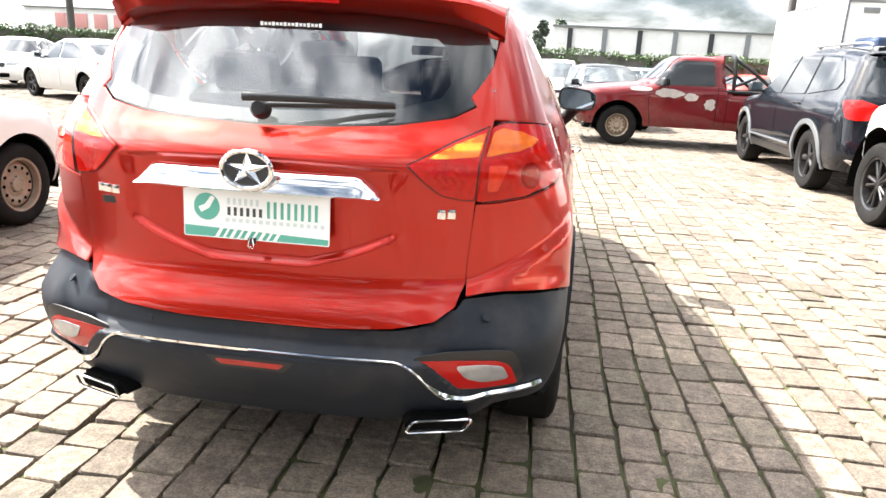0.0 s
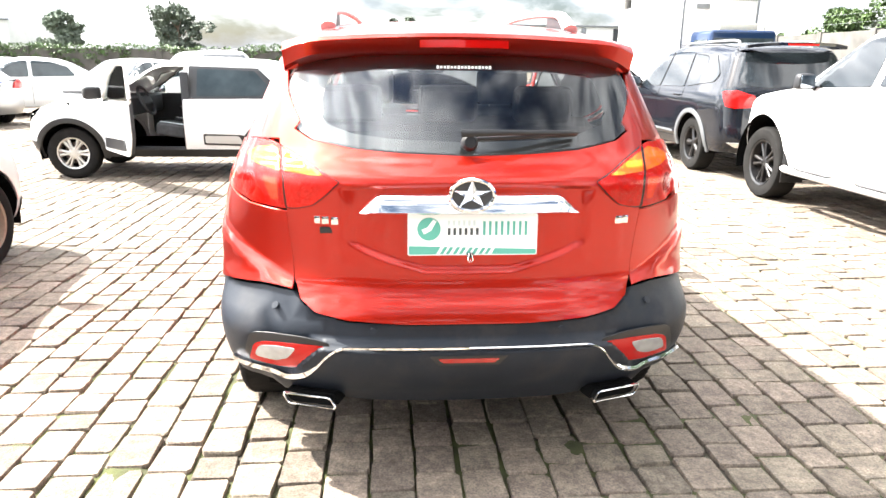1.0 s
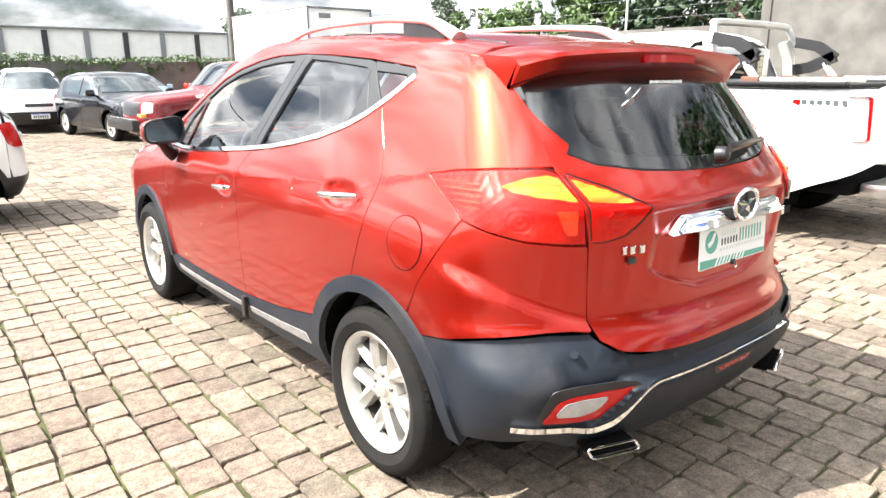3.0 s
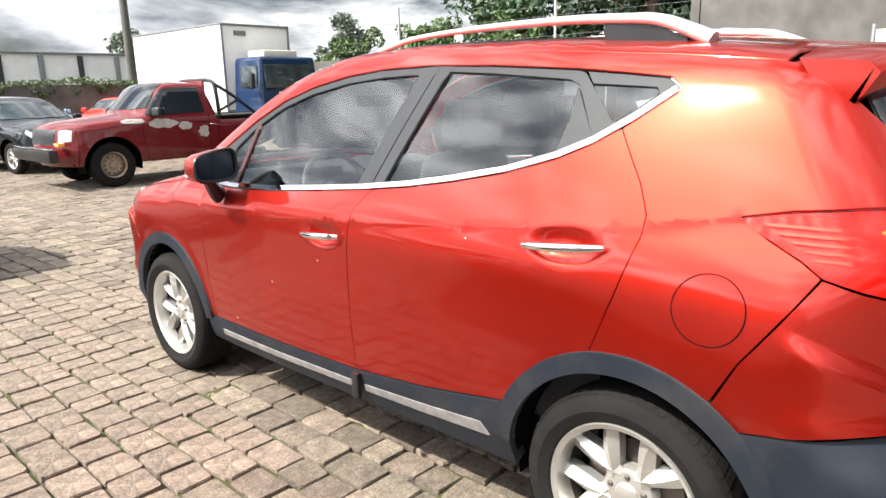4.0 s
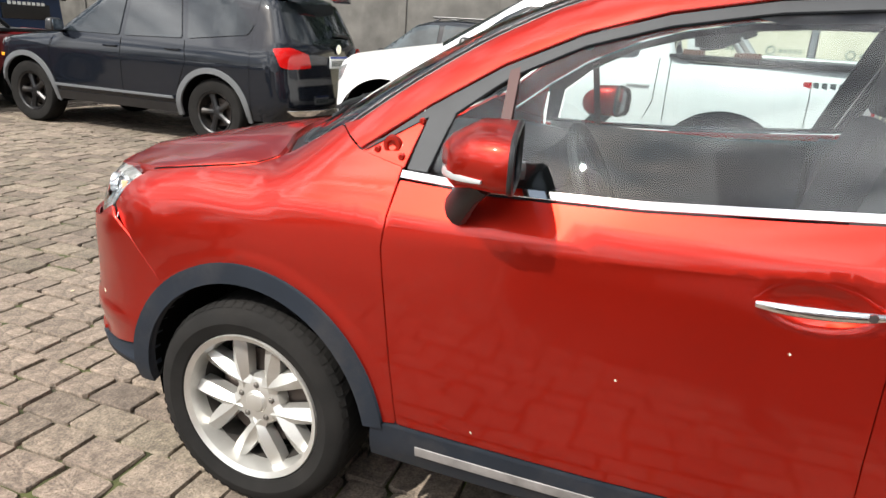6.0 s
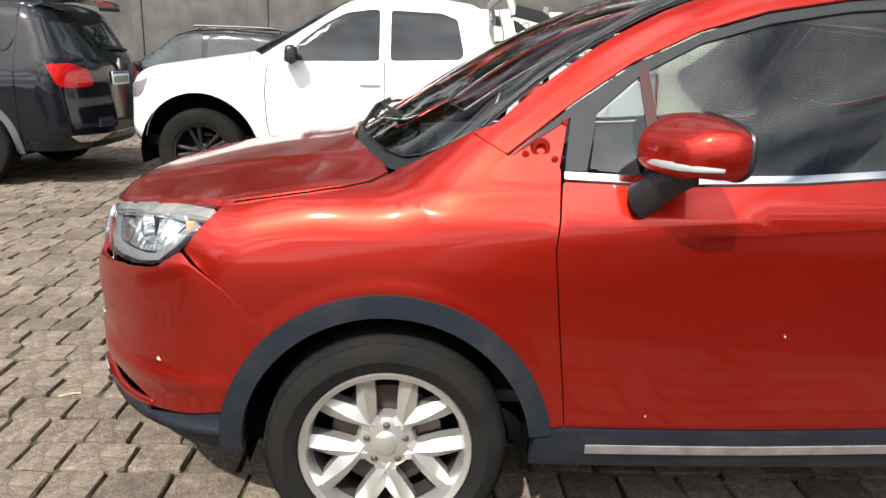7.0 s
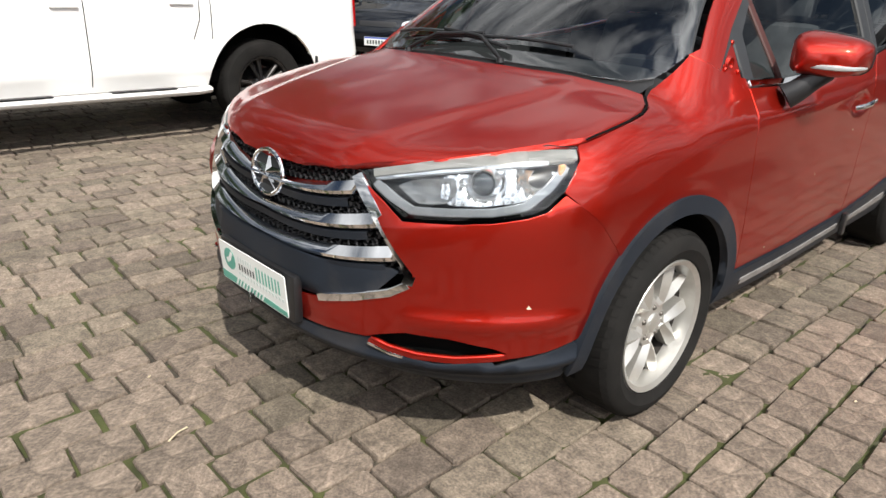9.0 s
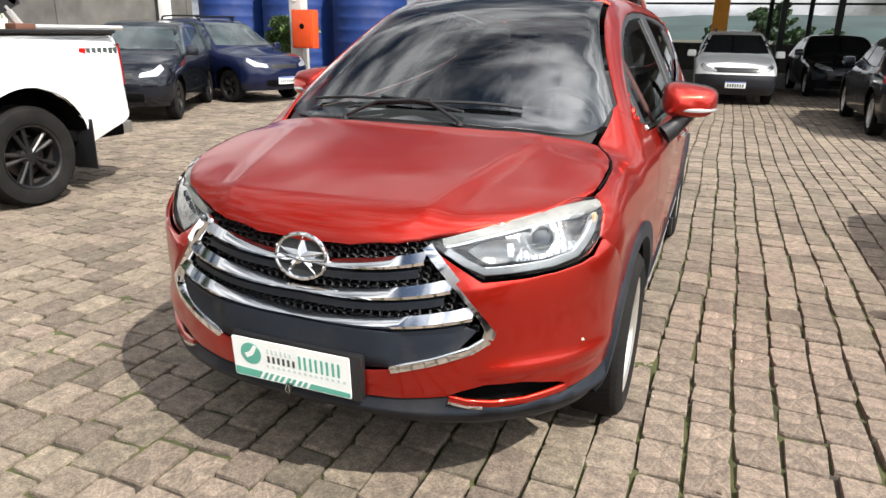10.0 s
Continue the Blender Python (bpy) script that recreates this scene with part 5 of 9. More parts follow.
    # grille
    mouth = [FP(0, 0.462), FP(0.29, 0.487), FP(0.49, 0.555), FP(0.535, 0.60), FP(0.44, 0.732), FP(0.352, 0.845), FP(0.28, 0.872), FP(0, 0.880)]
    panel("grille_backing", sh, "front", sym(mouth), DARK, car, off=-0.055, thick=0.001, gap=0)
    # honeycomb mesh as small real cells
    verts, faces = [], []
    hexr = 0.0135
    row = 0
    z = 0.60
    while z < 0.868:
        lim = float(np.interp(z, [0.59, 0.60, 0.845, 0.87], [0.50, 0.50, 0.335, 0.28]))
        x = -lim + (hexr if row % 2 else 0)
        while x < lim:
            k = len(verts)
            c = sh.cast(np.array([[x, 1.25, z]]), np.array([[0, 1.0, 0]]))[0]
            for rr, dy in ((hexr * 1.0, -0.030), (hexr * 0.72, -0.026), (hexr * 0.66, -0.045)):
                for i in range(6):
                    a = radians(60 * i + 30)
                    verts.append((c[0] + 1.15 * rr * math.cos(a), c[1] + dy, c[2] + 0.8 * rr * math.sin(a)))
            for i in range(6):
                j = (i + 1) % 6
                faces += [(k + i, k + j, k + 6 + j, k + 6 + i), (k + 6 + i, k + 6 + j, k + 12 + j, k + 12 + i)]
            x += hexr * 2.0
        z += hexr * 1.2
        row += 1
    link_mesh("grille_mesh", verts, faces, BLACKPL, car, smooth=False, label="black honeycomb grille mesh")
    # the valance behind the plate
    val = [FP(0, 0.458), FP(0.29, 0.484), FP(0.47, 0.545), FP(0.515, 0.60), FP(0.47, 0.610), FP(0.36, 0.592), FP(0.2, 0.590), FP(0, 0.588)]
    panel("plate_valance", sh, "front", sym(val), PLASTIC, car, off=-0.010, thick=0.03, gap=0, disp=lambda u, v: 0.018 * step01(0.26 - np.abs(u), 0, 0.03) * step01(v, 0.47, 0.50), label="grey plastic valance")
    # bright bars: thick blades that droop to the middle
    for zc0, zc1, half, w in ((0.762, 0.800, 0.365, 0.020), (0.682, 0.728, 0.440, 0.022), (0.605, 0.652, 0.500, 0.022)):
        vs, fs = [], []
        xs = np.linspace(-half, half, 33)
        for x in xs:
            t = abs(x) / half
            z = zc0 + (zc1 - zc0) * t ** 2.4
            h = w * (0.55 + 0.75 * t)
            c = sh.cast(np.array([[x, 1.25, z]]), np.array([[0, 1.0, 0]]))[0]
            y = c[1]
            vs += [(x, y - 0.034, z + h * 0.7), (x, y - 0.016, z + h * 0.62), (x, y + 0.006, z - h * 0.35), (x, y + 0.002, z - h * 0.75), (x, y - 0.030, z - h * 0.9)]
        for i in range(32):
            for j in range(4):
                a = 5 * i + j
                fs.append((a, a + 1, a + 6, a + 5))
        fs += [(0, 1, 2, 3, 4), (164, 163, 162, 161, 160)]
        bm = bmesh.new()
        bv = [bm.verts.new(v) for v in vs]
        for f in fs:
            bm.faces.new([bv[i] for i in f])
        part("grille_bar", bm, CHROME, car, "chrome grille bar", smooth=True, angle=40)
        # dark blade under each bar
        dv, df = [], []
        for x in xs * 0.96:
            t = abs(x) / half
            z = zc0 + (zc1 - zc0) * t ** 2.4 - 0.030 - 0.012 * t
            c = sh.cast(np.array([[x, 1.25, z]]), np.array([[0, 1.0, 0]]))[0]
            dv += [(x, c[1] - 0.04, z + 0.014), (x, c[1] - 0.008, z + 0.010), (x, c[1] - 0.012, z - 0.012), (x, c[1] - 0.04, z - 0.016)]
        for i in range(32):
            for j in range(3):
                a = 4 * i + j
                df.append((a, a + 1, a + 5, a + 4))
        link_mesh("grille_blade", dv, df, PLASTIC, car, smooth=False)
    side = [FP(0.366, 0.828), FP(0.45, 0.735), FP(0.530, 0.632), FP(0.545, 0.60), FP(0.540, 0.578), FP(0.50, 0.550), FP(0.40, 0.515), FP(0.29, 0.484)]
    panel("grille_surround", sh, "front", band(side[:5], 0.014, 0.010), CHROME, car, off=0.006, thick=0.03, both=True, gap=0, step=0.02, label="chrome grille surround")
    panel("grille_surround", sh, "front", band(side[4:], 0.013, 0.004), CHROME, car, off=0.006, thick=0.03, both=True, gap=0, step=0.02, label="chrome grille surround")
    star_badge(car, Matrix.Translation((0, 2.158, 0.766)) @ Matrix.Rotation(radians(180), 4, "Z") @ Matrix.Rotation(radians(90), 4, "X") @ Matrix.Rotation(radians(-8), 4, "X"), 0.084, 0.064)
    box("plate_bracket", (0.0, 2.208, 0.448), (0.44, 0.03, 0.145), BLACKPL, car, 0.01)
    number_plate(car, Matrix.Translation((0.012, 2.226, 0.447)) @ Matrix.Rotation(radians(180), 4, "Z") @ Matrix.Rotation(radians(90), 4, "X") @ Matrix.Rotation(radians(4), 4, "X") @ Matrix.Rotation(radians(0.5), 4, "Z"))
    # headlamps
    lamp = [FP(0.368, 0.840), FP(0.43, 0.858), FP(0.52, 0.882), FP(0.62, 0.905), FS(1.84, 0.918), FS(1.76, 0.925), FS(1.695, 0.925), FS(1.738, 0.873), FS(1.781, 0.823), FS(1.832, 0.783), FS(1.87, 0.769), FP(0.68, 0.755), FP(0.60, 0.749), FP(0.514, 0.744), FP(0.456, 0.785)]
    pc, oc = FP(0.648, 0.846), FS(1.81, 0.868)

    def bowls(u, v):
        a = ((u - pc[0]) ** 2 + (v - pc[1]) ** 2) / 0.042 ** 2
        b = ((u - oc[0]) ** 2 + (v - oc[1]) ** 2) / 0.050 ** 2
        return -0.020 * np.exp(-a * a) - 0.026 * np.exp(-b * b) + 0.0015 * np.sin(u * 300) * (b > 1)
    panel("headlamp_housing", sh, "front", lamp, LAMPBLACK, car, off=-0.046, thick=0.001, both=True, gap=0)
    panel("headlamp_cover", sh, "front", lamp, GLASSLAMP, car, off=0.001, thick=0.004, both=True, gap=0.001, r=0.004, label="clear headlamp cover")
    panel("upper_strip", sh, "front", band([FP(0.405, 0.843), FP(0.46, 0.858), FP(0.54, 0.879), FP(0.63, 0.897), FS(1.84, 0.906), FS(1.77, 0.912), FS(1.715, 0.912)], 0.008, 0.010), mat_cache("hazy grey strip", (0.21, 0.21, 0.20), 0.5, vary=0.15, scale=30), car, off=-0.004, thick=0.03, both=True, gap=0, step=0.02, label="hazy grey upper strip")
    panel("chrome_line", sh, "front", band([FP(0.415, 0.832), FP(0.50, 0.855), FP(0.60, 0.879), FS(1.86, 0.892), FS(1.79, 0.897)], 0.003), LAMPCHROME, car, off=-0.008, thick=0.02, both=True, gap=0, step=0.02)
    panel("running_light", sh, "front", band([FP(0.418, 0.822), FP(0.470, 0.790), FP(0.522, 0.764), FP(0.60, 0.767), FP(0.68, 0.773), FS(1.865, 0.790), FS(1.81, 0.835), FS(1.755, 0.888)], 0.0095), FROST, car, off=-0.010, thick=0.025, both=True, gap=0, step=0.02, label="pale light guide")
    panel("lamp_bezel", sh, "front", [FP(0.56, 0.862), FP(0.66, 0.886), FS(1.80, 0.898), FS(1.765, 0.885), FS(1.82, 0.826), FS(1.87, 0.800), FP(0.66, 0.786), FP(0.60, 0.784), FP(0.575, 0.80)], LAMPCHROME, car, off=-0.026, thick=0.003, both=True, gap=0, r=0.008, step=0.010, disp=bowls, label="chromed lamp bowl")
    panel("lamp_module", sh, "front", [FP(0.470, 0.822), FP(0.530, 0.782), FP(0.592, 0.788), FP(0.606, 0.822), FP(0.585, 0.858), FP(0.50, 0.842)], mat_cache("grey smoked module", (0.17, 0.175, 0.18), 0.12, 0.5, vary=0.15, scale=30), car, off=-0.022, thick=0.012, both=True, gap=0, r=0.010, step=0.012, disp=gauss_bowl(FP(0.545, 0.82)[0], 0.82, 0.05, 0.03, 0.010), label="smoked lamp module")
    for sg in (-1, 1):
        q = sh.cast(np.array([[sg * 0.648, 1.25, 0.846]]), np.array([[0, 1.0, 0]]))[0]
        n = sh.normal(q[None])[0]
        rr = 0.034
        aim = Vector((sg * 0.45, 1, 0.05)).normalized().to_track_quat("Z", "Y").to_matrix().to_4x4()
        lathe("projector", [(0, 0.008), (rr * 0.4, 0.006), (rr * 0.7, -0.001), (rr * 0.86, -0.014)], mat_cache("lens glass", (0.05, 0.06, 0.07), 0.03, spec=0.9), car, 28, Matrix.Translation(q - n * 0.020) @ aim, "dark projector lens")
        lathe("projector_ring", [(rr * 0.88, -0.014), (rr * 0.92, 0.003), (rr * 1.06, 0.003), (rr * 1.18, -0.022)], LAMPCHROME, car, 28, Matrix.Translation(q - n * 0.020) @ aim)
        q = sh.put("left" if sg < 0 else "right", [(1.765, 0.872)])[0]
        box("side_indicator", q - np.array([sg * 0.016, 0, 0]), (0.010, 0.022, 0.030), mat_cache("pale amber bulb", (0.75, 0.42, 0.22), 0.3), car, 0.004)
    # stone chips in the paint
    for v, y, z, w in (("left", 1.862, 0.525, 0.007), ("left", 1.93, 0.44, 0.004), ("left", 1.78, 0.44, 0.003), ("left", -0.02, 0.80, 0.003), ("left", 0.30, 0.66, 0.003), ("left", 0.62, 0.43, 0.003), ("left", -0.75, 0.98, 0.003)):
        panel("paint_chip", sh, v, [(y - w, z - w * 0.4), (y, z - w), (y + w * 0.9, z + w * 0.2), (y + w * 0.2, z + w * 1.3)], mat_cache("bare filler", (0.6, 0.55, 0.4), 0.7), car, off=0.0012, thick=0.0008, gap=0, step=0.01)

    # ---- mirrors
    for s in (-1, 1):
        mm = Matrix.Diagonal((s, 1, 1, 1))
        # housing: rounded wedge, open towards the rear
        cx, cy, cz = 0.925, 0.612, 1.124
        vs, fs = [], []
        ns = 20
        rows = [(-0.055, 1.0), (-0.048, 1.04), (-0.018, 1.05), (0.028, 1.0), (0.062, 0.88), (0.086, 0.66), (0.098, 0.34)]
        for dy, sc in rows:
            for i in range(ns):
                a = 2 * math.pi * i / ns
                c, q = math.cos(a), math.sin(a)
                rx = 0.106 * (abs(c) ** 0.50) * (1 if c > 0 else -1)
                rz = 0.060 * (abs(q) ** 0.55) * (1 if q > 0 else -1)
                if q > 0:
                    rz *= 1.04 - 0.24 * (rx / 0.106)
                vs.append((cx + rx * sc, cy + dy - 0.18 * rx, cz + rz * sc - 0.012 * (dy > 0.05)))
        for r in range(len(rows) - 1):
            for i in range(ns):
                j = (i + 1) % ns
                fs.append((r * ns + i, r * ns + j, (r + 1) * ns + j, (r + 1) * ns + i))
        fs.append(tuple((len(rows) - 1) * ns + i for i in range(ns)))
        bm = bmesh.new()
        bv = [bm.verts.new(mm @ Vector(v)) for v in vs]
        for f in fs:
            bm.faces.new([bv[i] for i in f])
        mi = part("door_mirror", bm, RED, car, "red door mirror on a black arm", smooth=True, angle=50)
        rimv = [mm @ Vector(v) for v in vs[:ns]]
        tube("mirror_rim", rimv, ring(0.007, 8), BLACKPL, mi, closed=True, up=(0, 1, 0))
        gl = bmesh.new()
        gl.faces.new([gl.verts.new(mm @ Vector((cx + (v[0] - cx) * 0.95, v[1] + 0.006, cz + (v[2] - cz) * 0.93))) for v in vs[:ns]])
        part("mirror_glass", gl, MIRROR, mi)
        lo = [mm @ Vector(p) for p in [(cx + a, cy + b - 0.18 * a + 0.003, cz - 0.034) for a, b in ((-0.040, 0.090), (0.0, 0.092), (0.040, 0.086), (0.074, 0.068), (0.098, 0.038), (0.110, -0.002))]]
        tube("mirror_indicator", spline(lo, 4), ring(0.010, 8, 0.7, 0.9), mat_cache("clear indicator", (0.46, 0.47, 0.47), 0.2, 0.4), mi, "clear indicator strip", scale=lambda t: 0.45 + 0.55 * math.sin(math.pi * max(0.02, min(0.98, t))))
        tube("mirror_base", [mm @ Vector(p) for p in ((0.845, 0.700, 0.985), (0.870, 0.685, 1.005), (0.905, 0.655, 1.045), (0.935, 0.620, 1.075))], ring(0.030, 12, 0.9, 1.25), BLACKPL, mi, "black mirror arm", scale=lambda t: 1.15 - 0.25 * t)

    # ---- underside, added inner sheets whose near-black colour puts shade into the joints
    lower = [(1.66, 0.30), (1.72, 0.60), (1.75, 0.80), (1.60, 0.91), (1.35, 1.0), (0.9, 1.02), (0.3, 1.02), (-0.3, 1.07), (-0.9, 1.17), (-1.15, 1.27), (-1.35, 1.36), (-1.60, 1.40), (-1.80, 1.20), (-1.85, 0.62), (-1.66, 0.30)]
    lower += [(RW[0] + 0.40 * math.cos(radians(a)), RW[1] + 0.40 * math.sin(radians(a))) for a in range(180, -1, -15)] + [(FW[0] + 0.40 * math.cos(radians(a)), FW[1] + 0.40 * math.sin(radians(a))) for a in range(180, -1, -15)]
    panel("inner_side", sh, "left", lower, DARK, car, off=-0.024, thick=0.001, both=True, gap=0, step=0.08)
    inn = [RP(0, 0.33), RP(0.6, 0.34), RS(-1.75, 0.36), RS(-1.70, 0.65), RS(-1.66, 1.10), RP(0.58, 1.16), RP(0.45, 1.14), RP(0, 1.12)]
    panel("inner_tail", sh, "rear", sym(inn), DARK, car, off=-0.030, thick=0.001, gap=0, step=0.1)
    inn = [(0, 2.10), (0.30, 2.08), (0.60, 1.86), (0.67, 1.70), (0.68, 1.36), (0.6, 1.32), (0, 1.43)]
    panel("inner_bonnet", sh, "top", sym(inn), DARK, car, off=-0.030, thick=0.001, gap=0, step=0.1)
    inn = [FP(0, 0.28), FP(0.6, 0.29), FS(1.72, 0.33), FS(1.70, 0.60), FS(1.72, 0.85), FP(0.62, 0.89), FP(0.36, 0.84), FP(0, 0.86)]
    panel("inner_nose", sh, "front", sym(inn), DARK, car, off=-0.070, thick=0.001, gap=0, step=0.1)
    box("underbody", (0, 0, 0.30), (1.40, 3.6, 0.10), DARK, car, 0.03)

    # ---- wheels
    for s in (-1, 1):
        for y in (1.28, -1.28):
            wheel(car, s * 0.755, y, 0.312, 0.215, 0.2165, "twin", s)

    # ---- cabin
    def seat(x, y, rear=False):
        w = 0.50
        box("seat_cushion", (x, y, 0.58), (w, 0.52, 0.18), FABRIC, car, 0.05, Matrix.Rotation(radians(8), 3, "X"), "charcoal fabric seat", 3)
        box("seat_back", (x, y - 0.32, 0.88), (w, 0.17, 0.62), FABRIC, car, 0.06, Matrix.Rotation(radians(14), 3, "X"), "charcoal fabric seat back", 3, (0.82, 0.8))
        box("headrest", (x, y - 0.415, 1.285), (0.27, 0.11, 0.19), FABRIC, car, 0.045, Matrix.Rotation(radians(8), 3, "X"), "charcoal headrest", 3)
        for d in (-0.06, 0.06):
            tube("headrest_post", [(x + d, y - 0.39, 1.12), (x + d, y - 0.41, 1.24)], ring(0.006, 8), CHROME, car)
    seat(-0.36, 0.05)
    seat(0.36, 0.05)
    box("rear_seat_cushion", (0, -0.78, 0.60), (1.28, 0.50, 0.18), FABRIC, car, 0.05, None, "charcoal rear bench", 3)
    box("rear_seat_back", (0, -1.12, 0.88), (1.26, 0.16, 0.60), FABRIC, car, 0.05, Matrix.Rotation(radians(16), 3, "X"), "charcoal rear bench back", 3)
    for x in (-0.40, 0.0, 0.40):
        box("headrest", (x, -1.215, 1.235), (0.25, 0.09, 0.15), FABRIC, car, 0.04, Matrix.Rotation(radians(10), 3, "X"), "charcoal headrest", 3)
    dash = [(-0.66, 0.90, 0.985), (-0.4, 0.86, 1.0), (0, 0.84, 1.0), (0.4, 0.86, 1.0), (0.66, 0.90, 0.985)]
    tube("dashboard", spline(dash, 4), [(-0.30, -0.22), (0.16, -0.25), (0.20, -0.10), (0.16, 0.015), (-0.05, 0.045), (-0.30, 0.03)], TRIMIN, car, "black dashboard")
    box("instrument_hood", (-0.36, 0.70, 1.03), (0.34, 0.16, 0.07), TRIMIN, car, 0.03)
    c = Matrix.Translation((-0.36, 0.46, 0.965)) @ Matrix.Rotation(radians(66), 4, "X")
    tube("steering_wheel", [c @ Vector((0.185 * math.cos(a), 0.185 * math.sin(a), 0)) for a in np.linspace(0, 2 * math.pi, 33)[:-1]], ring(0.016, 8), TRIMIN, car, "black steering wheel", closed=True, up=tuple((c.to_3x3() @ Vector((0, 0, 1)))))
    lathe("steering_boss", [(0, 0.02), (0.05, 0.02), (0.07, 0.0), (0.07, -0.02)], TRIMIN, car, 20, c)
    for a in (200, 340, 270):
        tube("steering_spoke", [c @ Vector((0.05 * math.cos(radians(a)), 0.05 * math.sin(radians(a)), 0)), c @ Vector((0.178 * math.cos(radians(a)), 0.178 * math.sin(radians(a)), 0))], [(-0.018, -0.005), (0.018, -0.005), (0.018, 0.005), (-0.018, 0.005)], ALLOY, car)
    tube("steering_column", [(-0.36, 0.48, 0.955), (-0.36, 0.80, 0.82)], ring(0.04, 10), TRIMIN, car)
    box("cabin_floor", (0, -0.1, 0.40), (1.40, 2.2, 0.04), TRIMIN, car, 0.01)
    box("centre_console", (0, 0.25, 0.62), (0.20, 0.9, 0.30), TRIMIN, car, 0.04)
    box("parcel_shelf", (0, -1.55, 1.05), (1.16, 0.55, 0.03), TRIMIN, car, 0.01)
    for s in (-1, 1):
        for y0, y1, z1 in ((0.83, -0.19, 1.03), (-0.22, -1.15, 1.07)):
            P = [(s * (float(sh.put("right", [(y, 0.9)])[0][0]) - 0.125), y, 0) for y in np.linspace(y0, y1, 6)]
            v = [(x, y, z) for x, y, _ in P for z in (0.42, z1 + (0.05 if y < -0.6 else 0))]
            link_mesh("door_card", v, [(2 * i, 2 * i + 1, 2 * i + 3, 2 * i + 2) for i in range(5)], TRIMIN, car, smooth=False)
    hd = [(0, 0.28), (0.5, 0.20), (0.56, 0.0), (0.56, -1.3), (0.45, -1.5), (0, -1.52)]
    panel("headlining", sh, "top", sym(hd), HEADLINE, car, off=-0.035, thick=0.001, gap=0, step=0.15, label="pale grey headlining")
    box("rear_view_mirror", (0, 0.60, 1.37), (0.24, 0.03, 0.06), TRIMIN, car, 0.015)
    return car, sh


def fillet_xy(o, r):
    return [(p.x, p.y) for p in fillet(o, r)]


def star_badge(car, m, rx, ry):
    """A bright ring with a five-pointed star."""
    b = new("badge")
    b.empty_display_size = 0.05
    b.parent = car
    b["label"] = "chrome star badge"
    n = 36
    tube("badge_ring", [m @ Vector((rx * math.cos(2 * math.pi * i / n), ry * math.sin(2 * math.pi * i / n), 0.004)) for i in range(n)], ring(0.007, 8), CHROME, b, closed=True, up=tuple(m.to_3x3() @ Vector((0, 0, 1))))
    prism("badge_back", [(rx * math.cos(2 * math.pi * i / n), ry * math.sin(2 * math.pi * i / n)) for i in range(n)], 0.004, m @ Matrix.Translation((0, 0, -0.003)), mat_cache("badge dark", (0.05, 0.055, 0.06), 0.3, 0.5), b)
    bm = bmesh.new()
    top = bm.verts.new((0, 0, 0.013))
    P = []
    for i in range(10):
        a = radians(90 + 36 * i)
        q = 0.97 if i % 2 == 0 else 0.34
        P.append(bm.verts.new((rx * q * math.cos(a), ry * q * math.sin(a), 0.0015)))
    for i in range(10):
        bm.faces.new((top, P[i], P[(i + 1) % 10]))
    bmesh.ops.transform(bm, matrix=m, verts=bm.verts[:])
    part("badge_star", bm, CHROME, b)


def number_plate(car, m):
    """A dealer's show plate: white, a green foot with pale slashes, a round mark, bars for the writing, a binder clip."""
    p = prism("number_plate", fillet_xy([(-0.2, -0.066), (0.2, -0.066), (0.2, 0.066), (-0.2, 0.066)], 0.006), 0.003, m, PLATEWHITE, car, label="white show plate with green foot")

    def bar(x, y, w, h, material, z=0.0032, skew=0.0):
        o = [(x - w / 2 - skew, y - h / 2), (x + w / 2 - skew, y - h / 2), (x + w / 2 + skew, y + h / 2), (x - w / 2 + skew, y + h / 2)]
        prism("print", o, 0.0006, m @ Matrix.Translation((0, 0, z)), material, p, smooth=False)
    prism("print", fillet_xy([(-0.197, -0.063), (0.197, -0.063), (0.197, -0.048), (-0.197, -0.036)], 0.002), 0.0006, m @ Matrix.Translation((0, 0, 0.0032)), PLATEGREEN, p)
    for i in range(9):
        bar(-0.100 + 0.020 * i, -0.050, 0.007 if i % 2 else 0.010, 0.026, PLATEWHITE, 0.0039, 0.008)
    n = 24
    mk = [(-0.135 + 0.036 * math.cos(2 * math.pi * i / n), 0.016 + 0.036 * math.sin(2 * math.pi * i / n)) for i in range(n)]
    prism("print_mark", mk, 0.0006, m @ Matrix.Translation((0, 0, 0.0032)), PLATEGREEN, p)
    prism("print_mark", [(-0.150, 0.000), (-0.128, 0.012), (-0.112, 0.040), (-0.122, 0.046), (-0.140, 0.022), (-0.158, 0.014)], 0.0006, m @ Matrix.Translation((0, 0, 0.0039)), PLATEWHITE, p)
    # upper line, middle line, tall word: bars for what is a name
    for x0, w, y, h, q in ((-0.082, 0.094, 0.034, 0.017, PLATEPALE), (-0.082, 0.104, 0.008, 0.022, PLATEGREY)):
        k = 6
        for i in range(k):
            bar(x0 + w * (i + 0.5) / k, y, w / k * 0.48, h, q)
    for i in range(4):
        for d in (-0.010, 0.008):
            bar(0.045 + 0.037 * i + d, 0.018, 0.008, 0.044, PLATEGREEN)
    for i in range(15):
        bar(-0.078 + 0.0185 * i, -0.016, 0.010, 0.010, PLATEPALE)
    part_clip(m, p)
    return p


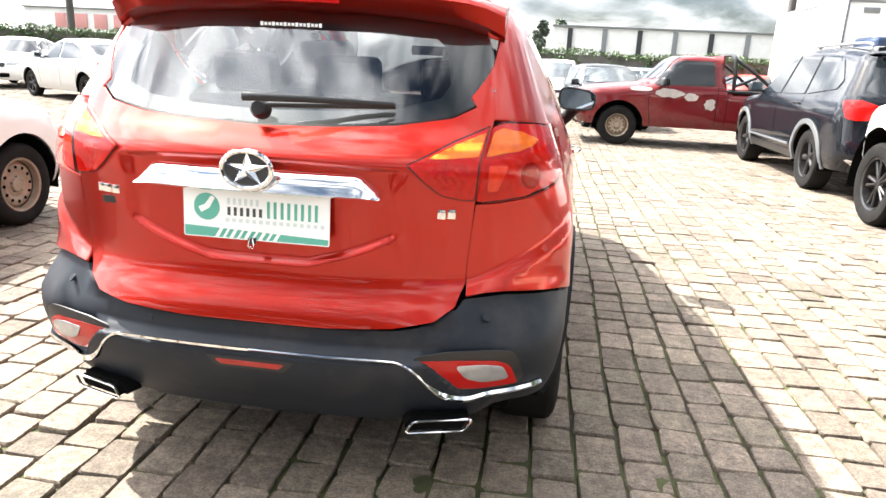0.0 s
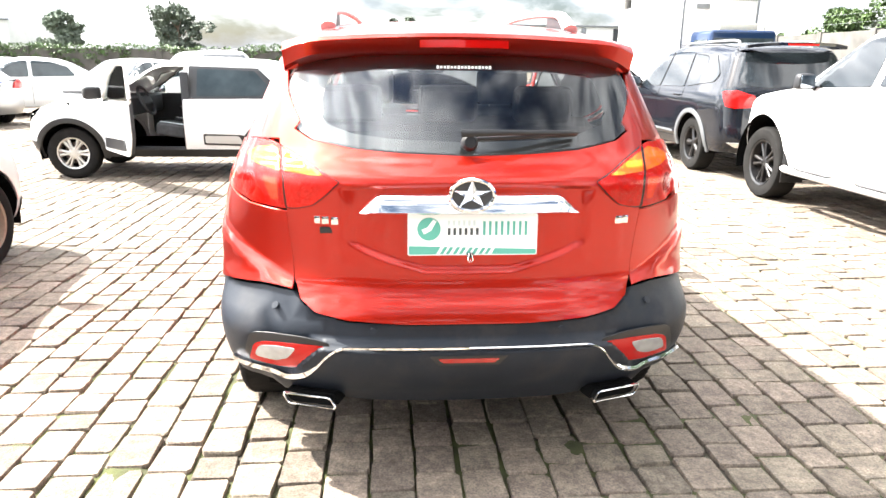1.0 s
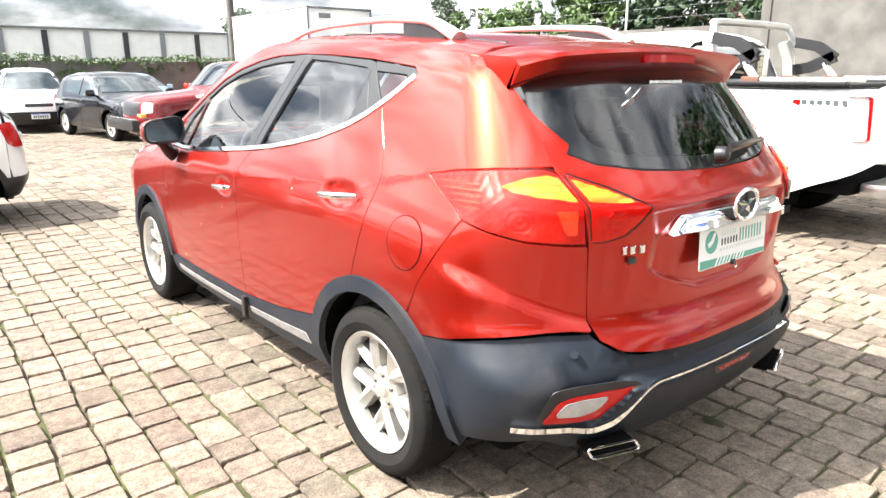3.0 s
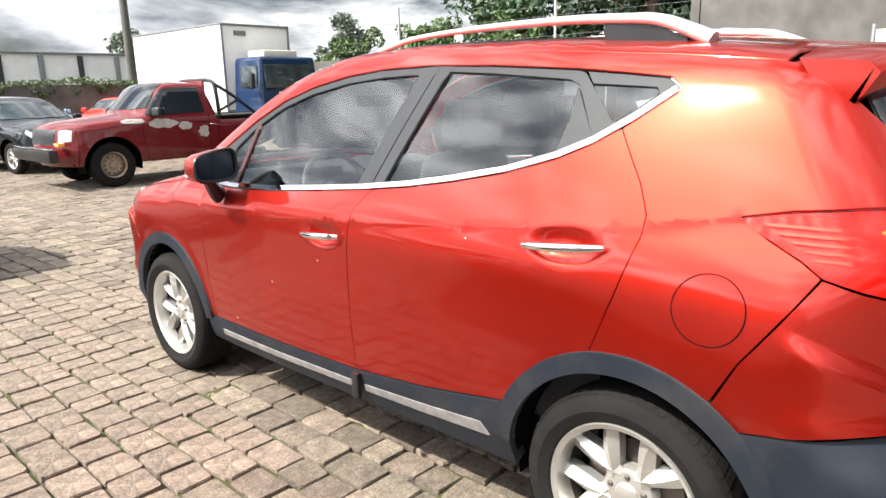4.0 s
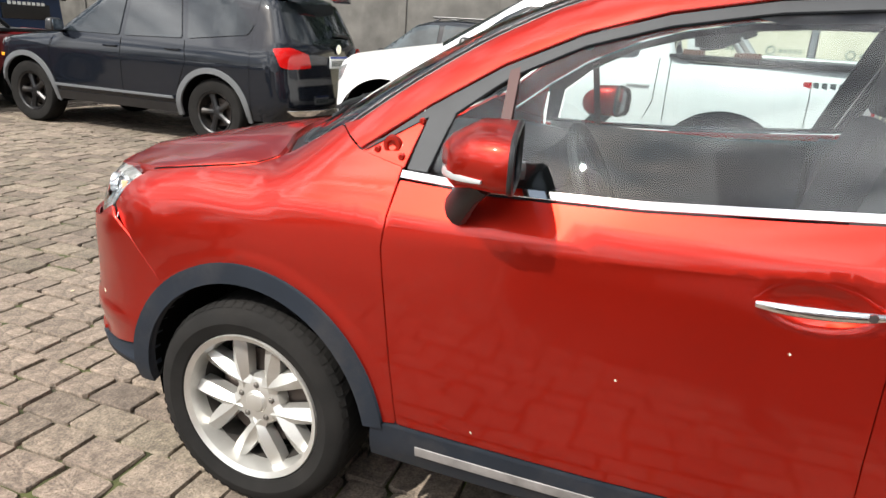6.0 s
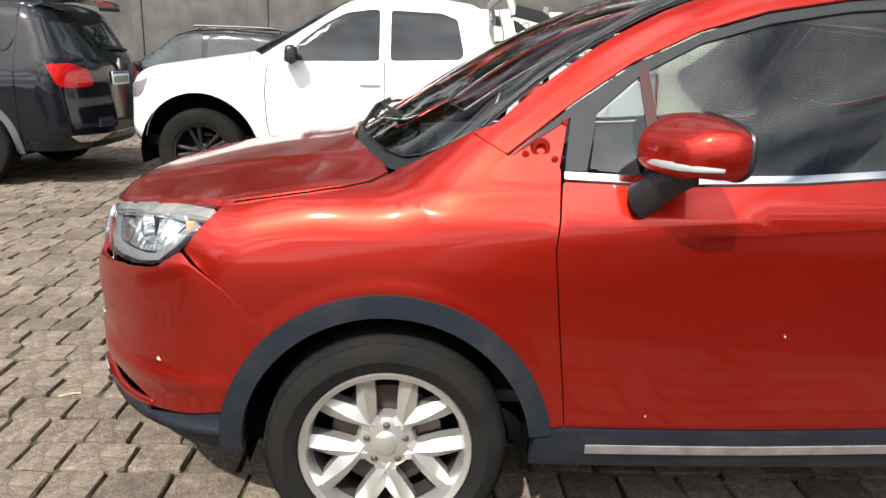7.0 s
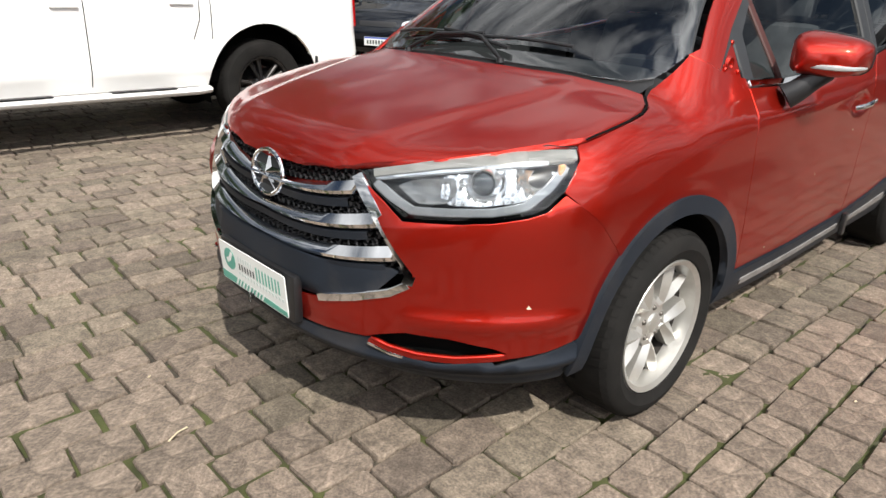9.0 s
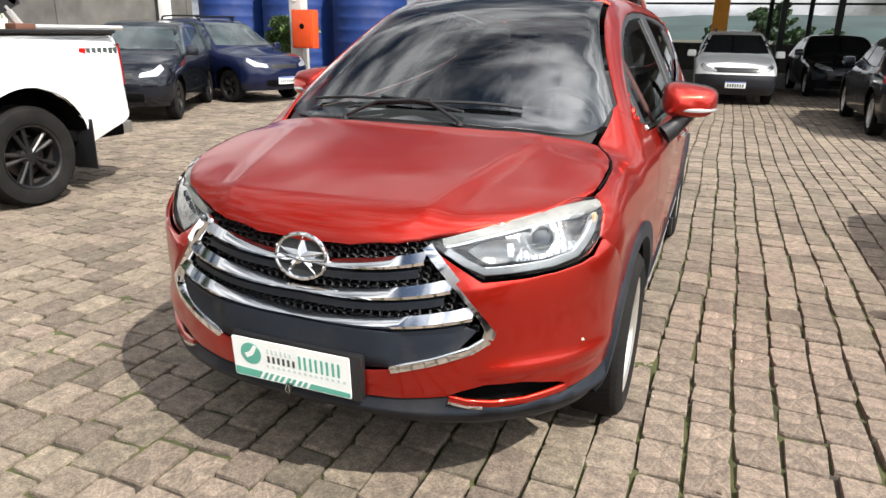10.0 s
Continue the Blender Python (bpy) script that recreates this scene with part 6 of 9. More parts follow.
def part_clip(m, parent):
    bm = bmesh.new()
    add_box(bm, (-0.008, -0.066, 0.008), (0.020, 0.016, 0.012), 0.003)
    ob = part("plate_clip", bm, BLACKPL, parent, "small binder clip")
    ob.data.transform(m)
    for s in (-1, 1):
        pts = [m @ Vector(p) for p in ((-0.008 + s * 0.003, -0.058, 0.014), (-0.008 + s * 0.008, -0.078, 0.016), (-0.008 + s * 0.004, -0.086, 0.016), (-0.008, -0.078, 0.015))]
        tube("clip_wire", pts, ring(0.0015, 6), CHROME, ob)
    return ob


hero, hero_shell = make_hero()


# ---------------------------------------------------------------- the other vehicles
def vehicle(name, label, category, m, paint_mat, yf, yr, hw, top, belt, wheels, windows, screen, rear_glass, zb=0.24, lead=0.80,
            roof_end=None, crown=0.10, tum=0.40, seams=(), handles=(), head=(), tail=(), clad=None, bumper=None, glass=None,
            mirror=(0.75, 1.0), plate_f=None, plate_r=None, bow=0.55, rails=False, group="", step=0.08, arch=None, style="plain",
            skip_left=None, grille=None, shoulder=0.0, bed=None, bulge=0.02, cowl=None, plate_print=True, flare=None):
    """A parked vehicle about its own middle, nose towards +y, on z = 0."""
    car = thing(name, label, category, m, group)
    glass = glass or DARKGLASS
    yfw, yrw, R, rim, tw = wheels
    RA = arch or R + 0.075
    tc = Curve(top, 0.035)
    fr = Curve([(0.0, yf - 0.30), (zb, yf - 0.10), (zb + 0.15, yf - 0.01), (0.55, yf), (lead - 0.05, yf - 0.04), (lead + 0.08, yf - 0.16), (lead + 0.5, yf - 0.7)], 0.03)
    tr = [(0.0, yr + 0.30), (zb, yr + 0.10), (zb + 0.16, yr), (0.62, yr + 0.005), (0.85, yr + 0.03)]
    if rear_glass and rear_glass[0] == "hatch":
        _, zl, zt, y1 = rear_glass
        tr += [(zl - 0.05, yr + 0.045), (zl, yr + 0.07), (zt, y1), (zt + 0.4, y1 + 0.3)]
    else:
        tr += [(1.2, yr + 0.05), (1.9, yr + 0.2)]
    rc = Curve(tr, 0.025)
    low = Curve([(0.0, hw - 0.16), (zb, hw - 0.07), (zb + 0.12, hw - 0.025), (0.55, hw - 0.012), (belt - 0.16, hw), (belt - 0.05, hw - 0.015 - shoulder), (belt, hw - 0.035 - shoulder), (belt + 0.5, hw - 0.035 - shoulder - 0.5 * tum), (belt + 1, hw - 0.035 - shoulder - tum)], 0.03)

    def W(y, z):
        return low(z) - 0.06 * step01(y, 0.45 * yf, yf) * (0.4 + step01(z, 0.6, 1.0)) - 0.05 * step01(-y, 0.55 * -yr, -yr)

    def T(x, y):
        s = step01(y, screen[1] - 0.15, screen[1] + 0.25) * (1 - 0.6 * step01(y, screen[0], screen[0] + 0.3))
        k = 0.0 if bed is not None and False else 1.0
        return tc(y + 0.22 * x * x * s) - crown * x * x * k
    sh = Shell(W, T, lambda x, z: fr(z) - bow * x ** 3, lambda x, z: rc(z) + 0.35 * x ** 3, k_top=0.09, k_end=0.12, k_nose=0.06, cf=yf - 1.0, cr=yr + 0.8)
    yF, yR = yfw + RA + 0.05, yrw - RA - 0.05
    re_ = roof_end if roof_end is not None else yr + 0.25

    def rims(a, b, n):
        return [(float(y), sh.rim(float(y), 0.025)[1]) for y in np.linspace(a, b, n)]
    top_y = rims(yF, yR, 34)
    if bed is not None:
        cut = bed[0]
    lowb = [(yR, zb), (yrw - RA, zb)] + [(yrw + RA * math.cos(radians(a)), R + RA * math.sin(radians(a))) for a in range(168, 11, -8)] + [(yrw + RA, zb), (yfw - RA, zb)]
    lowb += [(yfw + RA * math.cos(radians(a)), R + RA * math.sin(radians(a))) for a in range(168, 11, -8)] + [(yfw + RA, zb), (yF, zb)]
    side = top_y + lowb
    kw = dict(step=step, gap=0.0015)
    if skip_left is None:
        panel("body_side", sh, "left", side, paint_mat, car, both=True, **kw)
    else:
        y1, y0, z0, z1 = skip_left
        frontp = rims(yF, y1, 14) + [(y1, zb)] + [q for q in lowb if q[0] > y1]
        rearp = rims(y0, yR, 16) + [q for q in lowb if q[0] < y0] + [(y0, zb)]
        panel("body_side", sh, "left", frontp, paint_mat, car, both=True, **kw)
        panel("body_side", sh, "left", rearp, paint_mat, car, both=True, **kw)
        panel("far_door", sh, "right", [(y1, belt + 0.02), (y0, belt + 0.04), (y0, zb), (y1, zb)], paint_mat, car, **kw)
        panel("roof_edge", sh, "left", rims(y1, y0, 8) + [(y0, z1), (y0 + 0.25 * (y1 - y0), z1), (y0 + 0.62 * (y1 - y0), z1 - 0.10), (y1, belt + 0.02)], paint_mat, car, both=True, **kw)
        panel("sill", sh, "left", [(y1, z0), (y0, z0), (y0, zb), (y1, zb)], paint_mat, car, **kw)

    def FP(x, z):
        return sh.face_pt("front", x, z)

    def FS(y, z):
        return sh.side_pt("front", y, z)

    def RP(x, z):
        return sh.face_pt("rear", x, z)

    def RS(y, z):
        return sh.side_pt("rear", y, z)
    # nose and bonnet share one edge
    xs = [hw * k for k in (0.0, 0.25, 0.5, 0.68)]
    nose = [sh.cast(np.array([[x, yf - 1.0, lead - 0.02 * (x / hw) ** 2]]), np.array([[0, 1.0, 0]]))[0] for x in xs]
    ys = np.linspace(nose[-1][1] - 0.10, yF, 4)
    shoulder_pts = [sh.put("right", [(float(y), sh.rim(float(y), 0.025)[1])])[0] for y in ys]
    fro = [FP(0, zb), FP(hw * 0.5, zb), FS(yF, zb)] + [FS(yF, zb + (sh.rim(yF, 0.025)[1] - zb) * k) for k in (0.35, 0.7, 1.0)] + sh.arc("front", shoulder_pts[::-1][1:]) + sh.arc("front", nose[::-1])
    panel("nose", sh, "front", sym(fro), paint_mat, car, **kw)
    edge = [(float(p[0]), float(p[1])) for p in nose + shoulder_pts]
    cy = cowl if cowl is not None else screen[0]
    redge = [(sh.rim(float(y), 0.025)[0], float(y)) for y in np.linspace(yF - 0.1, cy - 0.16, 6)]
    panel("bonnet", sh, "top", sym(edge + redge + [(hw * 0.5, cy - 0.06), (0, cy)]), paint_mat, car, **kw)
    if bed is None:
        tope = [(0, cy - 0.004), (hw * 0.5, cy - 0.064)] + [(sh.rim(float(y), 0.025)[0], float(y)) for y in np.linspace(cy - 0.165, re_, 20)] + [(0, re_)]
        panel("roof", sh, "top", sym(tope), paint_mat, car, **kw)
        ends = [sh.put("top", [(x, re_)])[0] for x in np.linspace(0.0, sh.rim(re_, 0.025)[0], 5)]
        rimr = [sh.put("right", [(float(y), sh.rim(float(y), 0.025)[1])])[0] for y in np.linspace(yR, re_, 7)] if re_ < yR else []
        tail_o = [RP(0, zb), RP(hw * 0.5, zb), RS(yR, zb)] + [RS(yR, zb + (sh.rim(yR, 0.025)[1] - zb) * k) for k in (0.3, 0.6, 0.85, 1.0)] + sh.arc("rear", rimr[1:]) + sh.arc("rear", ends[::-1])
        panel("tail", sh, "rear", sym(tail_o), paint_mat, car, **kw)
    else:
        cab, rail = bed
        tope = [(0, cy - 0.004), (hw * 0.5, cy - 0.064)] + [(sh.rim(float(y), 0.025)[0], float(y)) for y in np.linspace(cy - 0.165, cab + 0.06, 18)] + [(0, cab + 0.06)]
        panel("roof", sh, "top", sym(tope), paint_mat, car, **kw)
        xr = sh.rim(cab + 0.10, 0.05)[0]
        box("cab_back", (0, cab + 0.03, (rail + 1.66) / 2 - 0.05), (2 * xr - 0.06, 0.05, 1.66 - rail + 0.10), paint_mat, car, 0.03)
        box("cab_back_window", (0, cab + 0.002, (rail + 1.66) / 2 - 0.03), (2 * xr - 0.34, 0.012, 0.24), DARKGLASS, car, 0.004)
        tail_o = [RP(0, zb + 0.28), RP(hw * 0.7, zb + 0.28), RS(yR, zb), RS(yR, rail - 0.12), RS(yR, sh.rim(yR, 0.025)[1]), RS(yr + 0.18, sh.rim(yr + 0.18, 0.025)[1]), RP(hw * 0.6, rail - 0.02), RP(0, rail - 0.02)]
        panel("tailgate", sh, "rear", sym(tail_o), paint_mat, car, **kw)
        L = cab - yr - 0.34
        box("bed_cover", (0, yr + 0.32 + L / 2, rail - 0.035), (2 * hw - 0.20, L, 0.03), mat_cache("black bed cover", (0.012, 0.012, 0.012), 0.7, vary=0.2), car, 0.01, label="black bed cover")
        for s in (-1, 1):
            box("bed_rail", (s * (hw - 0.085), yr + 0.34 + L / 2, rail - 0.015), (0.09, L, 0.03), BLACKPL, car, 0.008)
        box("rear_step", (0, yr + 0.12, 0.47), (2 * hw - 0.62, 0.22, 0.12), mat_cache("dull chrome step", (0.45, 0.44, 0.42), 0.3, 0.9, vary=0.15), car, 0.03, label="chromed rear step")
    # glass
    for o in windows:
        if skip_left is None:
            panel("side_window", sh, "left", o, glass, car, off=0.011, thick=0.012, gap=0, both=True, r=0.03, step=step)
        if skip_left is not None:
            panel("side_window", sh, "right", o, GLASS if o is windows[0] else glass, car, off=0.011, thick=0.012, gap=0, r=0.03, step=step)
    s0, s1 = screen[0] - 0.05, screen[1] + 0.03
    sc = [(0, s1), (hw * 0.45, s1 - 0.04), (sh.rim(s1 - 0.06, 0.02)[0] - 0.09, s1 - 0.08)] + [(sh.rim(float(y), 0.02)[0] - 0.075, float(y)) for y in np.linspace(s1 - 0.02, s0 - 0.20, 6)] + [(hw * 0.5, s0 - 0.07), (0, s0)]
    panel("windscreen", sh, "top", sym(sc), glass if glass is DARKGLASS else CLEARISH, car, off=0.011, thick=0.012, gap=0, step=step)
    if rear_glass and rear_glass[0] == "hatch":
        _, zl, zt, _ = rear_glass
        g = [RP(0, zl), RP(hw * 0.6, zl + 0.01), RP(hw * 0.74, zl + 0.06), RP(hw * 0.66, zt - 0.03), RP(hw * 0.5, zt), RP(0, zt + 0.01)]
        panel("rear_window", sh, "rear", sym(g), glass, car, off=0.005, thick=0.006, gap=0, r=0.03, step=step)
    elif rear_glass and rear_glass[0] == "deck":
        _, ya, yb = rear_glass
        g = [(0, ya), (hw * 0.60, ya + 0.03), (hw * 0.66, ya - 0.06), (hw * 0.72, yb + 0.04), (hw * 0.6, yb), (0, yb - 0.03)]
        panel("rear_window", sh, "top", sym(g), glass, car, off=0.005, thick=0.006, gap=0, r=0.03, step=step)
    # joints, handles, lamps, trim
    for ln in seams:
        panel("door_joint", sh, "left", band(ln, 0.004), DARK, car, off=0.0015, thick=0.001, gap=0, both=skip_left is None, step=step)
    for y, z in handles:
        for s, v in ((-1, "left"), (1, "right")):
            q = sh.put(v, [(y, z)])[0]
            box("door_handle", (q[0] + s * 0.014, y, z), (0.022, 0.19, 0.026), paint_mat, car, 0.009)
    for k, o in enumerate(head):
        P = [FP(*p[1:]) if p[0] == "f" else FS(*p[1:]) for p in o]
        panel("headlamp", sh, "front", P, LAMPCLEAR, car, off=0.005, thick=0.01, gap=0, r=0.02, both=True, step=step, label="clear headlamp")
    for k, o in enumerate(tail):
        P = [RP(*p[1:]) if p[0] == "r" else RS(*p[1:]) for p in o]
        panel("tail_lamp", sh, "rear", P, LAMPRED, car, off=0.022, thick=0.03, gap=0, r=0.02, both=True, step=step, label="red tail lamp")
    if grille:
        for x, z0, z1, q in grille:
            panel("grille", sh, "front", [FP(-x, z0), FP(x, z0), FP(x * 1.03, z1), FP(-x * 1.03, z1)], q, car, off=0.005, thick=0.01, gap=0, r=0.03, step=step, label="front grille")
    if bumper:
        zt, q = bumper
        f = [FP(0, zb - 0.02), FP(hw * 0.5, zb - 0.02), FS(yF - 0.03, zb - 0.02), FS(yF - 0.04, zt - 0.02), FP(hw * 0.75, zt), FP(0, zt)]
        panel("front_bumper", sh, "front", sym(f), q, car, off=0.012, thick=0.02, gap=0, step=step, label="dark plastic front bumper")
        f = [RP(0, zb), RP(hw * 0.5, zb), RS(yR + 0.03, zb), RS(yR + 0.04, zt), RP(hw * 0.75, zt), RP(0, zt)]
        if bed is None:
            panel("rear_bumper", sh, "rear", sym(f), q, car, off=0.012, thick=0.02, gap=0, step=step, label="dark plastic rear bumper")
    for c in (yfw, yrw):
        if flare:
            o = [(c + (RA + 0.045) * math.cos(radians(a)), R + (RA + 0.045) * math.sin(radians(a))) for a in range(-8, 189, 7)]
            o += [(c + (RA - 0.015) * math.cos(radians(a)), R + (RA - 0.015) * math.sin(radians(a))) for a in range(188, -9, -7)]
            panel("arch_flare", sh, "left", o, flare, car, off=0.014, thick=0.03, gap=0, both=True, step=step, label="dark wheel arch flare")
        # housing sheets coloured near-black to hold the arch's shade
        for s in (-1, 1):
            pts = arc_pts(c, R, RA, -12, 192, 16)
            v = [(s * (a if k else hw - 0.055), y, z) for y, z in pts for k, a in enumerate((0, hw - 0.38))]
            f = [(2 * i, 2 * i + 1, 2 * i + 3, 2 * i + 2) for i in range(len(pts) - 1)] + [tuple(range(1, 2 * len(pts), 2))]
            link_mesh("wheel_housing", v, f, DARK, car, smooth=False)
            wheel(car, s * (hw - 0.05 - tw / 2), c, R, tw, rim, style, s)
    if clad:
        panel("sill_cladding", sh, "left", [(yfw - RA - 0.02, zb), (yrw + RA + 0.02, zb), (yrw + RA + 0.01, zb + clad), (yfw - RA - 0.01, zb + clad)], BLACKPL, car, off=0.012, thick=0.03, gap=0, both=True, step=step)
    my, mz = mirror
    for s, v in ((-1, "left"), (1, "right")):
        if skip_left and s < 0:
            continue
        q = sh.put(v, [(my, mz)])[0]
        bm = bmesh.new()
        add_box(bm, (q[0] + s * 0.13, my - 0.02, mz + 0.06), (0.20, 0.12, 0.15), 0.045, Matrix.Rotation(radians(-12 * s), 3, "Z"), 3, (0.9, 0.8))
        mi = part("door_mirror", bm, BLACKPL if clad or bed else paint_mat, car, smooth=True)
        box("mirror_glass", (q[0] + s * 0.13, my - 0.083, mz + 0.06), (0.165, 0.006, 0.115), MIRROR, mi, 0.002, Matrix.Rotation(radians(-12 * s), 3, "Z"))
        tube("mirror_arm", [(q[0] - s * 0.02, my, mz - 0.02), (q[0] + s * 0.05, my, mz + 0.02)], ring(0.025, 8), BLACKPL, mi)
    if rails:
        for s in (-1, 1):
            pts = []
            for y, h in ((screen[1] - 0.25, 0.0), (screen[1] - 0.38, 0.04), (0.0, 0.06), (re_ + 0.55, 0.06), (re_ + 0.40, 0.0)):
                x = sh.rim(y, 0.0)[0] - 0.10
                pts.append((s * x, y, float(sh.put("top", [(x, y)])[0][2]) + h))
            tube("roof_rail", spline(pts, 4), ring(0.018, 8), rails, car, "roof rail")
    for pl, sgn in ((plate_f, 1), (plate_r, -1)):
        if pl:
            x, z = pl
            q = sh.cast(np.array([[x, (yf - 1.0) if sgn > 0 else (yr + 0.8), z]]), np.array([[0, float(sgn), 0]]))[0]
            p = box("number_plate", q + np.array([0, sgn * 0.012, 0]), (0.40, 0.012, 0.13), PLATEWHITE, car, 0.003, label="number plate")
            if plate_print:
                for i in range(7):
                    box("print", q + np.array([-0.145 + 0.048 * i, sgn * 0.0195, -0.012]), (0.030, 0.002, 0.062), PLATEGREY, p, 0)
                box("print", q + np.array([0, sgn * 0.0195, 0.052]), (0.39, 0.002, 0.022), PLATEBLUE, p, 0)
    # the dark inside behind gaps, and the floor, shaded by near-black colour
    box("underbody", (0, (yf + yr) / 2, zb + 0.06), (2 * hw - 0.34, yf - yr - 0.5, 0.10), DARK, car, 0.02)
    return car, sh


def at(x, y, heading):
    """heading in degrees: 0 faces +y, 90 faces -x."""
    return Matrix.Translation((x, y, 0)) @ Matrix.Rotation(radians(heading), 4, "Z")


SUVTOP = [(2.6, 0.82), (2.2, 0.95), (1.9, 1.03), (1.3, 1.10), (1.05, 1.13), (0.42, 1.55), (0.15, 1.66), (-0.3, 1.70), (-1.2, 1.69), (-1.8, 1.64), (-2.2, 1.58), (-2.7, 1.4)]


def hatch(name, label, m, p, glass=None, style="plain", L=3.9, H=1.47, hw=0.83, bumper=None, group="", **k):
    f = L / 3.9
    top = [(2.3 * f, 0.66), (1.93 * f, 0.78), (1.7 * f, 0.88), (1.15 * f, 0.98), (1.0 * f, 1.01), (0.30 * f, H - 0.11), (0.05 * f, H - 0.03), (-0.4 * f, H), (-1.1 * f, H - 0.03), (-1.6 * f, H - 0.10), (-2.1 * f, H - 0.25)]
    b = 0.93
    win = [[(0.80 * f, b + 0.02), (0.50 * f, H - 0.28), (0.22 * f, H - 0.15), (0.0, H - 0.11), (-0.12 * f, H - 0.11), (-0.12 * f, b + 0.03)],
           [(-0.20 * f, b + 0.03), (-0.20 * f, H - 0.11), (-0.75 * f, H - 0.13), (-1.05 * f, H - 0.24), (-1.12 * f, b + 0.08)]]
    args = dict(screen=(1.02 * f, 0.28 * f), rear_glass=("hatch", 0.98, H - 0.14, -1.60 * f), roof_end=-1.58 * f, lead=0.76, belt=b,
                wheels=(1.22 * f, -1.26 * f, 0.30, 0.19, 0.18), seams=[[(0.88 * f, b - 0.02), (0.86 * f, 0.6), (0.78 * f, 0.30)], [(-0.16 * f, b), (-0.16 * f, 0.30)], [(-1.05 * f, b), (-1.0 * f, 0.65), (-0.9 * f, 0.45)]],
                handles=[(0.02, 0.84), (-0.92 * f, 0.86)], mirror=(0.72 * f, b + 0.02),
                head=[[("f", 0.38, 0.66), ("f", 0.62, 0.68), ("s", 1.66 * f, 0.78), ("s", 1.62 * f, 0.84), ("f", 0.55, 0.76), ("f", 0.40, 0.72)]],
                tail=[[("r", 0.55, 0.74), ("r", 0.68, 0.74), ("s", -1.74 * f, 0.78), ("s", -1.68 * f, 0.95), ("r", 0.62, 0.97)]],
                plate_f=(0, 0.42), plate_r=(0, 0.78), grille=[(0.30, 0.64, 0.72, BLACKPL), (0.42, 0.32, 0.44, DARK)], bumper=bumper)
    args.update(k)
    return vehicle(name, label, "car", m, p, 1.95 * f, -1.95 * f, hw, top, windows=win, glass=glass, style=style, group=group, **args)


def sedan(name, label, m, p, glass=None, style="plain", group="", **k):
    H = 1.47
    top = [(2.6, 0.68), (2.22, 0.78), (1.9, 0.87), (1.1, 0.97), (0.95, 1.0), (0.22, H - 0.09), (-0.05, H - 0.01), (-0.5, H), (-1.0, H - 0.05), (-1.25, H - 0.13), (-1.72, 1.08), (-1.9, 1.05), (-2.25, 1.02), (-2.6, 0.95)]
    b = 0.95
    win = [[(0.72, b + 0.02), (0.42, H - 0.28), (0.15, H - 0.14), (-0.1, H - 0.10), (-0.22, H - 0.10), (-0.22, b + 0.03)], [(-0.30, b + 0.03), (-0.30, H - 0.10), (-0.75, H - 0.13), (-1.10, H - 0.24), (-1.28, b + 0.05)]]
    args = dict(screen=(0.97, 0.20), rear_glass=("deck", -1.05, -1.66), roof_end=-2.18, lead=0.76, belt=b, wheels=(1.35, -1.35, 0.32, 0.21, 0.20),
                seams=[[(0.80, b - 0.02), (0.78, 0.6), (0.72, 0.30)], [(-0.26, b), (-0.26, 0.30)], [(-1.12, b), (-1.05, 0.65), (-0.95, 0.45)]], handles=[(-0.05, 0.86), (-0.98, 0.88)], mirror=(0.66, b + 0.02),
                head=[[("f", 0.40, 0.66), ("f", 0.62, 0.68), ("s", 1.90, 0.76), ("s", 1.85, 0.82), ("f", 0.55, 0.76), ("f", 0.42, 0.72)]],
                tail=[[("r", 0.45, 0.80), ("r", 0.66, 0.78), ("s", -1.98, 0.80), ("s", -1.90, 0.98), ("r", 0.64, 0.98), ("r", 0.50, 0.92)]],
                plate_f=(0, 0.42), plate_r=(0, 0.86), grille=[(0.36, 0.60, 0.72, BLACKPL), (0.45, 0.32, 0.44, DARK)])
    args.update(k)
    return vehicle(name, label, "car", m, p, 2.25, -2.25, 0.88, top, windows=win, glass=glass, style=style, group=group, **args)


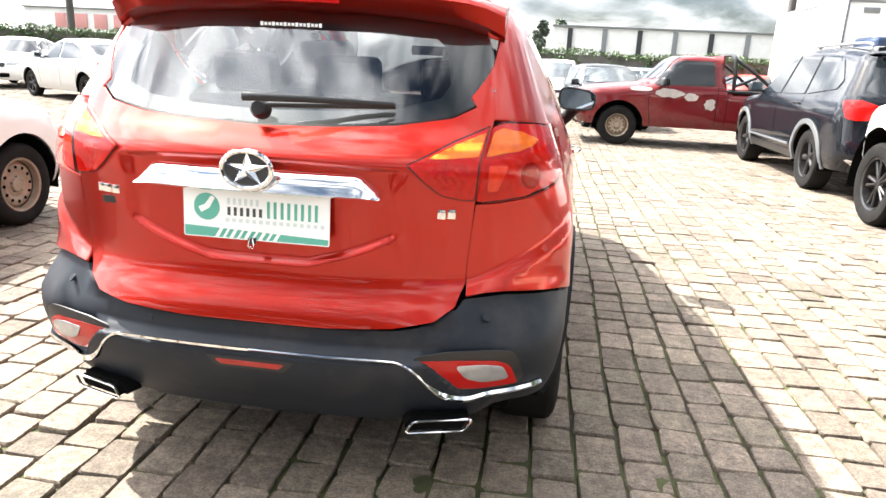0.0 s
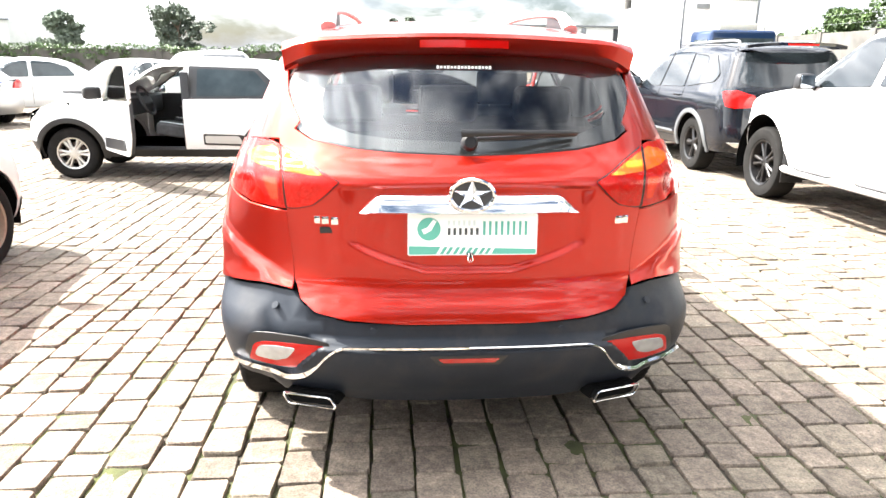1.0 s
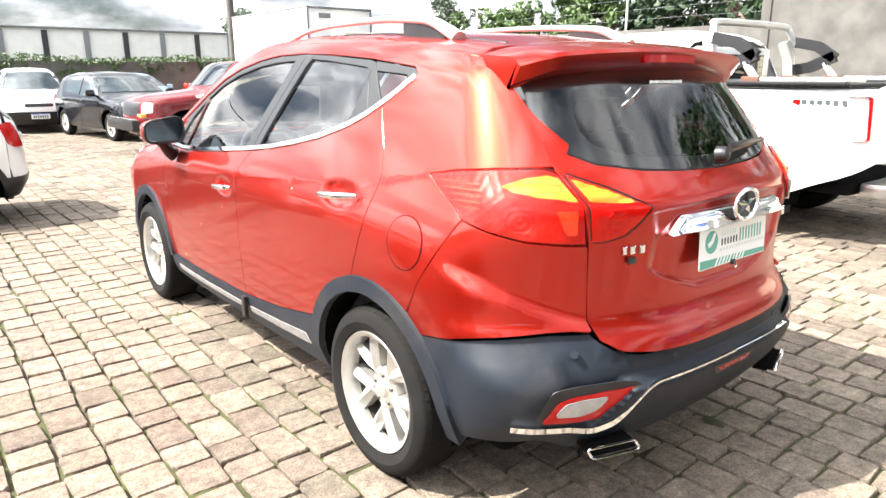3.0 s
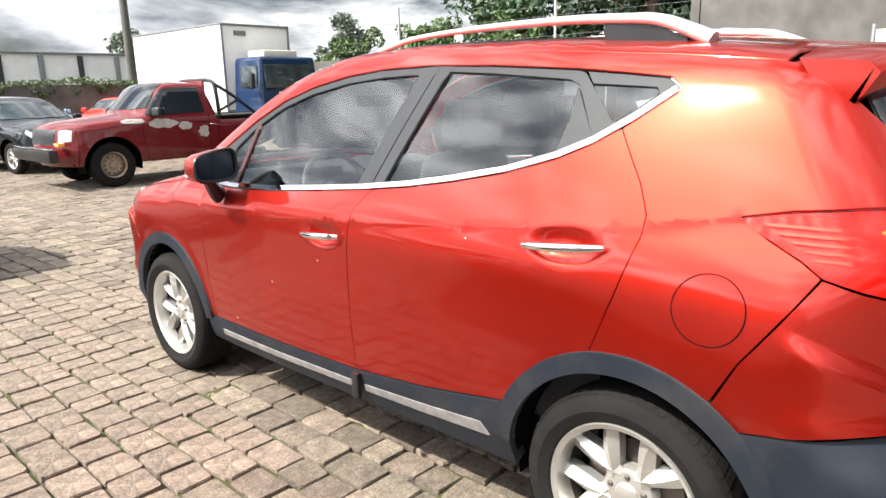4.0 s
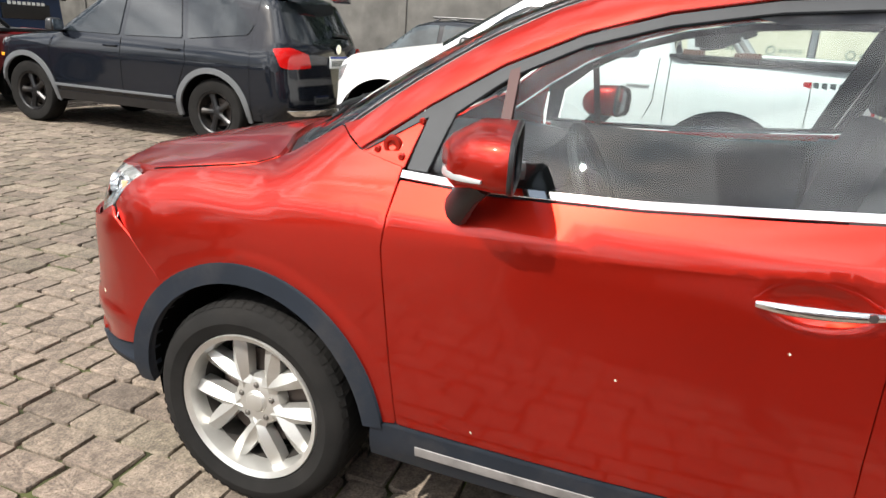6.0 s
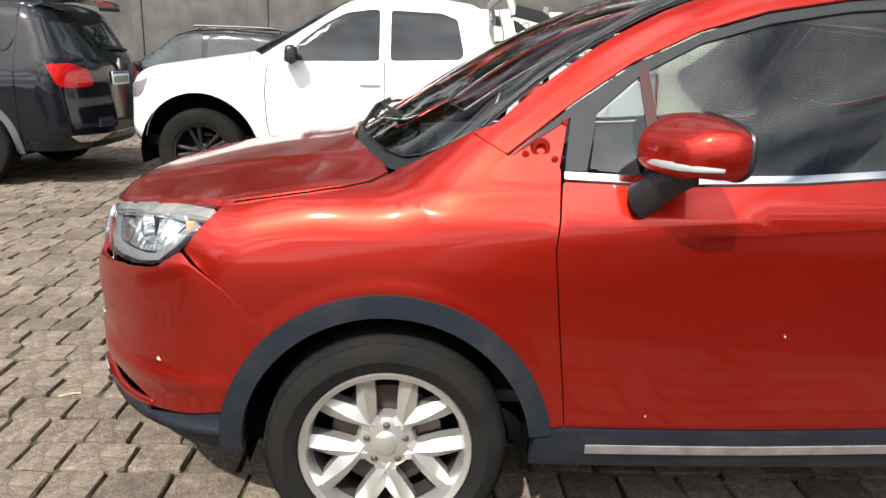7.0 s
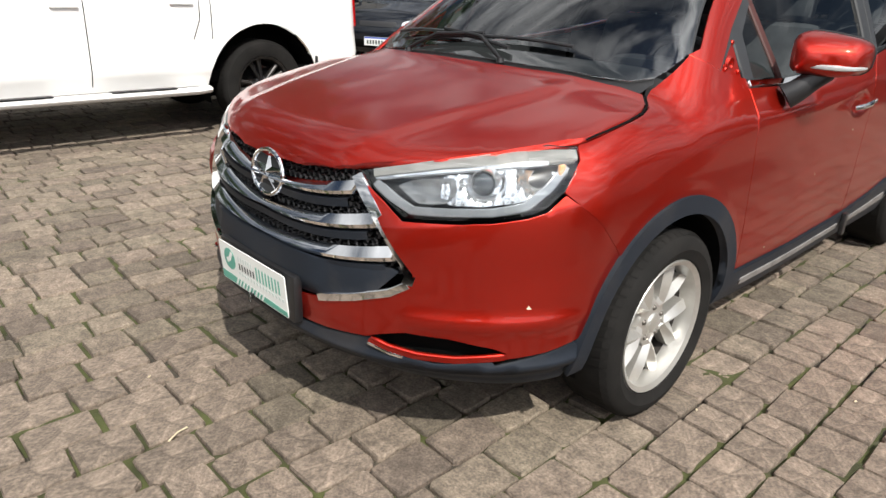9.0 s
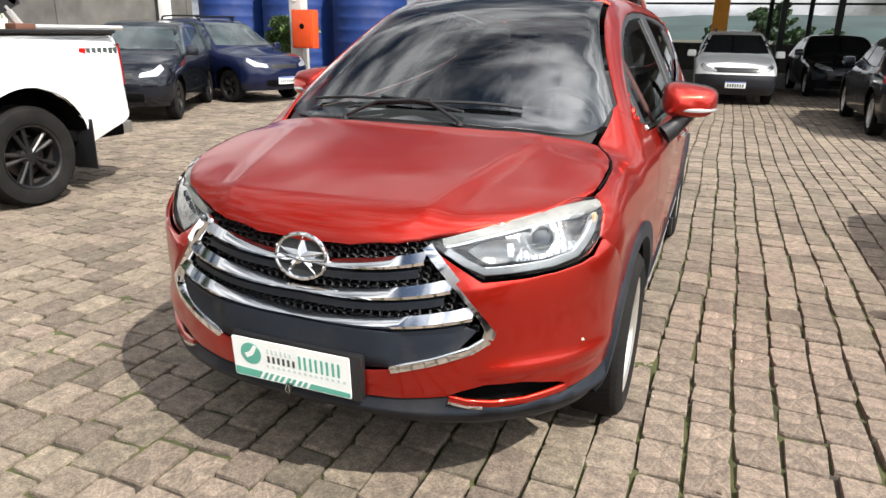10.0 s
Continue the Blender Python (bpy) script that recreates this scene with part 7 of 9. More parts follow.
# white double-cab pickup beside the crossover
def make_white_pickup():
    top = [(2.9, 0.92), (2.40, 1.06), (2.1, 1.14), (1.5, 1.24), (1.20, 1.29), (0.55, 1.66), (0.25, 1.79), (-0.1, 1.84), (-0.6, 1.84), (-0.92, 1.80), (-1.02, 1.72), (-1.08, 1.40), (-1.12, 1.375), (-2.2, 1.375), (-3.2, 1.385)]
    win = [[(0.80, 1.22), (0.62, 1.40), (0.42, 1.55), (0.24, 1.645), (0.02, 1.68), (-0.05, 1.68), (-0.05, 1.25)], [(-0.15, 1.255), (-0.15, 1.68), (-0.60, 1.67), (-0.74, 1.62), (-0.80, 1.32), (-0.76, 1.285)]]
    car, sh = vehicle("pickup_truck", "white double-cab pickup with black wheels and styling bar", "pickup truck", at(4.75, 1.58, 0), WHITE, 2.36, -2.80, 0.955, top, 1.20,
                      (1.547, -1.547, 0.388, 0.245, 0.27), win, (1.24, 0.28), None, zb=0.42, lead=1.04, tum=0.36, arch=0.53, style="ten", bed=(-1.04, 1.34), step=0.07,
                      seams=[[(0.92, 1.20), (0.95, 0.95), (0.94, 0.7), (0.90, 0.45)], [(-0.10, 1.24), (-0.10, 0.47)], [(-0.97, 1.30), (-0.96, 0.95), (-0.90, 0.80)], [(-1.06, 1.30), (-1.06, 0.80)]],
                      handles=[(0.03, 1.05), (-0.82, 1.08)], mirror=(0.72, 1.22),
                      head=[[("f", 0.52, 0.84), ("f", 0.72, 0.86), ("s", 2.05, 0.92), ("s", 2.0, 1.03), ("f", 0.70, 0.99), ("f", 0.54, 0.96)]],
                      tail=[[("r", 0.76, 0.88), ("r", 0.86, 0.88), ("s", -2.62, 0.88), ("s", -2.60, 1.22), ("r", 0.86, 1.22), ("r", 0.76, 1.22)]],
                      plate_f=(0, 0.56), grille=[(0.48, 0.84, 0.96, BLACKPL), (0.52, 0.56, 0.76, DARK)])
    # red and dark lettering on the bed side, as bars
    for i in range(7):
        q = sh.put("left", [(-2.10 - 0.060 * i, 1.172)])[0]
        box("side_print", q + np.array([-0.003, 0, 0]), (0.004, 0.040 if i else 0.06, 0.050), PLATEGREY if i else LAMPRED, car, 0, label="dark lettering bars" if i else "red mark")
    # running boards and mud flaps
    for s in (-1, 1):
        tube("side_step", [(s * 0.93, 1.02, 0.40), (s * 0.985, 0.90, 0.40), (s * 0.985, -0.88, 0.40), (s * 0.93, -1.0, 0.40)], ring(0.045, 10, 1.0, 0.7), mat_cache("white step tube", (0.7, 0.7, 0.69), 0.3, 0.1), car, "white side step")
        for y in (0.45, -0.45):
            box("step_pad", (s * 0.985, y, 0.434), (0.07, 0.50, 0.008), BLACKPL, car, 0.003)
        box("mud_flap", (s * 0.83, -2.06, 0.42), (0.26, 0.012, 0.42), BLACKPL, car, 0.004, label="black mud flap")
        box("mud_flap", (s * 0.83, 1.03, 0.40), (0.24, 0.012, 0.30), BLACKPL, car, 0.004)
        # styling bar: a bright foot, a dark folded arm, a bright diagonal
        tube("bar_leg", [(s * 0.80, -1.22, 1.35), (s * 0.78, -1.20, 1.55), (s * 0.72, -1.16, 1.72)], [(-0.035, -0.05), (0.035, -0.05), (0.035, 0.05), (-0.035, 0.05)], mat_cache("satin aluminium", (0.62, 0.62, 0.60), 0.38, 0.6, vary=0.05), car, "silver bar leg", up=(0, 1, 0))
        tube("bar_arm", [(s * 0.80, -1.24, 1.72), (s * 0.80, -1.48, 1.67), (s * 0.80, -1.66, 1.55)], [(-0.03, -0.05), (0.03, -0.05), (0.03, 0.05), (-0.03, 0.05)], BLACKPL, car, "dark bar arm")
        tube("bar_arm", [(s * 0.80, -1.66, 1.57), (s * 0.80, -1.42, 1.46), (s * 0.80, -1.22, 1.43)], [(-0.03, -0.055), (0.03, -0.055), (0.03, 0.055), (-0.03, 0.055)], BLACKPL, car, "dark bar arm")
        tube("bar_leg", [(s * 0.80, -1.56, 1.50), (s * 0.80, -1.68, 1.35)], ring(0.035, 8), mat_cache("satin aluminium", (0.62, 0.62, 0.60), 0.38, 0.6, vary=0.05), car, "silver bar leg")
        for y in (-1.22, -1.66):
            box("bar_foot", (s * 0.82, y, 1.355), (0.12, 0.16, 0.05), mat_cache("brown clamp", (0.12, 0.05, 0.03), 0.6), car, 0.008)
        tube("bed_side_rail", [(s * 0.86, -1.75, 1.355), (s * 0.86, -2.58, 1.355)], ring(0.02, 8), mat_cache("satin aluminium", (0.62, 0.62, 0.60), 0.38, 0.6, vary=0.05), car)
    tube("bar_hoop", spline([(-0.80, -1.24, 1.68), (-0.74, -1.20, 1.82), (-0.60, -1.18, 1.87), (0.60, -1.18, 1.87), (0.74, -1.20, 1.82), (0.80, -1.24, 1.68)], 5), ring(0.035, 10), mat_cache("satin aluminium", (0.62, 0.62, 0.60), 0.38, 0.6, vary=0.05), car, "silver roof hoop")
    panel("lower_skirt", sh, "front", sym([sh.face_pt("front", 0, 0.40), sh.face_pt("front", 0.6, 0.42), sh.face_pt("front", 0.55, 0.50), sh.face_pt("front", 0, 0.50)]), BLACKPL, car, off=0.01, gap=0)
    return car


make_white_pickup()


def make_black_suv():
    top = [(2.5, 0.86), (2.15, 0.98), (1.9, 1.05), (1.25, 1.13), (1.05, 1.15), (0.40, 1.58), (0.12, 1.70), (-0.4, 1.75), (-1.3, 1.74), (-1.9, 1.69), (-2.3, 1.60), (-2.7, 1.45)]
    win = [[(0.85, 1.12), (0.55, 1.40), (0.30, 1.55), (0.05, 1.62), (-0.10, 1.62), (-0.10, 1.12)], [(-0.18, 1.12), (-0.18, 1.62), (-0.85, 1.61), (-0.98, 1.14)], [(-1.06, 1.14), (-0.95, 1.60), (-1.55, 1.57), (-1.85, 1.32), (-1.80, 1.22)]]
    car, sh = vehicle("sport_utility_car", "black sport utility car with grey flares and roof rails", "car", at(4.87, 6.62, 0), BLACK, 2.20, -2.45, 0.945, top, 1.08,
                      (1.37, -1.37, 0.37, 0.225, 0.24), win, (1.07, 0.15), ("hatch", 1.16, 1.60, -2.12), zb=0.33, lead=0.98, roof_end=-2.12, arch=0.44, style="five", clad=0.10, rails=mat_cache("grey rail", (0.3, 0.3, 0.3), 0.4, 0.6), flare=mat_cache("grey flare", (0.10, 0.105, 0.11), 0.45),
                      seams=[[(0.92, 1.05), (0.95, 0.8), (0.85, 0.40)], [(-0.14, 1.10), (-0.14, 0.40)], [(-1.02, 1.12), (-1.05, 0.9), (-0.92, 0.60)]], handles=[(0.0, 1.0), (-0.88, 1.02)], mirror=(0.78, 1.12),
                      head=[[("f", 0.45, 0.80), ("f", 0.68, 0.84), ("s", 1.90, 0.90), ("s", 1.86, 0.98), ("f", 0.66, 0.94), ("f", 0.46, 0.90)]],
                      tail=[[("r", 0.52, 0.92), ("r", 0.76, 0.90), ("s", -2.20, 0.92), ("s", -2.12, 1.10), ("r", 0.74, 1.12), ("r", 0.55, 1.06)]], plate_r=(0, 0.98), grille=[(0.4, 0.80, 0.92, CHROME)])
    vs = [(-0.62, -2.12, 1.66), (-0.3, -2.22, 1.69), (0.3, -2.22, 1.69), (0.62, -2.12, 1.66)]
    tube("spoiler", spline(vs, 5), [(-0.10, -0.02), (0.10, -0.02), (0.10, 0.02), (-0.10, 0.03)], BLACK, car, "black roof spoiler")
    tube("brake_light", [(-0.2, -2.325, 1.685), (0.2, -2.325, 1.685)], [(-0.01, -0.012), (0.01, -0.012), (0.01, 0.012), (-0.01, 0.012)], LAMPRED, car)
    tube("rear_wiper", [(0.05, -2.36, 1.28), (0.42, -2.33, 1.25)], ring(0.016, 8), BLACKPL, car)
    lathe("badge", [(0, 0.008), (0.05, 0.006), (0.055, 0.0)], CHROME, car, 24, Matrix.Translation((0, -2.42, 1.12)) @ Matrix.Rotation(radians(90), 4, "X"), "bright round badge")
    for s in (-1, 1):
        q = sh.put("left" if s < 0 else "right", [(1.78, 0.78)])[0]
        box("side_repeater", q, (0.012, 0.07, 0.04), LAMPAMBER, car, 0.004, label="amber side light")
        box("lower_strip", (s * 0.955, -0.0, 0.50), (0.02, 1.75, 0.03), mat_cache("grey flare", (0.10, 0.105, 0.11), 0.45), car, 0.005)
    panel("tail_bumper", sh, "rear", sym([sh.face_pt("rear", 0, 0.40), sh.face_pt("rear", 0.7, 0.41), sh.face_pt("rear", 0.8, 0.47), sh.face_pt("rear", 0, 0.47)]), CHROME, car, off=0.012, gap=0)
    return car


make_black_suv()


def make_red_pickup():
    top = [(2.6, 0.85), (2.22, 0.96), (1.9, 1.05), (1.15, 1.13), (1.0, 1.15), (0.60, 1.55), (0.42, 1.63), (0.1, 1.655), (-0.2, 1.645), (-0.34, 1.58), (-0.40, 1.13), (-0.46, 1.08), (-2.6, 1.08)]
    win = [[(0.84, 1.11), (0.64, 1.36), (0.48, 1.51), (0.34, 1.54), (-0.16, 1.54), (-0.20, 1.12)]]
    car, sh = vehicle("old_pickup_truck", "faded maroon pickup with filler patches and roll bar", "pickup truck", at(3.50, 9.98, 90), MAROON, 2.24, -2.55, 0.86, top, 1.10,
                      (1.42, -1.41, 0.352, 0.20, 0.22), win, (1.02, 0.45), None, zb=0.36, lead=0.96, arch=0.45, style="steel", bed=(-0.36, 1.06), tum=0.34,
                      seams=[[(0.90, 1.08), (0.92, 0.8), (0.86, 0.40)], [(-0.26, 1.10), (-0.26, 0.45)], [(-0.43, 1.06), (-0.43, 0.45)]], handles=[(-0.10, 0.98)], mirror=(0.72, 1.10),
                      head=[[("f", 0.56, 0.74), ("f", 0.74, 0.76), ("s", 1.98, 0.80), ("s", 1.96, 0.92), ("f", 0.70, 0.92), ("f", 0.56, 0.92)]],
                      tail=[[("r", 0.72, 0.62), ("r", 0.80, 0.62), ("r", 0.80, 0.98), ("r", 0.72, 0.98)]], plate_f=(0, 0.56), grille=[(0.48, 0.70, 0.94, BLACKPL)])
    # bare filler patches, each with its own ragged edge
    rng = random.Random(4)
    for cy, cz, ry, rz in ((0.58, 0.97, 0.28, 0.09), (0.18, 0.91, 0.13, 0.08), (-0.14, 0.80, 0.10, 0.11), (1.05, 1.02, 0.22, 0.045)):
        o = [(cy + ry * math.cos(a) * rng.uniform(0.75, 1.1), cz + rz * math.sin(a) * rng.uniform(0.7, 1.1)) for a in np.linspace(0, 2 * math.pi, 17)[:-1]]
        panel("filler_patch", sh, "left", o, PRIMER, car, off=0.0025, thick=0.002, gap=0, step=0.06, label="pale filler patch")
    box("front_bumper", (0, 2.30, 0.55), (1.66, 0.14, 0.20), BLACKPL, car, 0.04, label="black front bumper")
    box("bumper_edge", (0, 2.33, 0.66), (1.60, 0.10, 0.02), CHROME, car, 0.006)
    box("turn_lamp", (-0.70, 2.16, 0.72), (0.20, 0.10, 0.06), LAMPAMBER, car, 0.02)
    for s in (-1, 1):
        tube("roll_bar", spline([(s * 0.72, -0.54, 1.05), (s * 0.70, -0.52, 1.48), (s * 0.62, -0.51, 1.63), (s * 0.40, -0.50, 1.67), (0, -0.50, 1.67)], 5), ring(0.035, 8), BLACKPL, car, "black roll bar")
        tube("roll_bar_brace", spline([(s * 0.66, -0.52, 1.60), (s * 0.72, -0.85, 1.38), (s * 0.74, -1.25, 1.07)], 5), ring(0.03, 8), BLACKPL, car, "black brace")
        tube("roll_bar_brace", [(s * 0.72, -0.54, 1.13), (s * 0.73, -0.90, 1.30)], ring(0.025, 8), BLACKPL, car)
    return car


make_red_pickup()


def make_open_hatch():
    H = 1.46
    car, sh = hatch("hatchback", "white small hatchback with black cladding and open door", at(-2.86, 5.16, 90), WHITE, L=3.70, H=H, hw=0.79, style="sixgrey",
                    wheels=(1.21, -1.21, 0.305, 0.185, 0.17), zb=0.27, clad=0.09, lead=0.92, flare=BLACKPL, bumper=(0.46, BLACKPL),
                    skip_left=(0.80, -0.14, 0.36, 1.34), seams=[], handles=[(-0.95, 0.92)], group="")
    glassp = [(-0.30, 0.99), (-0.30, 1.31), (-0.98, 1.29), (-1.14, 1.12), (-1.05, 1.0)]
    panel("window_surround", sh, "left", [(-0.20, 0.96), (-0.20, 1.345), (-1.02, 1.325), (-1.24, 1.12), (-1.08, 0.97)], BLACKPL, car, off=0.003, thick=0.004, gap=0)
    panel("side_window", sh, "left", glassp, CLEARISH, car, off=0.007, thick=0.004, gap=0, r=0.02)
    panel("side_moulding", sh, "left", [(-0.36, 0.42), (-0.36, 0.55), (-0.80, 0.54), (-0.98, 0.50), (-0.96, 0.40)], BLACKPL, car, off=0.008, thick=0.012, gap=0, r=0.02)
    panel("moulding_insert", sh, "left", [(-0.38, 0.44), (-0.38, 0.53), (-0.78, 0.525), (-0.84, 0.43)], SILVER, car, off=0.011, thick=0.006, gap=0, r=0.02)
    # inside, seen through the doorway
    box("cabin_floor", (0, 0.1, 0.36), (1.3, 2.0, 0.04), TRIMIN, car, 0.01)
    for x in (-0.34, 0.34):
        box("seat_cushion", (x, 0.02, 0.56), (0.46, 0.50, 0.16), FABRIC, car, 0.05, Matrix.Rotation(radians(8), 3, "X"), "black seat", 3)
        box("seat_stripe", (x - 0.12, 0.04, 0.647), (0.05, 0.40, 0.006), PLATEWHITE, car, 0.002, Matrix.Rotation(radians(8), 3, "X"))
        box("seat_back", (x, -0.32, 0.88), (0.44, 0.15, 0.62), FABRIC, car, 0.05, Matrix.Rotation(radians(12), 3, "X"), "black seat back", 3)
    box("dashboard", (0, 0.70, 0.86), (1.30, 0.36, 0.24), TRIMIN, car, 0.06, None, "black dashboard", 3)
    c = Matrix.Translation((-0.34, 0.42, 0.92)) @ Matrix.Rotation(radians(66), 4, "X")
    tube("steering_wheel", [c @ Vector((0.18 * math.cos(a), 0.18 * math.sin(a), 0)) for a in np.linspace(0, 2 * math.pi, 29)[:-1]], ring(0.018, 8), TRIMIN, car, "black steering wheel", closed=True, up=tuple((c.to_3x3() @ Vector((0, 0, 1)))))
    box("steering_boss", tuple(c.translation), (0.30, 0.05, 0.10), TRIMIN, car, 0.02, Matrix.Rotation(radians(-20), 3, "X"))
    box("far_door_card", (0.70, 0.2, 0.70), (0.04, 1.0, 0.55), TRIMIN, car, 0.02)
    box("far_door_handle", (0.675, 0.25, 0.78), (0.02, 0.14, 0.03), CHROME, car, 0.008)
    box("door_pillar", (-0.72, -0.17, 0.80), (0.05, 0.10, 0.95), TRIMIN, car, 0.02)
    # the open door, hinged at its front edge
    hinge = Matrix.Translation((-0.775, 0.78, 0)) @ Matrix.Rotation(radians(-53), 4, "Z")
    d = new("open_door")
    d.empty_display_size = 0.1
    d.parent = car
    d.matrix_local = hinge
    o = [(-0.02, 0.36), (-0.02, 0.96), (-0.34, 1.24), (-0.62, 1.36), (-0.96, 1.36), (-1.00, 0.95), (-1.00, 0.55), (-0.90, 0.36)]
    m = Matrix(((0, 0, 1, -0.03), (1, 0, 0, 0), (0, 1, 0, 0), (0, 0, 0, 1)))
    skin = [(-0.02, 0.36), (-0.02, 0.93), (-1.00, 0.95), (-1.00, 0.55), (-0.90, 0.36)]
    prism("door_skin", fillet_xy(skin, 0.04), 0.02, m, WHITE, d, 0.006, "white door skin")
    prism("door_card", fillet_xy([(a * 0.94 - 0.03, b + 0.02) for a, b in skin], 0.05), 0.05, m @ Matrix.Translation((0, 0, 0.02)), TRIMIN, d, 0.012, "black door card")
    P = [m @ Vector((a, b, 0.03)) for a, b in fillet_xy([(-0.03, 0.95), (-0.34, 1.24), (-0.62, 1.36), (-0.96, 1.36), (-0.985, 0.95)], 0.05)]
    tube("door_frame", P[3:] + P[:0], ring(0.022, 8), WHITE, d, "white window frame")
    prism("door_glass", [(-0.06, 0.96), (-0.35, 1.225), (-0.62, 1.34), (-0.95, 1.34), (-0.97, 0.96)], 0.004, m @ Matrix.Translation((0, 0, 0.03)), GLASS, d)
    prism("door_moulding", fillet_xy([(-0.10, 0.40), (-0.10, 0.52), (-0.80, 0.54), (-0.84, 0.42)], 0.02), 0.012, m @ Matrix.Translation((0, 0, -0.012)), BLACKPL, d)
    box("door_mirror", (-0.13, -0.08, 1.03), (0.20, 0.12, 0.15), BLACKPL, d, 0.045, None, "grey door mirror", 3)
    return car


make_open_hatch()

# cars standing about the yard
hatch("white_hatchback", "white hatchback with black steel wheels beside the crossover", at(-3.75, -0.57, 0), WHITE, glass=CLEARISH, style="steel", bumper=(0.42, BLACKPL))
sedan("silver_sedan", "silver sedan parked with its tail to the yard", at(-10.55, 12.3, 62), SILVER, style="five")
sedan("white_sedan", "white sedan parked in the outer row", at(-9.9, 14.9, 118), WHITE, glass=CLEARISH)
hatch("white_hatchback", "white hatchback parked in the outer row", at(-7.0, 14.6, 160), WHITE, glass=CLEARISH)
hatch("white_van_car", "white high-roofed car in the outer row", at(-6.6, 19.4, 150), WHITE, H=1.75, L=4.3)
hatch("white_hatchback", "white hatchback by the perimeter wall", at(-12.5, 18.6, 170), WHITE, glass=CLEARISH)
sedan("white_sedan", "white sedan by the perimeter wall", at(-15.5, 16.0, 200), WHITE)
hatch("white_crossover", "white crossover with dark bumper facing the yard", at(1.0, 18.2, 176), WHITE, glass=CLEARISH, bumper=(0.52, BLACKPL), H=1.58, L=4.2)
hatch("white_hatchback", "white hatchback facing the yard by the wall", at(-0.9, 20.6, 185), WHITE, glass=CLEARISH)
hatch("white_hatchback", "white hatchback facing the yard by the wall", at(3.3, 20.8, 178), WHITE, glass=CLEARISH)
hatch("white_people_carrier", "white people carrier behind the small hatchback", at(-4.2, 13.0, 200), WHITE, H=1.68, L=4.4, rails=BLACKPL)
hatch("dark_hatchback", "black hatchback with dark bumper facing the yard", at(2.2, 14.2, 190), BLACK, glass=CLEARISH)
hatch("grey_blue_hatchback", "grey blue hatchback facing the yard", at(4.3, 20.9, 200), GREYBLUE, glass=CLEARISH)
hatch("damaged_car", "bright red damaged car by the wall", at(7.6, 22.0, 128), CRASHED, glass=CLEARISH, H=1.42, L=3.6)
sedan("dark_sedan", "dark green sedan behind the white pickup", at(9.0, 8.6, 12), BLACK)
hatch("black_people_carrier", "black people carrier with roof rails behind the pickup", at(9.3, 4.6, 0), BLACK, H=1.62, L=4.2, rails=BLACKPL, glass=CLEARISH)
hatch("black_hatchback", "black hatchback with clear lamps facing the yard", at(8.0, -5.35, 30), BLACK, glass=CLEARISH, style="five", L=3.9)
hatch("navy_hatchback", "navy blue hatchback with dark wheels facing the yard", at(8.75, -8.1, 76), NAVY, glass=CLEARISH, style="ten", L=4.1, H=1.56, rails=BLACKPL)
hatch("white_compact_pickup", "white compact pickup with dark bumper under the carport", at(-1.15, -14.1, 3), WHITE, bumper=(0.62, mat_cache("blue black bumper", (0.006, 0.007, 0.011), 0.5)), H=1.52, L=4.3, style="steel", rails=BLACKPL, grille=[(0.44, 0.66, 0.76, BLACKPL), (0.42, 0.32, 0.44, DARK)])
hatch("white_car", "white car with an open door under the carport", at(1.8, -16.5, 20), WHITE)
sedan("black_sedan", "black sedan at the edge of the carport", at(-3.95, -9.6, 180), BLACK)
sedan("black_sedan", "black sedan under the carport", at(-3.6, -17.0, 4), BLACK)
hatch("dark_car", "black car standing in the carport shade", at(-6.4, -17.2, -6), BLACK)


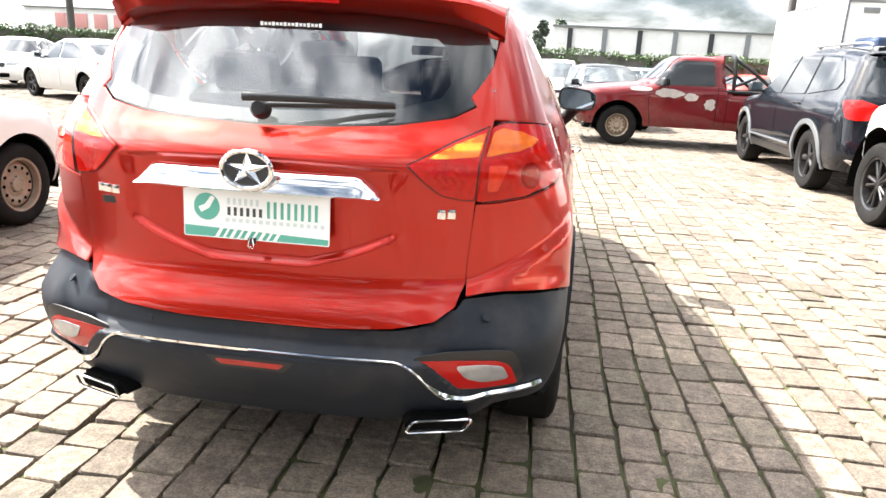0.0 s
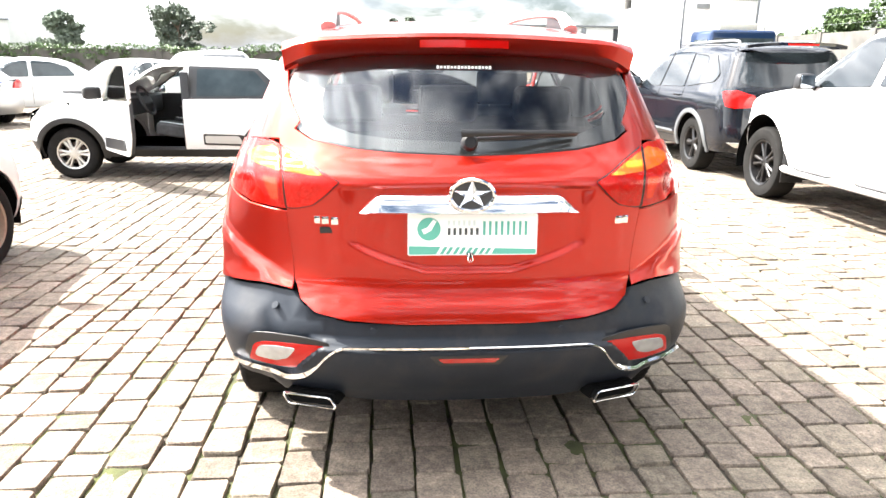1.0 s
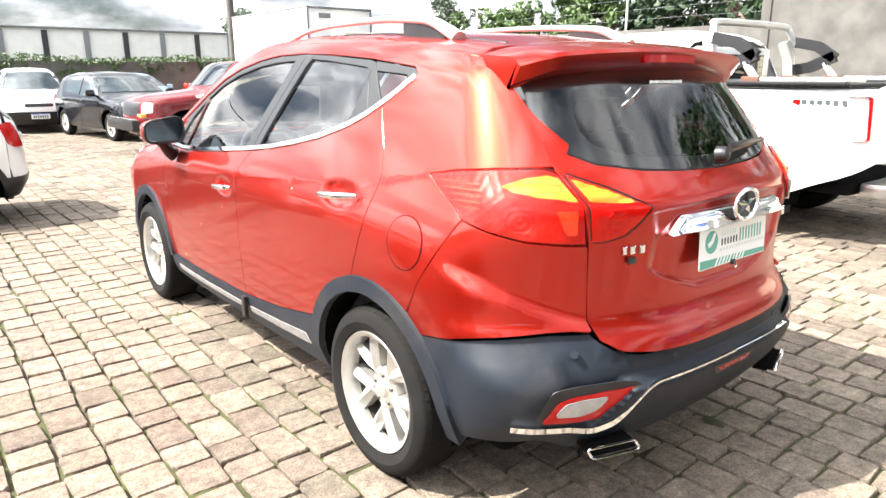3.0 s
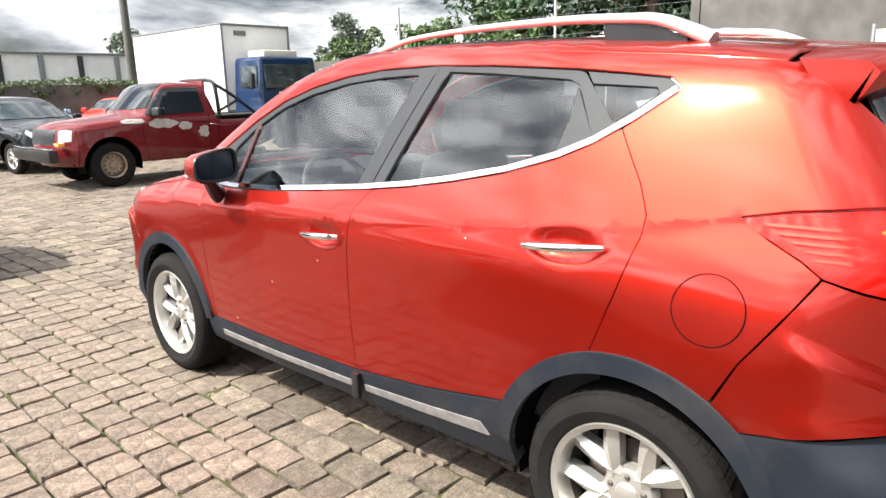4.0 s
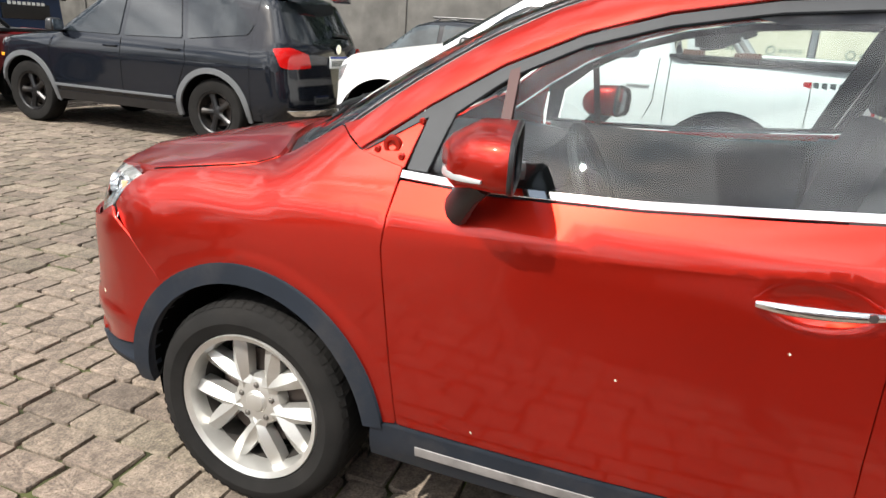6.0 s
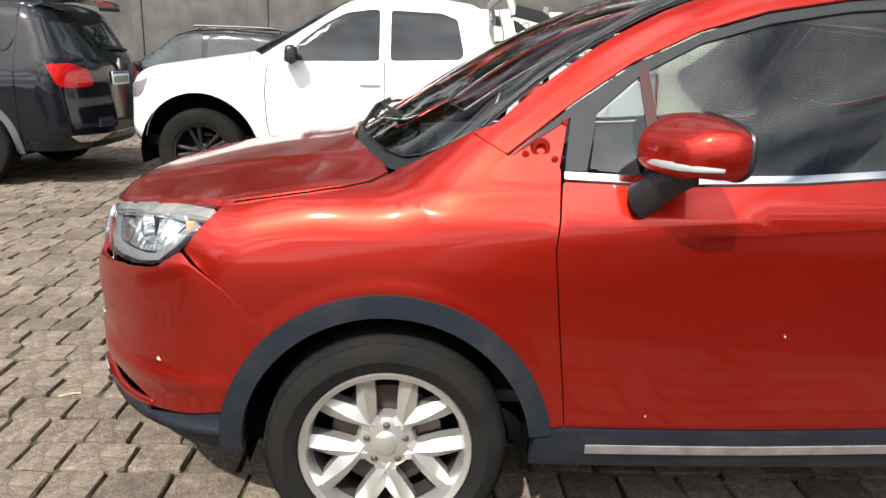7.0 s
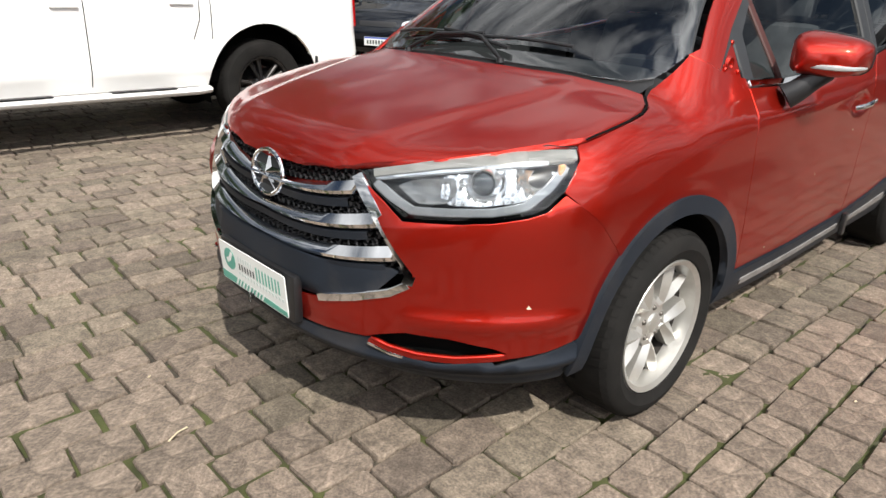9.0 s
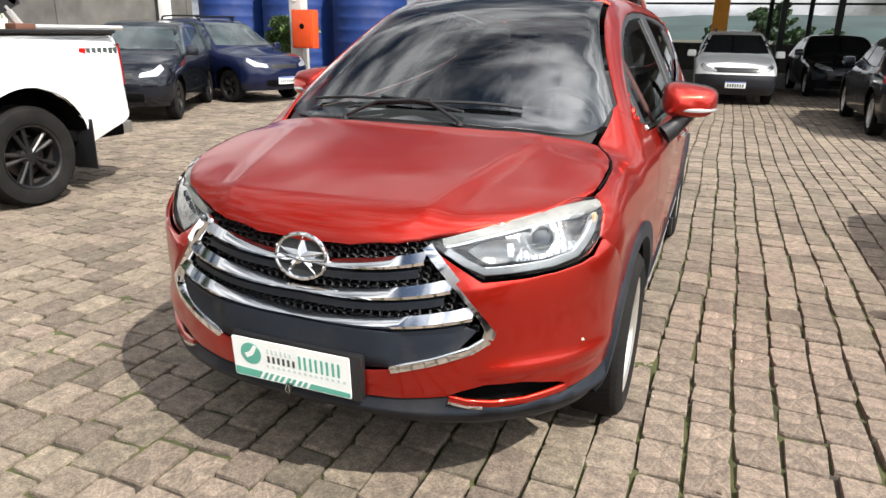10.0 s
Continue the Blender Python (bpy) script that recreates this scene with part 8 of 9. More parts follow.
# ---------------------------------------------------------------- ground
def cobble_material():
    m = mat("granite setts", (0.184, 0.148, 0.112), 0.9, vary=0.28, scale=14, bump=0.7, bump_scale=130)
    n, l = m.node_tree.nodes, m.node_tree.links
    b = n["Principled BSDF"]
    src = b.inputs["Base Color"].links[0].from_socket
    g = n.new("ShaderNodeNewGeometry")
    hs = n.new("ShaderNodeHueSaturation")
    mr = n.new("ShaderNodeMapRange")
    mr.inputs["To Min"].default_value, mr.inputs["To Max"].default_value = 0.66, 1.20
    l.new(g.outputs["Random Per Island"], mr.inputs[0])
    oi = n.new("ShaderNodeObjectInfo")
    m2 = n.new("ShaderNodeMapRange")
    m2.inputs["To Min"].default_value, m2.inputs["To Max"].default_value = 0.85, 1.12
    l.new(oi.outputs["Random"], m2.inputs[0])
    mu = n.new("ShaderNodeMath")
    mu.operation = "MULTIPLY"
    l.new(mr.outputs[0], mu.inputs[0])
    l.new(m2.outputs[0], mu.inputs[1])
    l.new(mu.outputs[0], hs.inputs["Value"])
    wn_ = n.new("ShaderNodeTexWhiteNoise")
    wn_.noise_dimensions = "1D"
    l.new(g.outputs["Random Per Island"], wn_.inputs["W"])
    m3 = n.new("ShaderNodeMapRange")
    m3.inputs["To Min"].default_value, m3.inputs["To Max"].default_value = 0.488, 0.508
    l.new(wn_.outputs[0], m3.inputs[0])
    l.new(m3.outputs[0], hs.inputs["Hue"])
    # pale dust and darker damp blotches over metres
    co = n.new("ShaderNodeTexCoord")
    t = n.new("ShaderNodeTexNoise")
    t.inputs["Scale"].default_value = 0.9
    t.inputs["Detail"].default_value = 6
    l.new(co.outputs["Object"], t.inputs["Vector"])
    r = n.new("ShaderNodeMapRange")
    r.inputs["From Min"].default_value, r.inputs["From Max"].default_value = 0.3, 0.7
    r.inputs["To Min"].default_value, r.inputs["To Max"].default_value = 0.86, 1.10
    l.new(t.outputs[0], r.inputs[0])
    h2 = n.new("ShaderNodeHueSaturation")
    l.new(r.outputs[0], h2.inputs["Value"])
    l.new(src, hs.inputs["Color"])
    l.new(hs.outputs[0], h2.inputs["Color"])
    # dark pits and pale quartz flecks
    f = n.new("ShaderNodeTexNoise")
    f.inputs["Scale"].default_value = 120
    f.inputs["Detail"].default_value = 3
    l.new(co.outputs["Object"], f.inputs["Vector"])
    fr_ = n.new("ShaderNodeMapRange")
    fr_.inputs["From Min"].default_value, fr_.inputs["From Max"].default_value = 0.32, 0.68
    fr_.inputs["To Min"].default_value, fr_.inputs["To Max"].default_value = 0.64, 1.26
    l.new(f.outputs[0], fr_.inputs[0])
    h3 = n.new("ShaderNodeHueSaturation")
    l.new(fr_.outputs[0], h3.inputs["Value"])
    l.new(h2.outputs[0], h3.inputs["Color"])
    # blotches a few centimetres wide, and the hollows of the split face
    q = n.new("ShaderNodeTexNoise")
    q.inputs["Scale"].default_value = 34
    q.inputs["Detail"].default_value = 5
    q.inputs["Roughness"].default_value = 0.65
    l.new(co.outputs["Object"], q.inputs["Vector"])
    qr = n.new("ShaderNodeMapRange")
    qr.inputs["From Min"].default_value, qr.inputs["From Max"].default_value = 0.33, 0.67
    qr.inputs["To Min"].default_value, qr.inputs["To Max"].default_value = 0.70, 1.24
    l.new(q.outputs[0], qr.inputs[0])
    h4 = n.new("ShaderNodeHueSaturation")
    l.new(qr.outputs[0], h4.inputs["Value"])
    l.new(h3.outputs[0], h4.inputs["Color"])
    l.new(h4.outputs[0], b.inputs["Base Color"])
    old = b.inputs["Normal"].links[0].from_node
    b2 = n.new("ShaderNodeBump")
    b2.inputs["Strength"].default_value = 1.0
    b2.inputs["Distance"].default_value = 0.007
    l.new(q.outputs[0], b2.inputs["Height"])
    l.new(b2.outputs[0], old.inputs["Normal"])
    return m


SETT = cobble_material()


def soil_material():
    m = mat("soil and moss in the joints", (0.045, 0.038, 0.028), 0.95, vary=0.3, scale=30, bump=0.6, bump_scale=90)
    n, l = m.node_tree.nodes, m.node_tree.links
    b = n["Principled BSDF"]
    src = b.inputs["Base Color"].links[0].from_socket
    co = n.new("ShaderNodeTexCoord")
    t = n.new("ShaderNodeTexNoise")
    t.inputs["Scale"].default_value = 1.7
    t.inputs["Detail"].default_value = 8
    l.new(co.outputs["Object"], t.inputs["Vector"])
    r = n.new("ShaderNodeMapRange")
    r.inputs["From Min"].default_value, r.inputs["From Max"].default_value = 0.50, 0.62
    l.new(t.outputs[0], r.inputs[0])
    mi = n.new("ShaderNodeMix")
    mi.data_type = "RGBA"
    l.new(r.outputs[0], mi.inputs[0])
    l.new(src, mi.inputs[6])
    mi.inputs[7].default_value = (0.048, 0.058, 0.014, 1)
    l.new(mi.outputs[2], b.inputs["Base Color"])
    return m


SOIL = soil_material()
MOSS = mat("olive moss and dust", (0.046, 0.052, 0.014), 0.95, vary=0.45, scale=9, bump=0.8, bump_scale=140, dirt=0.8, dirt_color=(0.035, 0.029, 0.021))
bm = bmesh.new()
bmesh.ops.create_grid(bm, x_segments=2, y_segments=2, size=400)
ground = part("ground", bm, SOIL, None)
ground.location = (0, 0, -0.022)
tagged(ground, "bare soil with moss under the stone setts", "ground", kind="structure")
FARSETT = mat("distant setts", (0.30, 0.26, 0.23), 0.9, vary=0.25, scale=1.2, bump=0.4, bump_scale=6)

COL, LEN = 0.158, 0.180
rs = np.random.RandomState(7)


def lay_setts(x0, x1, y0, y1, keep):
    """Corner places of every sett of a field: columns along y with staggered cross joints."""
    Q = []
    c0, c1 = int(math.floor(x0 / COL)), int(math.ceil(x1 / COL))
    for c in range(c0, c1):
        r = np.random.RandomState(1000 + c)
        y = y0 - r.uniform(0, LEN)
        n = int((y1 - y0) / LEN) + 3
        cuts = y + np.cumsum(r.uniform(0.74, 1.34, n) * LEN)
        a, b = cuts[:-1], cuts[1:]
        wob = 0.014 * np.sin((a + b) * 0.4) + 0.008 * np.sin((a + b) * 1.1 + 0.02 * c)
        ok = (b < y1) & (a > y0)
        xl, xr = c * COL + wob, (c + 1) * COL + wob
        Q.append(np.stack([xl, xr, a, b], 1)[ok])
    Q = np.concatenate(Q)
    return Q[keep((Q[:, 0] + Q[:, 1]) / 2, (Q[:, 2] + Q[:, 3]) / 2)]


def sett_verts(Q, rnd):
    """Points for each sett: a worn, slightly tilted top inside a wider foot."""
    n = len(Q)
    g = rnd.uniform(0.001, 0.008, (n, 4))
    lo = np.stack([Q[:, 0] + g[:, 0], Q[:, 2] + g[:, 1]], 1)
    hi = np.stack([Q[:, 1] - g[:, 2], Q[:, 3] - g[:, 3]], 1)
    tw = rnd.uniform(-0.009, 0.009, (n, 4, 2))
    cs = np.stack([np.stack([lo[:, 0], lo[:, 1]], 1), np.stack([hi[:, 0], lo[:, 1]], 1), np.stack([hi[:, 0], hi[:, 1]], 1), np.stack([lo[:, 0], hi[:, 1]], 1)], 1) + tw
    mid = cs.mean(1, keepdims=True)
    top = mid + (cs - mid) * rnd.uniform(0.90, 0.955, (n, 1, 1))
    zt = rnd.normal(0.0, 0.003, (n, 1)) + rnd.normal(0, 0.0018, (n, 4))
    base = np.concatenate([cs, np.full((n, 4, 1), -0.045)], 2)
    mids = np.concatenate([cs * 1.0, (zt - 0.012)[..., None]], 2)
    tops = np.concatenate([top, zt[..., None]], 2)
    crown = np.concatenate([mid[:, 0], zt.mean(1, keepdims=True) + 0.001], 1)[:, None]
    return np.concatenate([base, mids, tops, crown], 1)


FACE = [(0, 1, 5, 4), (1, 2, 6, 5), (2, 3, 7, 6), (3, 0, 4, 7), (4, 5, 9, 8), (5, 6, 10, 9), (6, 7, 11, 10), (7, 4, 8, 11), (8, 9, 12), (9, 10, 12), (10, 11, 12), (11, 8, 12)]


def sett_verts_fine(Q, rnd):
    """Like sett_verts, with the corners knocked off: rings of eight, foot, shoulder and top, and a crown."""
    n = len(Q)
    g = rnd.uniform(0.0045, 0.0085, (n, 4))
    x0, y0, x1, y1 = Q[:, 0] + g[:, 0], Q[:, 2] + g[:, 1], Q[:, 1] - g[:, 2], Q[:, 3] - g[:, 3]
    C = np.stack([np.stack([x0, y0], 1), np.stack([x1, y0], 1), np.stack([x1, y1], 1), np.stack([x0, y1], 1)], 1) + rnd.uniform(-0.005, 0.005, (n, 4, 2))
    P = []
    for i in range(4):
        a, b, c = C[:, i - 1], C[:, i], C[:, (i + 1) % 4]
        P += [b + (a - b) * rnd.uniform(0.02, 0.11, (n, 1)), b + (c - b) * rnd.uniform(0.02, 0.11, (n, 1))]
    P = np.stack(P, 1) + rnd.uniform(-0.004, 0.004, (n, 8, 2))
    mid = P.mean(1, keepdims=True)
    tilt = rnd.normal(0, 0.012, (n, 1, 2))
    lift = rnd.normal(0.0, 0.0022, (n, 1))
    top = mid + (P - mid) * rnd.uniform(0.945, 0.985, (n, 8, 1))
    zt = lift + ((top - mid) * tilt).sum(2) + rnd.normal(0, 0.0008, (n, 8))
    zs = zt - rnd.uniform(0.005, 0.010, (n, 8))
    foot = np.concatenate([P, np.full((n, 8, 1), -0.045)], 2)
    shoulder = np.concatenate([P, zs[..., None]], 2)
    tops = np.concatenate([top, zt[..., None]], 2)
    inner = np.concatenate([mid + (P - mid) * 0.48 + rnd.uniform(-0.008, 0.008, (n, 8, 2)), (lift + ((P - mid) * 0.48 * tilt).sum(2) + rnd.normal(0.0004, 0.0004, (n, 8)))[..., None]], 2)
    crown = np.concatenate([mid[:, 0], lift + rnd.normal(0.0005, 0.0003, (n, 1))], 1)[:, None]
    return np.concatenate([foot, shoulder, tops, inner, crown], 1)


FINE_Q = [(8 * r + i, 8 * r + (i + 1) % 8, 8 * r + 8 + (i + 1) % 8, 8 * r + 8 + i) for r in range(3) for i in range(8)]
FINE_T = [(24 + i, 24 + (i + 1) % 8, 32) for i in range(8)]


def sett_field(name, Q, seed, fine_):
    V = (sett_verts_fine if fine_ else sett_verts)(Q, np.random.RandomState(seed))
    n = len(V)
    quads = np.array(FINE_Q if fine_ else FACE[:8])
    tris = np.array(FINE_T if fine_ else FACE[8:])
    off = (np.arange(n) * V.shape[1])[:, None, None]
    q = (quads[None] + off).reshape(-1, 4)
    t = (tris[None] + off).reshape(-1, 3)
    me = bpy.data.meshes.new(name)
    v = V.reshape(-1, 3)
    me.vertices.add(len(v))
    me.vertices.foreach_set("co", v.astype(np.float32).ravel())
    loops = np.concatenate([q.ravel(), t.ravel()]).astype(np.int32)
    me.loops.add(len(loops))
    me.loops.foreach_set("vertex_index", loops)
    starts = np.concatenate([np.arange(len(q)) * 4, len(q) * 4 + np.arange(len(t)) * 3]).astype(np.int32)
    me.polygons.add(len(starts))
    me.polygons.foreach_set("loop_start", starts)
    me.update(calc_edges=True)
    me.shade_flat()
    me.materials.append(SETT)
    return new(name, me)


def near_zone(x, y):
    return (x > -2.15) & (x < -0.95) & (y > 0.2) & (y < 3.9) | (x > -0.95) & (x < 0.6) & (y > 2.2) & (y < 3.3)


pave = thing("pavement", "uneven granite setts with mossy joints", "pavement", kind="structure")
allq = lay_setts(-19, 13, -18, 23.5, lambda x, y: np.ones(len(x), bool))
cx_, cy_ = (allq[:, 0] + allq[:, 1]) / 2, (allq[:, 2] + allq[:, 3]) / 2
nz_ = near_zone(cx_, cy_)
near_idx = np.nonzero(nz_)[0][:300]
mask = np.ones(len(allq), bool)
mask[near_idx] = False
close = mask & (np.hypot(cx_, cy_) < 9.5)
f1 = sett_field("setts", allq[close], 11, True)
f1.parent = pave
tagged(f1, "granite setts around the cars", kind="stuff")
f2 = sett_field("far_setts", allq[mask & ~close], 12, False)
f2.parent = pave
tagged(f2, "granite setts further off", kind="stuff")

# soil and moss heaped unevenly in the joints
gx, gy = np.arange(-6.0, 3.6, 0.035), np.arange(-5.0, 8.0, 0.035)
mv = [(x, y, -0.0185 + 0.020 * noise.noise((x * 5.1, y * 5.1, 0.3)) + 0.012 * noise.noise((x * 17, y * 17, 4.1))) for y in gy for x in gx]
nx_ = len(gx)
mf = [(j * nx_ + i, j * nx_ + i + 1, (j + 1) * nx_ + i + 1, (j + 1) * nx_ + i) for j in range(len(gy) - 1) for i in range(nx_ - 1)]
jm = link_mesh("joint_moss", mv, mf, MOSS, pave, True)
tagged(jm, "olive moss and dust in the joints", kind="stuff")


# ---------------------------------------------------------------- walls and buildings
CONC = mat("weathered concrete", (0.095, 0.090, 0.082), 0.9, vary=0.28, scale=2.2, bump=0.4, bump_scale=40, dirt=0.6, dirt_color=(0.07, 0.066, 0.058))
CONCLITE = mat("pale concrete", (0.42, 0.41, 0.39), 0.85, vary=0.15, scale=3, bump=0.3, bump_scale=40, dirt=0.3, dirt_color=(0.2, 0.19, 0.17))
WALLWHITE = mat("white sheet cladding", (0.72, 0.72, 0.70), 0.55, vary=0.06, scale=1.5, dirt=0.15, dirt_color=(0.4, 0.38, 0.35))
GREYSTEEL = mat("grey painted steel", (0.20, 0.21, 0.22), 0.5, 0.3, vary=0.12)
DARKSTEEL = mat("dark painted steel", (0.03, 0.032, 0.035), 0.5, 0.2, vary=0.15)
LEAF = mat("hedge leaves", (0.055, 0.10, 0.028), 0.55, vary=0.45, scale=5, random=0.1)
LEAFDARK = mat("tree leaves", (0.030, 0.062, 0.022), 0.6, vary=0.5, scale=2.5, random=0.25)
LEAFLITE = mat("light leaves", (0.065, 0.11, 0.03), 0.55, vary=0.4, scale=4, random=0.2)
# leaf green made paler, with distance haze and glare mixed into the colour
LEAFHAZE = mat("hazy far leaves", (0.12, 0.150, 0.11), 0.6, vary=0.4, scale=1.5, random=0.2)
BARK = mat("bark", (0.16, 0.11, 0.08), 0.95, vary=0.3, scale=8, bump=0.8, bump_scale=30)


def wall_line(name, a, b, h, thick, label, bay=2.5, material=None):
    """A yard wall of concrete panels between posts."""
    A, B = Vector((*a, 0)), Vector((*b, 0))
    L = (B - A).length
    d = (B - A).normalized()
    ang = Matrix.Rotation(math.atan2(d.y, d.x), 3, "Z")
    w = thing(name, label, "wall", kind="structure")
    n = int(round(L / bay))
    for i in range(n):
        c = A + d * (L * (i + 0.5) / n)
        box("wall_panel", (c.x, c.y, h / 2), (L / n - 0.16, thick, h), material or CONC, w, 0.01, ang)
    for i in range(n + 1):
        c = A + d * (L * i / n)
        box("wall_post", (c.x, c.y, (h + 0.05) / 2), (0.20, thick + 0.08, h + 0.05), material or CONC, w, 0.012, ang)
    return w


wall_line("wall_north", (-46, 24.0), (13.0, 24.0), 1.85, 0.16, "stained concrete panel wall below the creeper")
wall_line("wall_east", (13.0, 24.0), (13.0, 4.6), 2.45, 0.18, "stained concrete panel wall")
wall_line("wall_south_east", (13.0, 4.4), (13.0, -12.0), 3.5, 0.22, "tall grey rendered wall", 4.0)


def leaf_cloud(name, centres, size, material, per, rnd, parent=None, flat=0.6):
    """Many small bent leaves scattered about the given centres (x, y, z, radius)."""
    C = np.asarray(centres, float)
    n = len(C) * per
    c = np.repeat(C, per, 0)
    p = rnd.normal(0, 1, (n, 3))
    p /= np.maximum(np.linalg.norm(p, axis=1, keepdims=True), 1e-6)
    p *= rnd.uniform(0.35, 1.0, (n, 1)) ** 0.5
    P = c[:, :3] + p * c[:, 3:4] * np.array([1, 1, flat])
    a = rnd.normal(0, 1, (n, 3))
    a /= np.linalg.norm(a, axis=1, keepdims=True)
    b = np.cross(a, rnd.normal(0, 1, (n, 3)))
    b /= np.maximum(np.linalg.norm(b, axis=1, keepdims=True), 1e-6)
    s = rnd.uniform(0.6, 1.3, (n, 1)) * size
    k = np.cross(a, b) * s * 0.25
    V = np.stack([P - a * s, P + b * s * 0.45 + k, P + a * s, P - b * s * 0.45 + k], 1).reshape(-1, 3)
    me = bpy.data.meshes.new(name)
    me.vertices.add(len(V))
    me.vertices.foreach_set("co", V.astype(np.float32).ravel())
    me.loops.add(n * 4)
    me.loops.foreach_set("vertex_index", np.arange(n * 4, dtype=np.int32))
    me.polygons.add(n)
    me.polygons.foreach_set("loop_start", (np.arange(n) * 4).astype(np.int32))
    me.update(calc_edges=True)
    me.materials.append(material)
    ob = new(name, me)
    if parent is not None:
        ob.parent = parent
    return ob


rnd = np.random.RandomState(5)
# creeper along the north wall's top, hanging unevenly
cent = []
for x in np.arange(-46, 13, 0.16):
    thick_ = 1.0 if x < -4 else 0.55
    h = 1.86 + rnd.uniform(-0.10, 0.10) + 0.06 * math.sin(x * 1.1)
    cent.append((x, 23.95 + rnd.uniform(-0.12, 0.1), h, 0.16 + 0.08 * thick_))
    if rnd.rand() < 0.5 + 0.4 * (x < -4):
        cent.append((x, 23.86, h - rnd.uniform(0.1, 0.25 + 0.5 * thick_), 0.16))
hedge = leaf_cloud("creeper", cent, 0.055, LEAF, 42, rnd)
tagged(hedge, "green creeper hanging over the concrete wall", "creeper", kind="stuff")


def tree(name, label, x, y, h, crown_r, trunk_r, material, seed, tall=False, leaf=0.10, per=70, start=0.3):
    """A tapered trunk, forked limbs, and leaf sprays along them with gaps between."""
    r = np.random.RandomState(seed)
    t = thing(name, label, "tree")
    t.location = (x, y, 0)
    pts = [(0, 0, -0.1)]
    for i in range(1, 7):
        pts.append((pts[-1][0] + r.uniform(-0.12, 0.12), pts[-1][1] + r.uniform(-0.12, 0.12), h * 0.95 * i / 6))
    tr = spline(pts, 3)
    tube("trunk", tr, ring(trunk_r, 9), BARK, t, "bare brown trunk", up=(0, 1, 0), scale=lambda q: 1.1 - 0.95 * q)
    cent = []
    nl = 26 if tall else 20
    for i in range(nl):
        q = start + (1 - start) * (i + r.uniform(0, 1)) / nl
        base = tr[min(len(tr) - 1, int(q * (len(tr) - 1)))]
        a = r.uniform(0, 2 * math.pi)
        L = crown_r * (1.15 - q * 0.75 if tall else math.sin(math.pi * min(0.97, 0.2 + 0.8 * (q - start) / (1 - start))) ** 0.6) * r.uniform(0.6, 1.1)
        e = Vector((math.cos(a) * L, math.sin(a) * L, L * r.uniform(-0.1, 0.25) if tall else L * r.uniform(0.1, 0.7)))
        mid = base + e * 0.5 + Vector((0, 0, 0.1 * L))
        tip = base + e
        tube("limb", [base, mid, tip], ring(trunk_r * 0.30, 5), BARK, t, scale=lambda q_: 1 - 0.8 * q_, up=(0.1, 0.2, 1))
        for k in np.linspace(0.35, 1.05, 5):
            p = base + e * k + Vector((r.uniform(-1, 1), r.uniform(-1, 1), r.uniform(-0.6, 0.6))) * 0.22 * crown_r
            cent.append((p.x, p.y, p.z, crown_r * r.uniform(0.14, 0.26)))
    leaf_cloud("crown", cent, leaf, material, per, r, t, 0.75)
    return t


for i, (x, y, h, cr, sd) in enumerate(((18.0, 12.5, 11.0, 3.0, 1), (17.0, 7.6, 12.5, 3.2, 2), (19.5, 3.6, 13.0, 3.4, 3), (16.8, -0.5, 12.0, 3.2, 4), (17.6, -5.5, 13.0, 3.6, 5), (20.5, 9.8, 12.0, 3.0, 6))):
    tree("tall_tree", "tall dark evergreen tree behind the east wall", x, y, h, cr, 0.26, LEAFDARK, sd, True, 0.13, 95, 0.16)
for x, y, h, sd in ((15.2, 15.0, 3.6, 21), (15.6, 11.4, 3.8, 22), (14.9, 18.5, 3.4, 23)):
    tree("leafy_shrub", "light green shrub rising behind the wall", x, y, h, 1.4, 0.08, LEAFLITE, sd, False, 0.09, 90, 0.25)
for x, y, h, cr, sd in ((-16.5, 52, 5.6, 2.3, 31), (-0.2, 60, 5.6, 0.85, 32), (1.8, 61, 5.8, 0.85, 33), (30, 70, 8, 3.0, 34), (-28, 58, 5.4, 2.2, 35), (40, 50, 8.5, 3, 36)):
    tree("distant_tree", "distant tree beyond the north wall", x, y, h, cr, 0.2, LEAFHAZE, sd, cr < 2, 0.22, 40, 0.15)

# concrete light posts with wire along the east wall
for y in (8.2, 3.4, 14.0, 20.5, -1.5):
    p = thing("fence_post", "thin pale fence post on the wall", "post", group="wall fence posts")
    p.location = (13.0, y, 0)
    tube("post", [(0.16, 0, 0), (0.16, 0, 3.9)], ring(0.035, 8), CONCLITE, p, up=(0, 1, 0))
for z in (2.7, 2.95, 3.2, 3.45):
    w = tube("fence_wire", [(13.16, 24 - k * 2.5, z + 0.015 * (k % 2)) for k in range(13)], ring(0.004, 4), GREYSTEEL, None)
    tagged(w, "thin steel wire strung above the wall", "fence wire", group="wall fence wires")


# white works building beyond the north wall
def works_building():
    b = thing("works_building", "long white clad works building with dark columns", "building")
    b.location = (13.0, 64.0, 0)
    box("wall", (0, 0, 2.45), (24.0, 8.0, 4.9), WALLWHITE, b, 0.02)
    box("roof_edge", (0, -4.05, 4.95), (24.2, 0.25, 0.16), GREYSTEEL, b, 0.02)
    for i in range(8):
        box("column", (-10.5 + i * 3.0, -4.06, 2.4), (0.42, 0.14, 4.75), DARKSTEEL if i % 2 == 0 else GREYSTEEL, b, 0.02)
    box("lower_band", (0, -4.04, 1.2), (24.0, 0.06, 2.3), CONCLITE, b, 0.01)
    return b


works_building()


